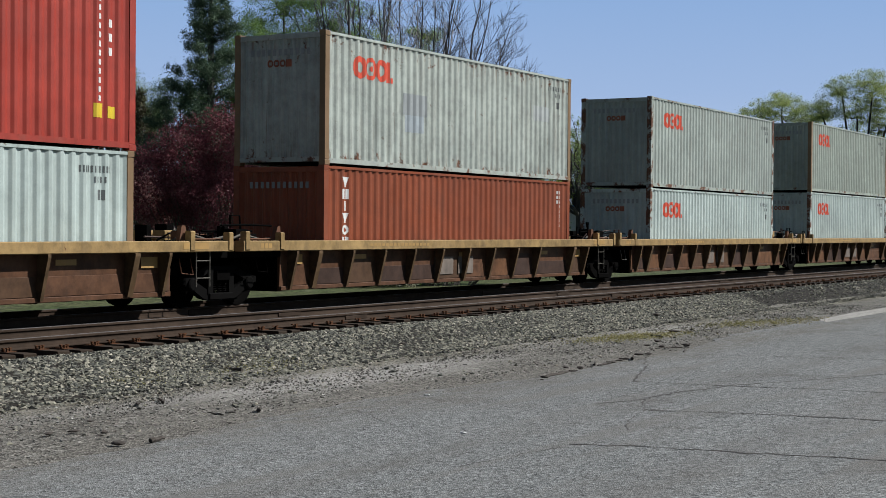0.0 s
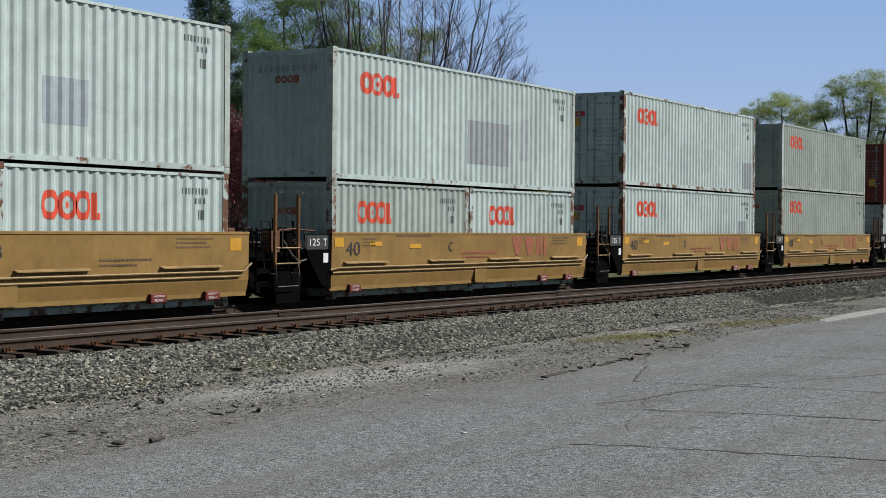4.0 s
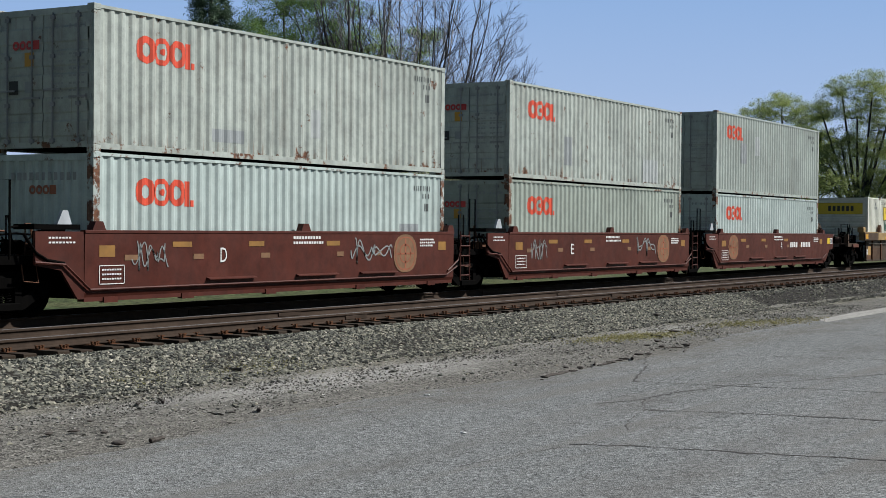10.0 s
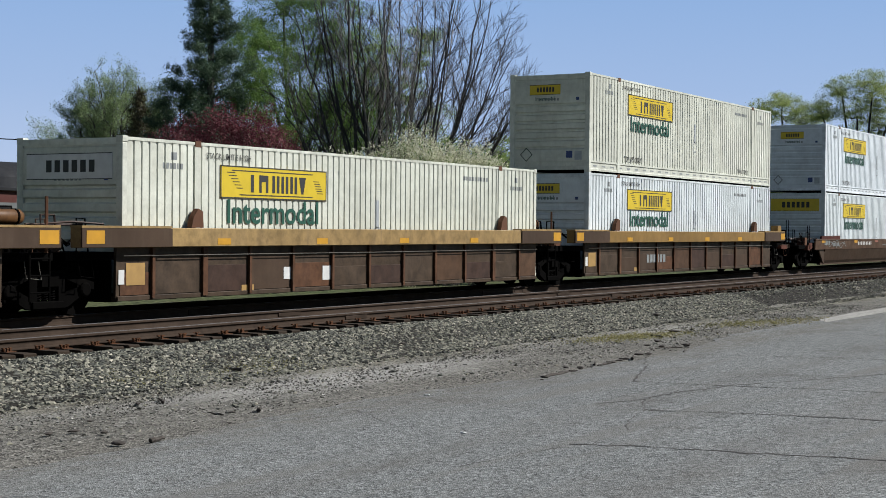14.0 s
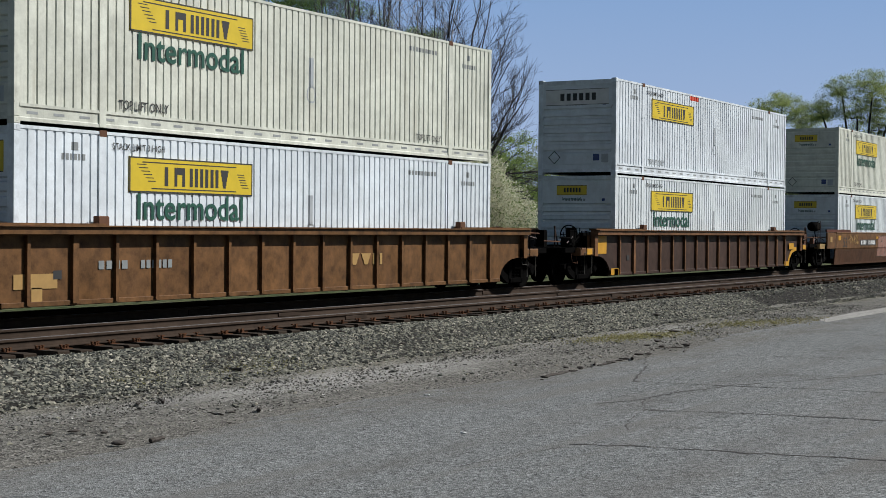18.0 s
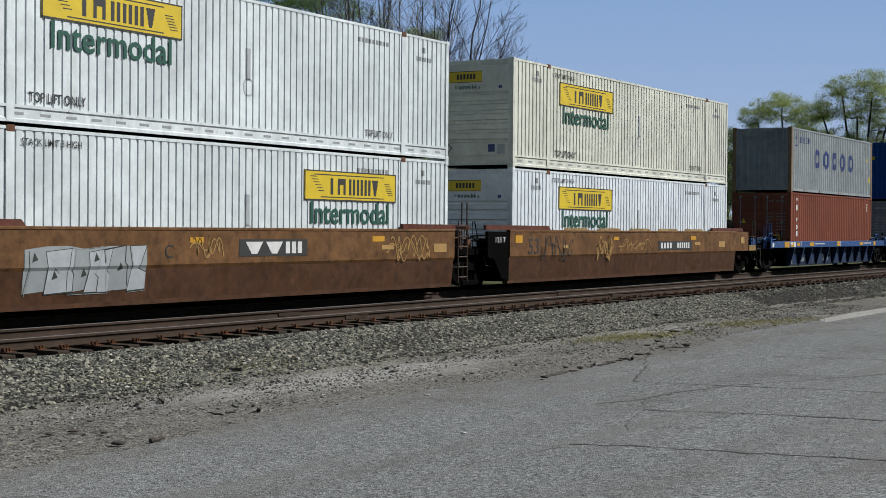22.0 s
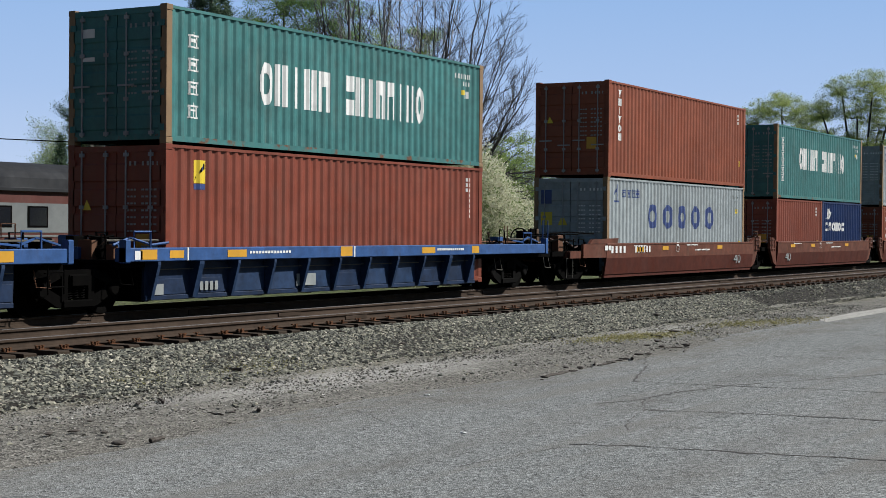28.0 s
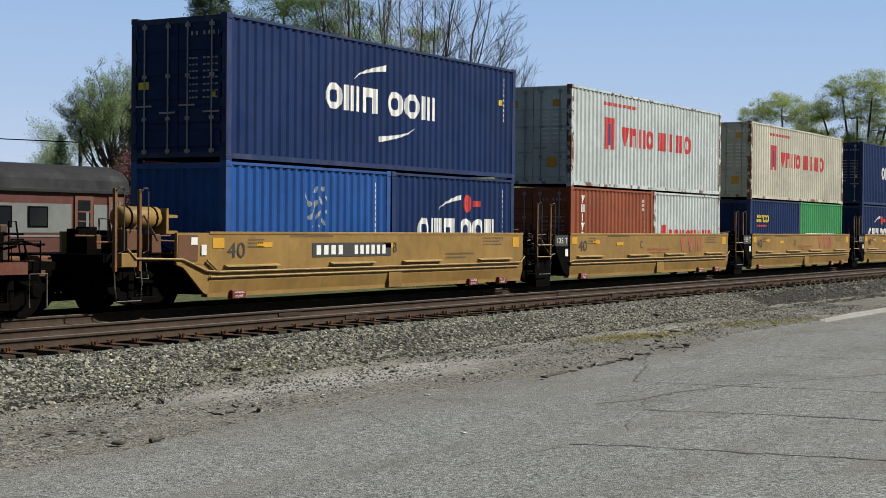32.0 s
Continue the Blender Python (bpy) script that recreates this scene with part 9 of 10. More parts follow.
def lobe_tree(name, label, x, y, lobes, puffs, n_leaf, size, sd, bark, leaf, seed, r=0.25, fork=0.3, parent=None):
    """A tree whose crown is built of small puffs of leaf on limbs. lobes: along the right, height, and half widths."""
    rnd, rg = random.Random(seed), np.random.default_rng(seed)
    across, away = np.array([0.502, -0.865, 0]), np.array([0.865, 0.502, 0])
    root = parent or thing(name, pose(x, y, lie(y) - 0.05), label, "tree")
    off = np.array([x, y, lie(y) - 0.05]) if parent else np.zeros(3)
    top = max(l[1] + l[3] for l in lobes)
    w = np.array([l[2] * l[2] * l[3] for l in lobes]) ** 0.6
    g, cs = Geo(), []
    base = np.array([rnd.uniform(-0.2, 0.2), rnd.uniform(-0.2, 0.2), top * fork])
    g.tube([tuple(off), tuple(off + base * [0.4, 0.4, 0.5]), tuple(off + base)], r, 7, r * 0.8)
    for l, share in zip(lobes, w / w.sum()):
        c = across * l[0] + np.array([0, 0, l[1]]) + away * rg.uniform(-0.6, 0.6) * l[2]
        mid = base + (c - base) * 0.55 + np.array([0, 0, -0.15 * abs(l[0])]) + rg.normal(size=3) * 0.15
        hub = c - np.array([0, 0, l[3] * 0.45])
        g.tube([tuple(off + base * [1, 1, rnd.uniform(0.85, 1.0)]), tuple(off + mid), tuple(off + hub)], r * 0.5, 5, r * 0.22)
        m = max(4, int(puffs * share))
        d = rg.normal(size=(m, 3))
        d *= (rg.uniform(0.05, 1.0, m) ** 0.5 / np.linalg.norm(d, axis=1))[:, None]
        ps = c + d[:, :1] * across * l[2] + d[:, 1:2] * away * l[2] + d[:, 2:] * np.array([0, 0, l[3]])
        ps = ps[np.argsort(np.linalg.norm(ps - hub, axis=1))]
        done = np.concatenate([[mid, hub], ps])
        for k, p in enumerate(ps):
            # each spray grows from the nearest older one
            old = done[:k + 2]
            q = old[np.argmin(np.linalg.norm(old - p, axis=1) + 0.25 * np.linalg.norm(old - hub, axis=1))]
            thick = r * (0.16 - 0.11 * k / m)
            bend = (p + q) / 2 + rg.normal(size=3) * 0.09 * np.linalg.norm(p - q)
            g.tube([tuple(off + q), tuple(off + bend), tuple(off + p)], thick, 3, thick * 0.6)
            cs.append(p)
    cs = np.array(cs)
    pick = rg.integers(0, len(cs), n_leaf)
    wide = rg.uniform(0.6, 1.3, len(cs)) * sd
    pts = cs[pick] + rg.normal(size=(n_leaf, 3)) * wide[pick][:, None] * np.array([1, 1, 0.6]) + off
    if parent:
        return g, pts
    part("trunk", g, bark, root)
    part("crown", leaf_mesh("crown", pts, size, rg), leaf, root)
    return root


def spray_tree(name, label, x, y, h, half, seed, bark, leaf, n_leaf, size, fork=0.3, arms=16, r=0.25, droop=0.55, lift=0.5, cloud=0.12, arch=0.75, up=0.95, shoots=9, stems=1, kids=5, low=0.35, bare=0.3):
    """A tree whose limbs fan out from the fork, arch up to a dome and carry leafy shoots all along."""
    rnd, rg = random.Random(seed), np.random.default_rng(seed)
    root = thing(name, pose(x, y, lie(y) - 0.05), label, "tree")
    side, back = Vector((0.502, -0.865, 0)), Vector((0.865, 0.502, 0))
    g, tips = Geo(), []
    tops = []
    for k in range(stems):
        a = (k + 0.5) / stems * 2 - 1 if stems > 1 else 0
        top = side * a * 0.35 * half * fork + back * rnd.uniform(-0.3, 0.3) + Vector((0, 0, h * fork * rnd.uniform(0.85, 1.1)))
        foot = side * a * 0.3
        g.tube([foot, foot.lerp(top, 0.5) + side * rnd.uniform(-0.15, 0.15), top], r, 8, r * 0.75)
        tops.append((foot, top))
    for k in range(arms):
        foot, top = tops[k * stems // arms]
        u = (k + rnd.uniform(0.1, 0.9)) / arms * 2 - 1
        w = rnd.choice((-1, 1)) * rnd.uniform(0.0, 1.0) * math.sqrt(max(0.05, 1 - u * u))
        out = math.hypot(u, w)
        rise = (h - top.z) * (1 - droop * out * out) * rnd.uniform(0.82, 1.02)
        if rnd.random() < 0.3:
            rise *= rnd.uniform(low, 0.85)
        lr = r * rnd.uniform(0.3, 0.5)
        start = foot.lerp(top, rnd.uniform(0.75, 1.0))
        pts = []
        for n in range(9):
            t = n / 8
            p = start + side * half * u * t ** arch + back * half * w * t ** arch + Vector((0, 0, rise * t ** up))
            pts.append(p + Vector((rnd.uniform(-1, 1), rnd.uniform(-1, 1), rnd.uniform(-1, 1))) * 0.02 * h * (0 < n))
        g.tube(pts, lr, 5, 0.012)
        for n in range(shoots):
            t = bare + (1 - bare) * (n + rnd.uniform(0, 0.9)) / shoots
            j = min(7, int(t * 8))
            base = pts[j].lerp(pts[j + 1], t * 8 - j)
            d = (pts[j + 1] - pts[j]).normalized()
            o = side * rnd.uniform(-1, 1) + back * rnd.uniform(-1, 1) + Vector((0, 0, rnd.uniform(-0.3, 0.7)))
            limbs(g, base, d + o.normalized() * rnd.uniform(0.6, 1.1), half * (0.42 - 0.2 * t) * rnd.uniform(0.7, 1.2), max(0.012, lr * 0.4 * (1 - 0.7 * t)), 1, rnd, tips, kids, 0.65, lift, 0.16, 0.6)
    part("trunk", g, bark, root)
    tp = np.array([tuple(t) for t in tips])
    pick = rg.integers(0, len(tp), n_leaf)
    pts = tp[pick] + rg.normal(size=(n_leaf, 3)) * cloud * (rg.uniform(0.6, 1.4, len(tp))[pick][:, None]) * np.array([1, 1, 0.75])
    part("crown", leaf_mesh("crown", pts, size, rg), leaf, root)
    return root


def bare_stems(x, y, seed):
    """A tree of many trunks from one stool; above them long limbs fan out, arch up and end in fine twigs."""
    rnd = random.Random(seed)
    root = thing("bare_tree", pose(x, y, lie(y) - 0.05), "tall many-stemmed tree, still bare, with dark arching limbs", "tree")
    side, back = Vector((0.502, -0.865, 0)), Vector((0.865, 0.502, 0))
    for i in range(9):
        a = -1 + 2 * i / 8 + rnd.uniform(-0.1, 0.1)
        v = rnd.uniform(-1, 1)
        fork = rnd.uniform(4.4, 6.0)
        r = rnd.uniform(0.11, 0.18)
        g, tips = Geo(), []
        foot = side * 0.55 * a + back * 0.4 * v
        top = side * 1.9 * a + back * 0.8 * v + Vector((0, 0, fork))
        g.tube([foot, foot.lerp(top, 0.35) + side * rnd.uniform(-0.12, 0.12), foot.lerp(top, 0.7) + side * rnd.uniform(-0.1, 0.1), top], r, 8, r * 0.78)
        for k in range(4):
            u = max(-1.15, min(1.15, a * 0.85 + 0.12 + 0.3 * (k - 1.5) + rnd.uniform(-0.14, 0.14)))
            w = v * 0.5 + rnd.uniform(-0.5, 0.5)
            rise = rnd.uniform(8.0, 11.0) * (1 - 0.62 * max(0.0, abs(u) - 0.45))
            reach = 3.7 * u
            lr = r * rnd.uniform(0.45, 0.75)
            start = foot.lerp(top, rnd.uniform(0.55, 1.0))
            pts = []
            for n in range(9):
                t = n / 8
                p = start + side * reach * t ** 0.78 + back * w * 4.0 * t + Vector((0, 0, rise * t ** (1.0 + 0.3 * abs(u))))
                pts.append(p + Vector((rnd.uniform(-1, 1), rnd.uniform(-1, 1), rnd.uniform(-1, 1))) * 0.11 * (n > 0))
            g.tube(pts, lr, 6, 0.016)
            for n in range(11):
                t = 0.2 + 0.78 * (n + rnd.uniform(0, 0.9)) / 11
                j = min(7, int(t * 8))
                base = pts[j].lerp(pts[j + 1], t * 8 - j)
                d = (pts[j + 1] - pts[j]).normalized()
                out = side * rnd.uniform(-1, 1) + back * rnd.uniform(-1, 1) + Vector((0, 0, rnd.uniform(-0.5, 0.5)))
                limbs(g, base, d + out.normalized() * rnd.uniform(0.45, 0.9), (1 - 0.5 * t) * rnd.uniform(1.5, 2.9), max(0.012, lr * 0.36 * (1 - 0.7 * t)), 2, rnd, tips, 5, 0.6, 0.2, 0.16, 0.55)
        if a > 0.3:
            for k in range(2):
                # low limbs that reach out and hang
                limbs(g, foot.lerp(top, 0.7 + 0.14 * k), side + back * rnd.uniform(-0.4, 0.4) + Vector((0, 0, 0.12 + 0.16 * k)), rnd.uniform(3.8, 5.4), 0.05, 2, rnd, tips, 4, 0.6, -0.16, 0.18, 0.5)
        # pale bark on two middle stems stands in for sunlight on them
        part("stem", g, BARK_L if i in (3, 5) else BARK_B, root)
    return root


bare_stems(59.6, 16.9, 21)
lobe_tree("broadleaf_tree", "tall tree in thin fresh green leaf", 71.2, 31.2, [(-0.6, 15.6, 2.2, 2.0), (1.8, 14.6, 2.2, 2.2), (-2.2, 13.0, 1.7, 1.8), (0.4, 12.2, 2.2, 1.8), (3.0, 11.6, 1.9, 2.0), (-1.8, 10.2, 1.8, 1.6), (1.4, 9.4, 2.2, 1.6), (-0.4, 7.6, 2.2, 1.5), (3.2, 8.2, 1.7, 1.6), (-2.4, 7.4, 1.3, 1.4), (1.6, 5.6, 2.0, 1.4)],
          620, 140000, 0.055, 0.29, BARK_D, LEAF_G, 5, 0.26, 0.34)
lobe_tree("broadleaf_tree", "fresh green tree behind the bare stems", 76.0, 27.5, [(0, 11.5, 2.2, 2.2), (-1.8, 9.5, 1.8, 1.8), (1.6, 9.0, 1.8, 1.7), (0, 7.0, 2.4, 1.8), (-1.5, 13.5, 1.6, 1.6), (1.5, 13.0, 1.5, 1.5), (-3.2, 7.4, 1.8, 2.0), (3.4, 6.6, 1.7, 1.7)], 150, 60000, 0.055, 0.30, BARK_D, LEAF_V, 51)
lobe_tree("broadleaf_tree", "low green tree beside the bare stems", 67.5, 15.5, [(0.4, 6.0, 1.5, 1.3), (1.6, 5.0, 1.2, 1.2), (-0.8, 5.2, 1.4, 1.3), (0.5, 3.6, 2.0, 1.4)], 70, 26000, 0.05, 0.25, BARK_D, LEAF_V, 52, 0.14)
tree("broadleaf_tree", "tree in thin green leaf among its neighbours", 63.5, 23.0, 12.0, 16, BARK_D, LEAF_G, 26000, 0.06, stems=3, level=4, kids=4, spread=0.6, fan=0.5, r=0.16, first=0.42, cloud=0.22)
conifer("conifer_tree", "tall loose dark green pine tree", 59.4, 27.6, 17.6, 2.8, 3, LEAF_C, 120000, 0.12, 0.085, 0.66, 0.13, (0.1, 0.7))
spray_tree("broadleaf_tree", "spreading tree in pale young leaf", 64.6, 38.1, 11.4, 3.0, 9, BARK_D, LEAF_Q, 90000, 0.045, 0.36, 56, 0.2, 0.34, 0.45, 0.13, 0.9, 0.8, 10, 1, 5, 0.8, 0.55)
clump("evergreen_shrub", "dark green thicket at the foot of the bare stems", 63.0, 15.2, [(0, 0, 1.9, 2.0, 2.0, 2.0), (-2.0, 3.4, 2.0, 1.8, 1.8, 2.1), (-3.4, 6.0, 2.2, 1.6, 1.6, 2.3), (1.8, -2.6, 1.6, 1.7, 1.7, 1.7)], 34000, 0.08, LEAF_C, 61, 30)
lobe_tree("broadleaf_tree", "dark green tree beside the tall pine", 60.5, 30.4, [(0, 8.8, 1.1, 1.2), (-0.9, 7.6, 1.2, 1.2), (1.2, 7.4, 1.2, 1.2), (0, 5.6, 1.7, 1.3), (0.2, 3.6, 1.9, 1.4), (2.4, 6.4, 1.4, 1.4), (-2.0, 5.6, 1.2, 1.6)], 140, 60000, 0.055, 0.24, BARK_D, LEAF_C, 62, 0.16, 0.22)
lobe_tree("broadleaf_tree", "green tree between the pine and the tall broadleaf", 63.8, 28.6, [(0.2, 11.6, 1.5, 1.6), (0, 9.4, 1.6, 1.6), (-1.6, 8.0, 1.4, 1.5), (1.7, 7.8, 1.6, 1.5), (0, 6.6, 2.0, 1.6), (-2.0, 6.0, 1.4, 1.4), (0, 4.6, 2.4, 1.6)], 190, 76000, 0.055, 0.27, BARK_D, LEAF_G, 63, 0.14, 0.22)
clump("evergreen_shrub", "dark green evergreen mass below the pine", 58.6, 28.4, [(0, 0, 5.4, 1.6, 1.6, 2.2), (1.4, -1.8, 4.8, 1.5, 1.5, 2.2), (-1.2, 1.6, 4.6, 1.4, 1.4, 2.0), (0, 0, 2.6, 2.2, 2.2, 2.4)], 36000, 0.07, LEAF_C, 64, 40)
conifer("conifer_tree", "slim brownish-green conifer tree", 61.5, 34.0, 9.6, 1.9, 10, LEAF_B, 24000, 0.15, 0.09, 0.85)
conifer("conifer_tree", "small dense dark green spruce", 66.7, 44.4, 7.7, 1.25, 11, LEAF_C, 12000, 0.1, 0.10)
tree("broadleaf_tree", "distant pale tree in bud", 81.3, 59.5, 10.0, 12, BARK_L, LEAF_P, 16000, 0.08, stems=2, level=4, kids=4, spread=0.7, fan=0.3, r=0.15, cloud=0.3)
tree("cherry_tree", "small tree in pink blossom", 49.6, 23.3, 5.6, 13, BARK_D, LEAF_K, 16000, 0.05, stems=3, level=3, kids=5, spread=0.75, fan=0.6, r=0.07, cloud=0.2)
clump("plum_tree", "wide maroon-leaved ornamental plum tree", 49.3, 18.6, [(-0.9, 1.5, 4.6, 1.4, 1.4, 2.0), (0.6, -1.0, 4.9, 1.5, 1.6, 2.1), (0, 0.3, 5.3, 1.2, 1.2, 1.9), (0, 0, 3.2, 2.0, 2.7, 1.8), (1.3, -2.1, 3.9, 1.1, 1.1, 1.7), (-1.4, 2.7, 4.0, 1.1, 1.2, 1.7)],
      84000, 0.055, LEAF_M, 8, 110, "tree")
clump("blossom_shrub", "large spreading shrub in white blossom", 52.0, 11.8, [(-3.3, 2.1, 3.0, 1.4, 1.4, 2.1), (-1.0, 1.0, 3.4, 1.4, 1.4, 2.0), (0.4, -0.1, 4.3, 1.5, 1.5, 1.9), (1.8, -0.9, 3.9, 1.5, 1.4, 1.9), (3.4, -1.7, 3.2, 1.5, 1.3, 1.8), (4.8, -2.2, 2.5, 1.2, 1.2, 1.5), (0.4, 0, 1.8, 3.4, 1.8, 1.8), (-1.6, 1.9, 3.6, 1.2, 1.2, 1.6), (2.6, -1.6, 4.2, 1.3, 1.3, 1.5)],
      110000, 0.062, LEAF_W, 14, 70, leaf2=LEAF_G)
clump("blossom_shrub", "white-flowering dogwood bush beyond the track", 79.6, 22.1, [(0, 0, 3.3, 1.4, 1.4, 2.3), (0.6, -0.5, 2.0, 1.6, 1.4, 1.8), (-0.3, 0.2, 4.6, 0.8, 0.8, 1.2)], 22000, 0.075, LEAF_W, 15, 30, leaf2=LEAF_G)
clump("evergreen_shrub", "dark evergreen hedge bush", 57.3, 24.6, [(0, 0, 1.7, 1.5, 1.1, 2.0), (1.2, -1.6, 1.5, 1.2, 1.2, 1.7), (2.4, -3.2, 1.3, 1.3, 1.2, 1.6)], 16000, 0.07, LEAF_C, 17, 20)
clump("evergreen_shrub", "small dark evergreen beside the woods", 84.0, 23.3, [(0, 0, 2.6, 0.8, 0.8, 2.9)], 6000, 0.09, LEAF_C, 18, 8)
spray_tree("young_tree", "slender tree in thin leaf with dark bare limbs", 98.2, 25.9, 11.9, 2.5, 19, BARK_B, LEAF_V, 10000, 0.06, 0.34, 17, 0.32, 0.4, 0.4, 0.12, 0.7, 1.0, 8)
lobe_tree("broadleaf_tree", "round tree in grey-green young leaf", 124.6, 34.3, [(0, 9.6, 1.9, 1.9), (-1.3, 8.0, 1.6, 1.5), (1.6, 8.2, 1.7, 1.6), (0, 6.2, 2.3, 1.6), (-1.8, 5.2, 1.6, 1.4), (1.8, 5.0, 1.8, 1.5)], 170, 50000, 0.075, 0.35, BARK_D, LEAF_P, 54, 0.2)
lobe_tree("broadleaf_tree", "rounded tree in olive spring leaf", 130.6, 33.0, [(-0.4, 9.2, 1.6, 1.6), (1.4, 8.6, 1.6, 1.5), (-1.4, 7.2, 1.6, 1.5), (1.8, 6.6, 1.9, 1.7), (0, 5.2, 2.6, 1.8)], 160, 46000, 0.08, 0.36, BARK_D, LEAF_O, 55, 0.2)
for x, y, seed, lobes in (
        (124.9, 19.8, 22, [(-0.3, 12.6, 2.2, 1.5), (-2.4, 11.8, 1.7, 1.3), (1.8, 11.6, 1.8, 1.4), (-3.6, 10.0, 1.6, 1.1), (-4.4, 8.3, 1.4, 1.0), (-1.2, 10.0, 2.0, 1.2), (2.6, 9.4, 2.0, 1.4), (0.6, 8.2, 2.4, 1.3), (-2.6, 7.8, 1.8, 1.1),
                           (-3.4, 6.2, 1.8, 1.2), (-4.6, 5.0, 1.5, 1.1), (2.9, 6.8, 2.2, 1.5), (-0.8, 6.0, 2.2, 1.3), (-1.5, 4.2, 2.8, 1.5), (1.8, 4.6, 2.4, 1.5)]),
        (122.1, 12.6, 23, [(-1.5, 13.6, 1.6, 1.2), (0.6, 13.9, 1.7, 1.3), (2.4, 13.0, 1.7, 1.4), (-3.1, 12.0, 1.5, 1.2), (-0.4, 11.9, 1.8, 1.2), (3.9, 11.6, 1.7, 1.4), (1.6, 11.0, 1.8, 1.2), (-3.8, 9.9, 1.4, 1.1), (-1.6, 9.8, 1.7, 1.1),
                           (-2.6, 8.2, 1.8, 1.2), (0.4, 8.9, 2.0, 1.2), (3.2, 8.8, 2.0, 1.4), (4.6, 9.2, 1.4, 1.2), (-2.4, 6.2, 2.2, 1.4), (1.4, 6.4, 2.4, 1.5), (3.4, 6.2, 2.0, 1.5), (0, 4.4, 3.0, 1.5)]),
        (140.0, 8.0, 24, [(0, 12.0, 2.6, 1.8), (-2.2, 10.4, 2.0, 1.6), (2.4, 10.0, 2.2, 1.7), (0, 8.4, 2.6, 1.6), (-2.6, 7.4, 2.2, 1.5), (2.4, 7.0, 2.4, 1.6), (-1, 5, 3.2, 1.8)])):
    lobe_tree("willow_tree", "broad spreading tree in fresh yellow-green leaf with dark limbs", x, y, lobes, 820, 140000, 0.06, 0.28, BARK_B, LEAF_Y, seed, 0.3, 0.2)
clump("willow_shrub", "bright green bushes under the broad trees", 118.0, 19.5, [(0, 0, 2.0, 3.0, 3, 2.2), (3, -4, 2.2, 3.5, 3, 2.4), (-1, 4, 2.0, 3, 3, 2.2)], 30000, 0.075, LEAF_Y, 25, 26)

# the woods along the skyline: trunks, limbs and thin foliage
rnd, rg = random.Random(31), np.random.default_rng(31)
wood = thing("far_woods", pose(0, 0, 0), "distant woods in olive spring leaf along the skyline", "woods", kind="stuff")
g, crowns = Geo(), [[], []]
for i in range(34):
    k = i / 23
    bx, by = 154 + 26 * k + rnd.uniform(-3, 3), 72 - 38 * k + rnd.uniform(-3, 3)
    h = rnd.uniform(10.6, 12.4) + (3.0 if k > 0.42 else 0)
    lobes = [(rnd.uniform(-0.5, 0.5), h - 1.6, 1.7, 1.6), (-1.5, h - 3.2, 1.6, 1.6), (1.5, h - 3.4, 1.7, 1.6), (0, h - 5.2, 2.4, 1.9), (rnd.uniform(-1, 1), h - 7.4, 2.6, 1.8)]
    gg, pts = lobe_tree("", "", bx, by, lobes, 70, 9500, 0, 0.46, None, None, 100 + i, 0.17, 0.3, wood)
    g.add(gg.v, gg.f)
    crowns[i % 2].append(pts)
part("trunks", g, BARK_D, wood)
part("crowns", leaf_mesh("crowns", np.concatenate(crowns[0]), 0.10, rg), LEAF_O, wood)
part("crowns", leaf_mesh("crowns", np.concatenate(crowns[1]), 0.10, rg), LEAF_P, wood)
under = np.stack([rg.uniform(120, 195, 26000), rg.uniform(12, 70, 26000), rg.uniform(-0.4, 4.5, 26000) * rg.uniform(0.3, 1, 26000)], -1)
under[:, 1] = 74 - 0.75 * (under[:, 0] - 125) + rg.normal(size=26000) * 5
part("undergrowth", leaf_mesh("undergrowth", under, 0.16, rg), LEAF_O, wood)
lw = thing("far_woods", pose(0, 0, 0), "distant thin woods beyond the coach", "woods", kind="stuff")
q = np.stack([rg.uniform(90, 190, 14000), rg.uniform(120, 170, 14000), rg.uniform(-0.5, 1, 14000)], -1)
q[:, 2] = -0.5 + 8.5 * rg.uniform(0, 1, 14000) ** 0.7 * (0.7 + 0.3 * np.sin(q[:, 0] * 0.35) * np.sin(q[:, 0] * 0.11))
part("crowns", leaf_mesh("crowns", q, 0.26, rg), LEAF_P, lw)

# the parked coach
COACH_R = paint("faded oxide-red coach paint", (0.080, 0.0240, 0.0190), rust=0.1, dirt=0.25)
COACH_W = paint("chalky white coach paint", (0.142, 0.151, 0.151), rust=0.05, dirt=0.25)
COACH_K = paint("weathered black roof", (0.0110, 0.0122, 0.0152), rough=0.8, dirt=0.3, dirtcol=(0.0532, 0.0456, 0.0418))
GLASS = flat("dark window glass", (0.0091, 0.0106, 0.0137), 0.08, 0.05)
WOODM = paint("brown varnished wood", (0.1216, 0.0494, 0.0304), rough=0.6, dirt=0.3)
coach = thing("passenger_coach", pose(45.05, 20.2, -0.45), "old red and white passenger coach with a black roof", "coach")
CL, CW = 25.0, 3.0
part("body", Geo().box(-CL, 0, 0, CW, 1.05, 3.55, 0.02), COACH_R, coach)
roofp = [(-0.12, 3.5), (CW + 0.12, 3.5)] + [(CW / 2 + (CW / 2 + 0.1) * math.cos(math.pi * k / 12), 3.55 + 0.95 * math.sin(math.pi * k / 12) ** 0.75) for k in range(13)]
part("roof", Geo().prism_x(roofp, -CL - 0.2, 0.15), COACH_K, coach)
part("eave", Geo().box(-CL, 0.02, -0.13, -0.002, 3.42, 3.52), COACH_K, coach)
part("white_band", Geo().box(-CL, -2.9, -0.02, -0.002, 1.95, 3.0), COACH_W, coach, "white painted window band")
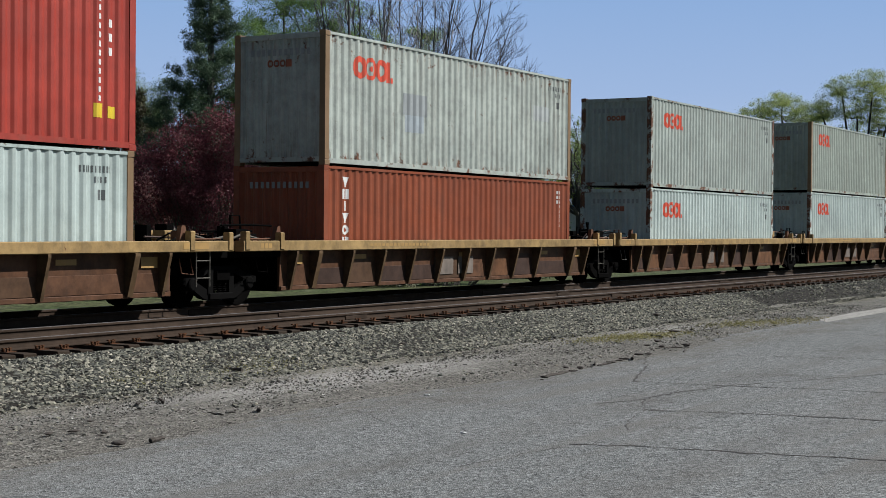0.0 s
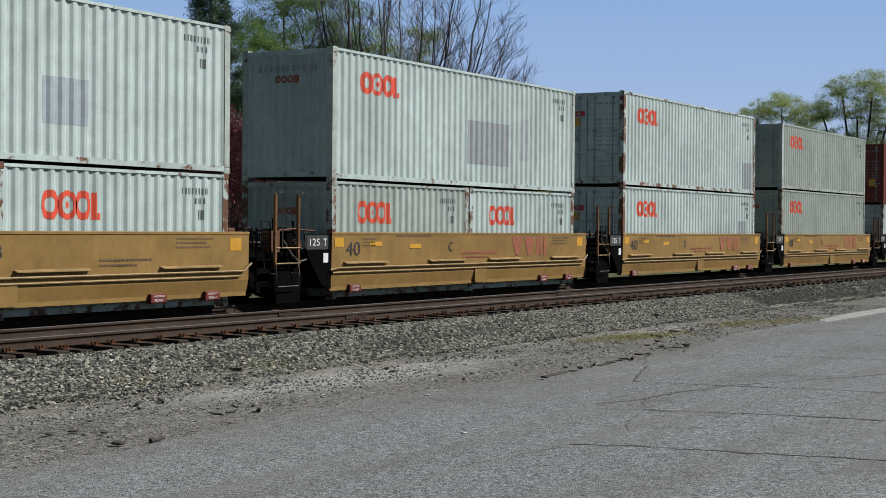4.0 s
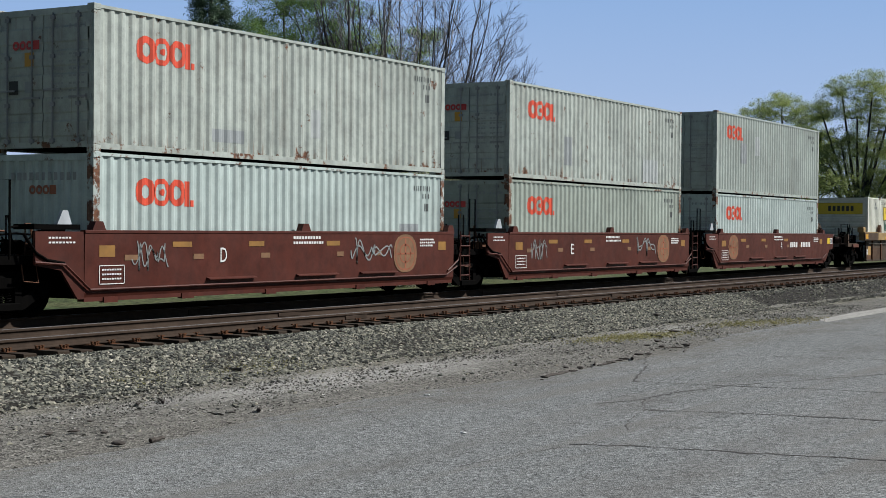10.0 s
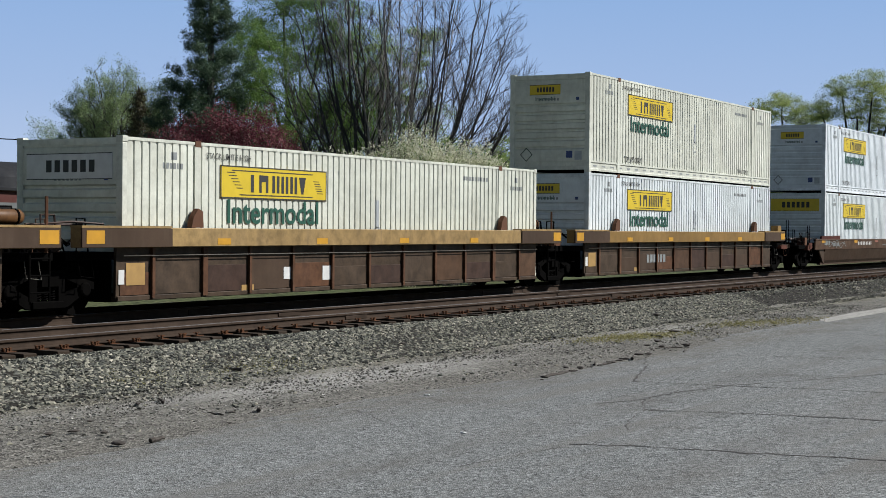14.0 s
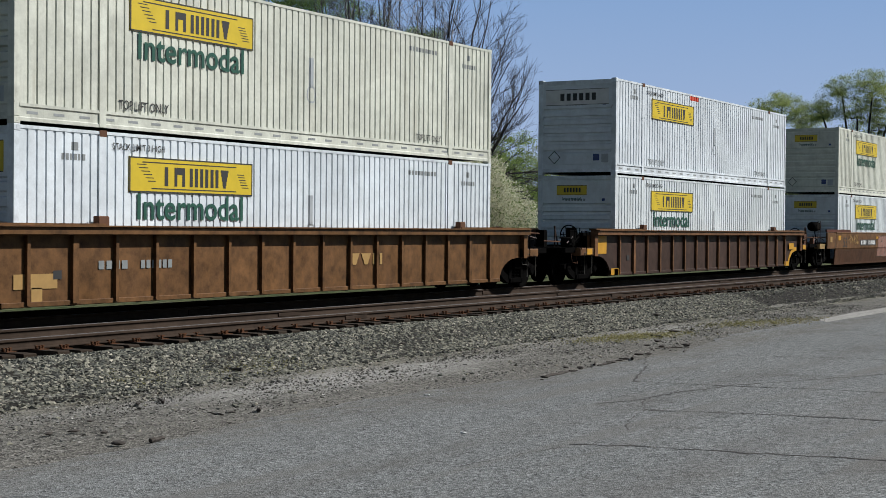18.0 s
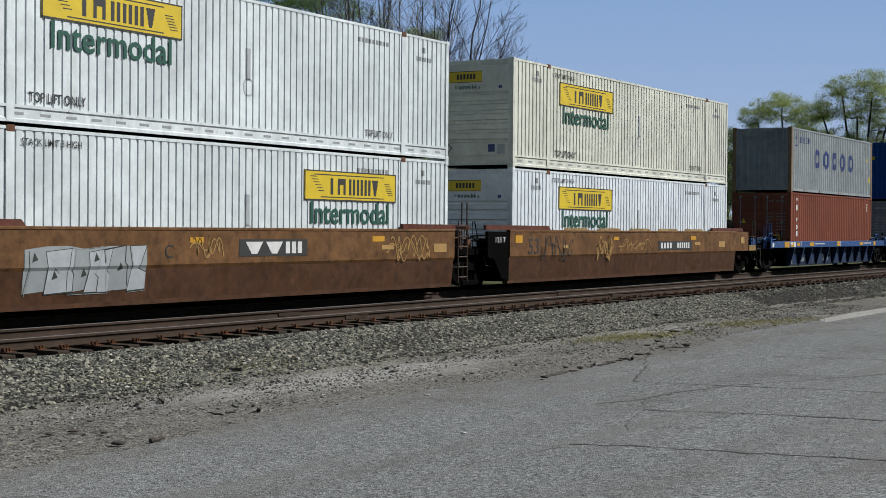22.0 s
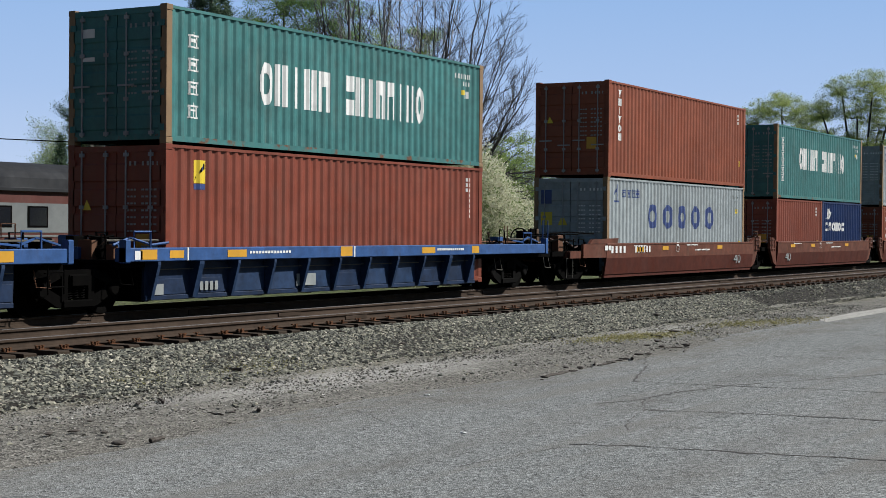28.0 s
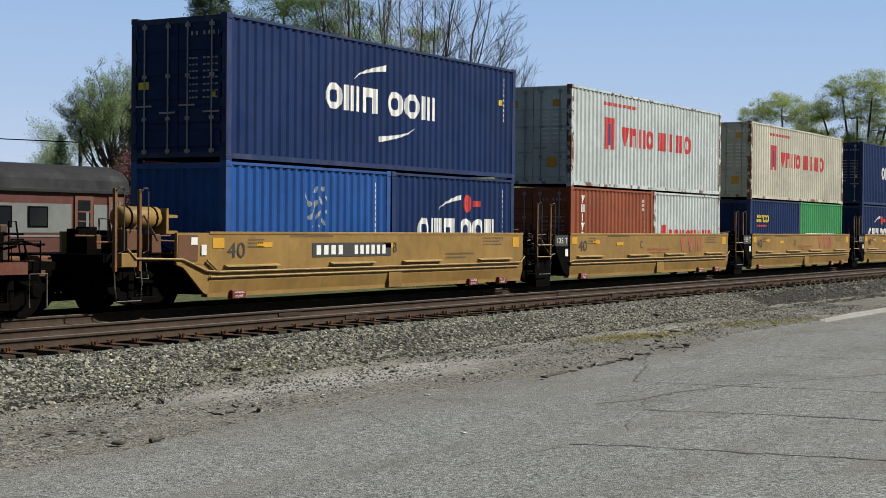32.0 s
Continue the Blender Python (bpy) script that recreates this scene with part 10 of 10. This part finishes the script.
part("white_panel", Geo().box(-1.72, -1.0, -0.02, -0.002, 1.65, 3.0), COACH_W, coach)
part("white_stripe", Geo().box(-CL, -0.95, -0.024, -0.004, 1.80, 1.86), COACH_W, coach)
for i in range(12):
    x0 = -4.1 - 1.02 * 0 - i * 1.75
    fr = part("window", Geo().box(x0 - 1.0, x0, -0.035, 0.0, 2.12, 2.9, 0.02), GRIME_SHADE, coach)
    part("pane", Geo().box(x0 - 0.92, x0 - 0.08, -0.045, -0.03, 2.2, 2.84), GLASS, fr)
dr = part("door", Geo().box(-2.75, -1.78, -0.05, 0.0, 1.3, 3.3), WOODM, coach, "brown wooden vestibule door")
part("pane", Geo().box(-2.6, -1.95, -0.06, -0.045, 1.7, 3.15), GLASS, dr)
for z in (2.0, 2.35, 2.7):
    part("glazing_bar", Geo().box(-2.6, -1.95, -0.075, -0.058, z, z + 0.05), WOODM, dr)
part("curtain", Geo().box(-2.2, -2.05, -0.08, -0.061, 1.7, 2.7), COACH_W, dr, "pale curtain")
d2 = part("door", Geo().box(-0.95, -0.12, -0.05, 0.0, 1.3, 3.3), WOODM, coach, "wooden door with small panes")
for i in range(3):
    for j in range(3):
        part("pane", Geo().box(-0.82 + 0.2 * i, -0.66 + 0.2 * i, -0.06, -0.045, 2.1 + 0.36 * j, 2.4 + 0.36 * j), COACH_W, d2)
part("corner_post", Geo().box(-0.1, 0.02, -0.06, 0.05, 1.0, 3.5), GRIME_SHADE, coach)
part("underframe", Geo().box(-CL, 0, 0.2, CW - 0.2, 0.75, 1.05), GRIME_SHADE, coach)
for x in (-4.0, -CL + 4.0):
    part("bogie", Geo().box(x - 1.4, x + 1.4, 0.4, CW - 0.4, 0.3, 0.75, 0.05).lathe_y([(0.45, 0.4), (0.45, CW - 0.4)], x - 1.0, 0.45, 16).lathe_y([(0.45, 0.4), (0.45, CW - 0.4)], x + 1.0, 0.45, 16), GRIME_SHADE, coach)

# small buildings, a fence and a pole
SHED_W = paint("white clapboard", (0.4712, 0.4788, 0.4712), dirt=0.25)
ROOF_B = flat("blue metal roof", (0.0456, 0.152, 0.3496), 0.45, 0.12)
ROOF_G = flat("grey shingle roof", (0.076, 0.0722, 0.0684), 0.9, 0.3, 9)


def shed(x, y, w, d, h, rise, wall, roof, label, rz=0, over=0.25):
    s = thing("shed", pose(x, y, lie(y) - 0.02, 0, 0, rz), label, "shed")
    part("wall", Geo().prism_y([(-w / 2, 0), (w / 2, 0), (w / 2, h), (0, h + rise), (-w / 2, h)], -d / 2, d / 2), wall, s)
    for k in (-1, 1):
        part("roof", Geo().prism_y([(0, h + rise + 0.10), (0, h + rise), (k * (w / 2 + over), h - over * rise / (w / 2)), (k * (w / 2 + over), h - over * rise / (w / 2) + 0.10)], -d / 2 - over, d / 2 + over), roof, s)
    dd = part("door", Geo().box(-0.5, 0.5, -d / 2 - 0.04, -d / 2, 0, 2.0), GRIME_SHADE, s)
    for k in (-1, 1):
        wv = part("window", Geo().box(k * w * 0.33 - 0.4, k * w * 0.33 + 0.4, -d / 2 - 0.03, -d / 2, 1.0, 1.9), GLASS, s)
    return s


shed(106.3, 26.2, 8.0, 7.0, 3.1, 1.25, SHED_W, ROOF_B, "small white building with a blue metal roof", 62)
shed(67.2, 34.3, 3.2, 4.0, 2.3, 1.0, SHED_W, ROOF_G, "white gabled garden shed", 30)
fence = thing("wooden_fence", pose(55, 27, lie(27)), "grey weathered board fence", "fence")
for i in range(9):
    part("post", Geo().box(i * 1.1, i * 1.1 + 0.1, 0, 0.1, 0, 2.3), BARK_L, fence)
for z in (1.2, 2.1):
    part("board", Geo().box(0, 8.9, -0.03, 0, z, z + 0.14), BARK_L, fence)
pole = thing("utility_pole", pose(67.3, 43.5, -0.5), "wooden utility pole with one crossarm", "pole")
part("post", Geo().tube([(0, 0, 0), (0, 0, 7.1)], 0.14, 8, 0.11), BARK_D, pole)
part("crossarm", Geo().box(-0.95, 0.95, -0.9, -0.75, 6.85, 7.0), BARK_D, pole)
for k in (-0.85, 0.85):
    part("insulator", Geo().tube([(k, -0.82, 7.0), (k, -0.82, 7.2)], 0.06, 6), GRIME_SHADE, pole)
wire = thing("overhead_wire", pose(0, 0, 0), "thin dark overhead wire", "wire")
part("wire", Geo().tube([(67.3, 43.5, 6.62), (50, 47, 6.45), (30, 51, 6.4), (0, 57, 6.6)], 0.03, 4), GRIME_SHADE, wire)

# ---- small things on the ground ----
CRACK = flat("crack filled with dark grit", (0.0418, 0.038, 0.0342), 0.95, 0.3, 20)
DEBRIS = flat("weathered dark wood", (0.0456, 0.038, 0.0319), 0.95, 0.3, 12)


def crack(points, width, seed):
    """A meandering crack in the asphalt."""
    rnd = random.Random(seed)
    pts = []
    for (xa, ya), (xb, yb) in zip(points, points[1:]):
        n = max(2, int(math.hypot(xb - xa, yb - ya) / 0.12))
        for i in range(n):
            t = i / n
            pts.append((xa + (xb - xa) * t + rnd.uniform(-0.035, 0.035), ya + (yb - ya) * t + rnd.uniform(-0.035, 0.035)))
    g = Geo()
    vs, fs = [], []
    for i, (x, y) in enumerate(pts):
        a, b = pts[max(0, i - 1)], pts[min(len(pts) - 1, i + 1)]
        d = Vector((b[0] - a[0], b[1] - a[1], 0)).normalized()
        w = width * rnd.uniform(0.35, 1.2)
        for s in (-1, 1):
            vs.append((x - d.y * w * s, y + d.x * w * s, lie(y) + 0.026))
    for i in range(len(pts) - 1):
        fs.append((2 * i, 2 * i + 1, 2 * i + 3, 2 * i + 2))
    g.add(vs, fs)
    ob = new("crack", g.mesh("crack"))
    ob.data.materials.append(CRACK)
    tagged(ob, "dark crack in the asphalt", "crack", kind="structure")


crack([(23.44, -10.27), (22.19, -10.83), (19.62, -11.7)], 0.0150, 1)
crack([(19.62, -11.7), (19.58, -13.09), (19.63, -14.28), (19.57, -15.14), (19.5, -17.0)], 0.0286, 2)
crack([(16.79, -12.46), (17.45, -12.77), (18.05, -12.74), (19.58, -13.09), (21.06, -13.86), (22.26, -14.47), (24.0, -15.4)], 0.0204, 3)
crack([(16.37, -13.25), (16.51, -14.18), (16.58, -15.31), (16.53, -15.91), (16.5, -17.2)], 0.0272, 4)
crack([(13.29, -13.76), (13.48, -14.49), (13.49, -15.42), (13.6, -16.65), (13.6, -17.6)], 0.0245, 5)
crack([(17.45, -12.77), (16.3, -13.25), (15.77, -13.34), (14.44, -13.81)], 0.0082, 6)
crack([(11.48, -13.49), (12.25, -13.63), (13.29, -13.76)], 0.0082, 7)
crack([(24.73, -10.65), (24.93, -12.25), (24.97, -13.79), (25.0, -16.0)], 0.0272, 8)
crack([(15.0, -9.95), (14.7, -10.5), (13.75, -11.5)], 0.0068, 9)
crack([(21.5, -11.6), (21.6, -13.0), (21.4, -14.6)], 0.0109, 10)
crack([(14.9, -12.2), (14.8, -13.3), (15.0, -14.6)], 0.0082, 11)
slab = new("concrete_apron", Geo().prism_z([(36.5, -9.3), (40.5, -9.05), (60, -9.3), (60, -13), (41.7, -13), (35.4, -11.2), (35.2, -10.0)], -0.44, -0.352).mesh("concrete_apron"))
slab.data.materials.append(CONCRETE)
tagged(slab, "pale broken edge of a concrete apron", "concrete", kind="structure")


def stick(x, y, l, rz, r, seed, name="stick", label="weathered dark stick lying on the gravel"):
    rnd = random.Random(seed)
    z = lie(y) + r
    a = radians(rz)
    pts = [(x + math.cos(a) * l * (k / 4 - 0.5) + rnd.uniform(-1, 1) * l * 0.04, y + math.sin(a) * l * (k / 4 - 0.5) + rnd.uniform(-1, 1) * l * 0.04, z + 0.01 * (k % 2)) for k in range(5)]
    ob = new(name, Geo().tube(pts, r, 6, r * 0.6).mesh(name))
    ob.data.materials.append(DEBRIS)
    tagged(ob, label, "stick", "debris on the verge")


def rock(x, y, s, seed, mat=None, label="loose dark stone on the asphalt edge"):
    rnd = random.Random(seed)
    bm = bmesh.new()
    bmesh.ops.create_icosphere(bm, subdivisions=2, radius=s)
    for v in bm.verts:
        v.co *= 1 + 0.28 * noise.noise(v.co * (2.2 / s) + Vector((seed, 0, 0)))
        v.co.z *= 0.42
        v.co.x *= 1.25 + 0.5 * (seed % 3)
    me = bpy.data.meshes.new("rock")
    bm.to_mesh(me)
    bm.free()
    me.materials.append(mat or DEBRIS)
    ob = new("rock", me)
    ob.matrix_basis = pose(x, y, lie(y) + 0.02 + s * 0.35, 0, 0, rnd.uniform(0, 180))
    tagged(ob, label, "stone", "debris on the verge")


for k, (x, y, s) in enumerate([(11.28, -9.9, 0.085), (11.55, -8.72, 0.06), (11.84, -8.79, 0.05), (11.9, -9.15, 0.055), (14.26, -7.53, 0.045), (14.04, -9.13, 0.03), (22.78, -6.03, 0.07), (34.21, -6.05, 0.11),
                               (27.5, -8.84, 0.08), (26.73, -9.72, 0.09), (24.2, -9.85, 0.07), (30.7, -7.9, 0.08), (23.2, -9.98, 0.06), (21.3, -9.87, 0.05), (13.2, -9.75, 0.03), (10.7, -8.2, 0.05), (12.6, -8.3, 0.04)]):
    rock(x, y, s * 0.7, k)
for k, (x, y) in enumerate([(19.31, -10.46), (20.54, -10.23), (21.37, -10.11), (21.88, -10.16), (22.81, -10.04), (23.22, -10.06), (23.84, -9.94), (26.51, -9.09), (26.14, -9.41), (25.3, -9.96), (26.36, -9.86), (19.76, -10.37),
                            (21.62, -10.14), (22.4, -10.12), (24.3, -9.9), (20.1, -10.3), (20.9, -10.2)]):
    rock(x + 0.13 * math.sin(k * 5.0), y + 0.07 * math.sin(k * 3.1), 0.022 + 0.014 * (k % 3), 70 + k, None, "dark lump of broken asphalt along the edge")
for k, (x, y, l, rz) in enumerate([(21.64, -6.16, 0.9, 40), (14.73, -7.49, 0.45, 50), (11.73, -10.0, 0.25, 10), (21.88, -5.2, 0.4, 120), (25.4, -10.2, 0.5, 15), (14.4, -9.25, 0.2, 30), (26.2, -9.6, 0.6, 150), (22.3, -9.9, 0.45, 20),
                                   (20.2, -10.28, 0.9, 8), (21.0, -10.2, 0.7, 12), (22.3, -10.1, 0.8, 5), (23.6, -10.0, 0.5, 20), (13.9, -9.0, 0.3, 75), (29.2, -8.1, 0.5, 60), (17.8, -6.2, 0.35, 100)]):
    stick(x, y, l, rz, 0.012 + 0.008 * (k % 3), k)
rock(16.73, -10.12, 0.028, 40, MWHITE, "small white pebble on the asphalt")
rock(13.58, -12.42, 0.022, 41, MWHITE, "small white pebble on the asphalt")
DRY = leaf_mat("dry grass blades", (0.152, 0.1444, 0.038), (0.3192, 0.2888, 0.1216), 0.2)
for k, (x, y, w, n) in enumerate([(28.4, -7.6, 1.6, 1100), (29.6, -7.95, 1.6, 900), (34.6, -8.15, 1.8, 900), (18.96, -6.1, 0.9, 400), (15.8, -6.15, 0.8, 260), (36.0, -8.75, 1.8, 700), (18.0, -6.25, 0.8, 260)]):
    rg = np.random.default_rng(60 + k)
    px = np.stack([rg.normal(x, w * 0.55, n), rg.normal(y, w * 0.22, n), np.zeros(n)], -1)
    px[:, 2] = [lie(v) + 0.02 for v in px[:, 1]]
    ob = new("dry_grass", leaf_mesh("dry_grass", px, 0.045, rg, 0.25))
    ob.data.materials.append(DRY)
    tagged(ob, "flattened dry grass on the gravel verge", "grass", kind="stuff")

# the haze-pale sky low behind the trees, far off
m, nt, b = mat_base("low spring sky")
tc = nt.nodes.new("ShaderNodeTexCoord")
sep = nt.nodes.new("ShaderNodeSeparateXYZ")
nt.links.new(tc.outputs["Generated"], sep.inputs[0])
em = nt.nodes.new("ShaderNodeEmission")
nt.links.new(ramp(nt, sep.outputs["Z"], [(0.0, (0.58, 0.68, 0.84)), (0.2, (0.48, 0.60, 0.83)), (0.4, (0.37, 0.52, 0.80)), (0.62, (0.29, 0.46, 0.77)), (1.0, (0.22, 0.40, 0.73))]), em.inputs[0])
em.inputs[1].default_value = 0.73
nt.links.new(em.outputs[0], nt.nodes["Material Output"].inputs[0])
g = Geo()
for k in range(25):
    a = YAW + radians(-30 + 60 * k / 24)
    for z in (-40, 420):
        g.v.append((1600 * math.sin(a), -20 + 1600 * math.cos(a), z))
    if k:
        g.f.append((2 * k - 2, 2 * k, 2 * k + 1, 2 * k - 1))
bd = new("sky_backdrop", g.mesh("sky_backdrop"))
bd.data.materials.append(m)
tagged(bd, "pale blue spring sky behind the trees", "sky", kind="structure")


def motions():
    """The train runs by; its wheels roll."""
    for ob, u, z in TRAIN:
        walk(ob, [(t, pose(u - s, 0, z)) for t, s in RUN])
    ts, ss = [t for t, s in RUN], [s for t, s in RUN]
    shared = {}
    for w, dx in WHEELS:
        if dx not in shared:
            rows = []
            for k in range(32 * FPS + 1):
                t = k / FPS
                rows.append((t, pose(dx, 0, 0.457, 0, -math.degrees(float(np.interp(t, ts, ss)) / 0.457))))
            walk(w, rows)
            shared[dx] = w
        else:
            src = shared[dx].animation_data
            w.rotation_mode = "QUATERNION"
            data = w.animation_data_create()
            data.action = src.action
            data.action_slot = src.action_slot


motions()
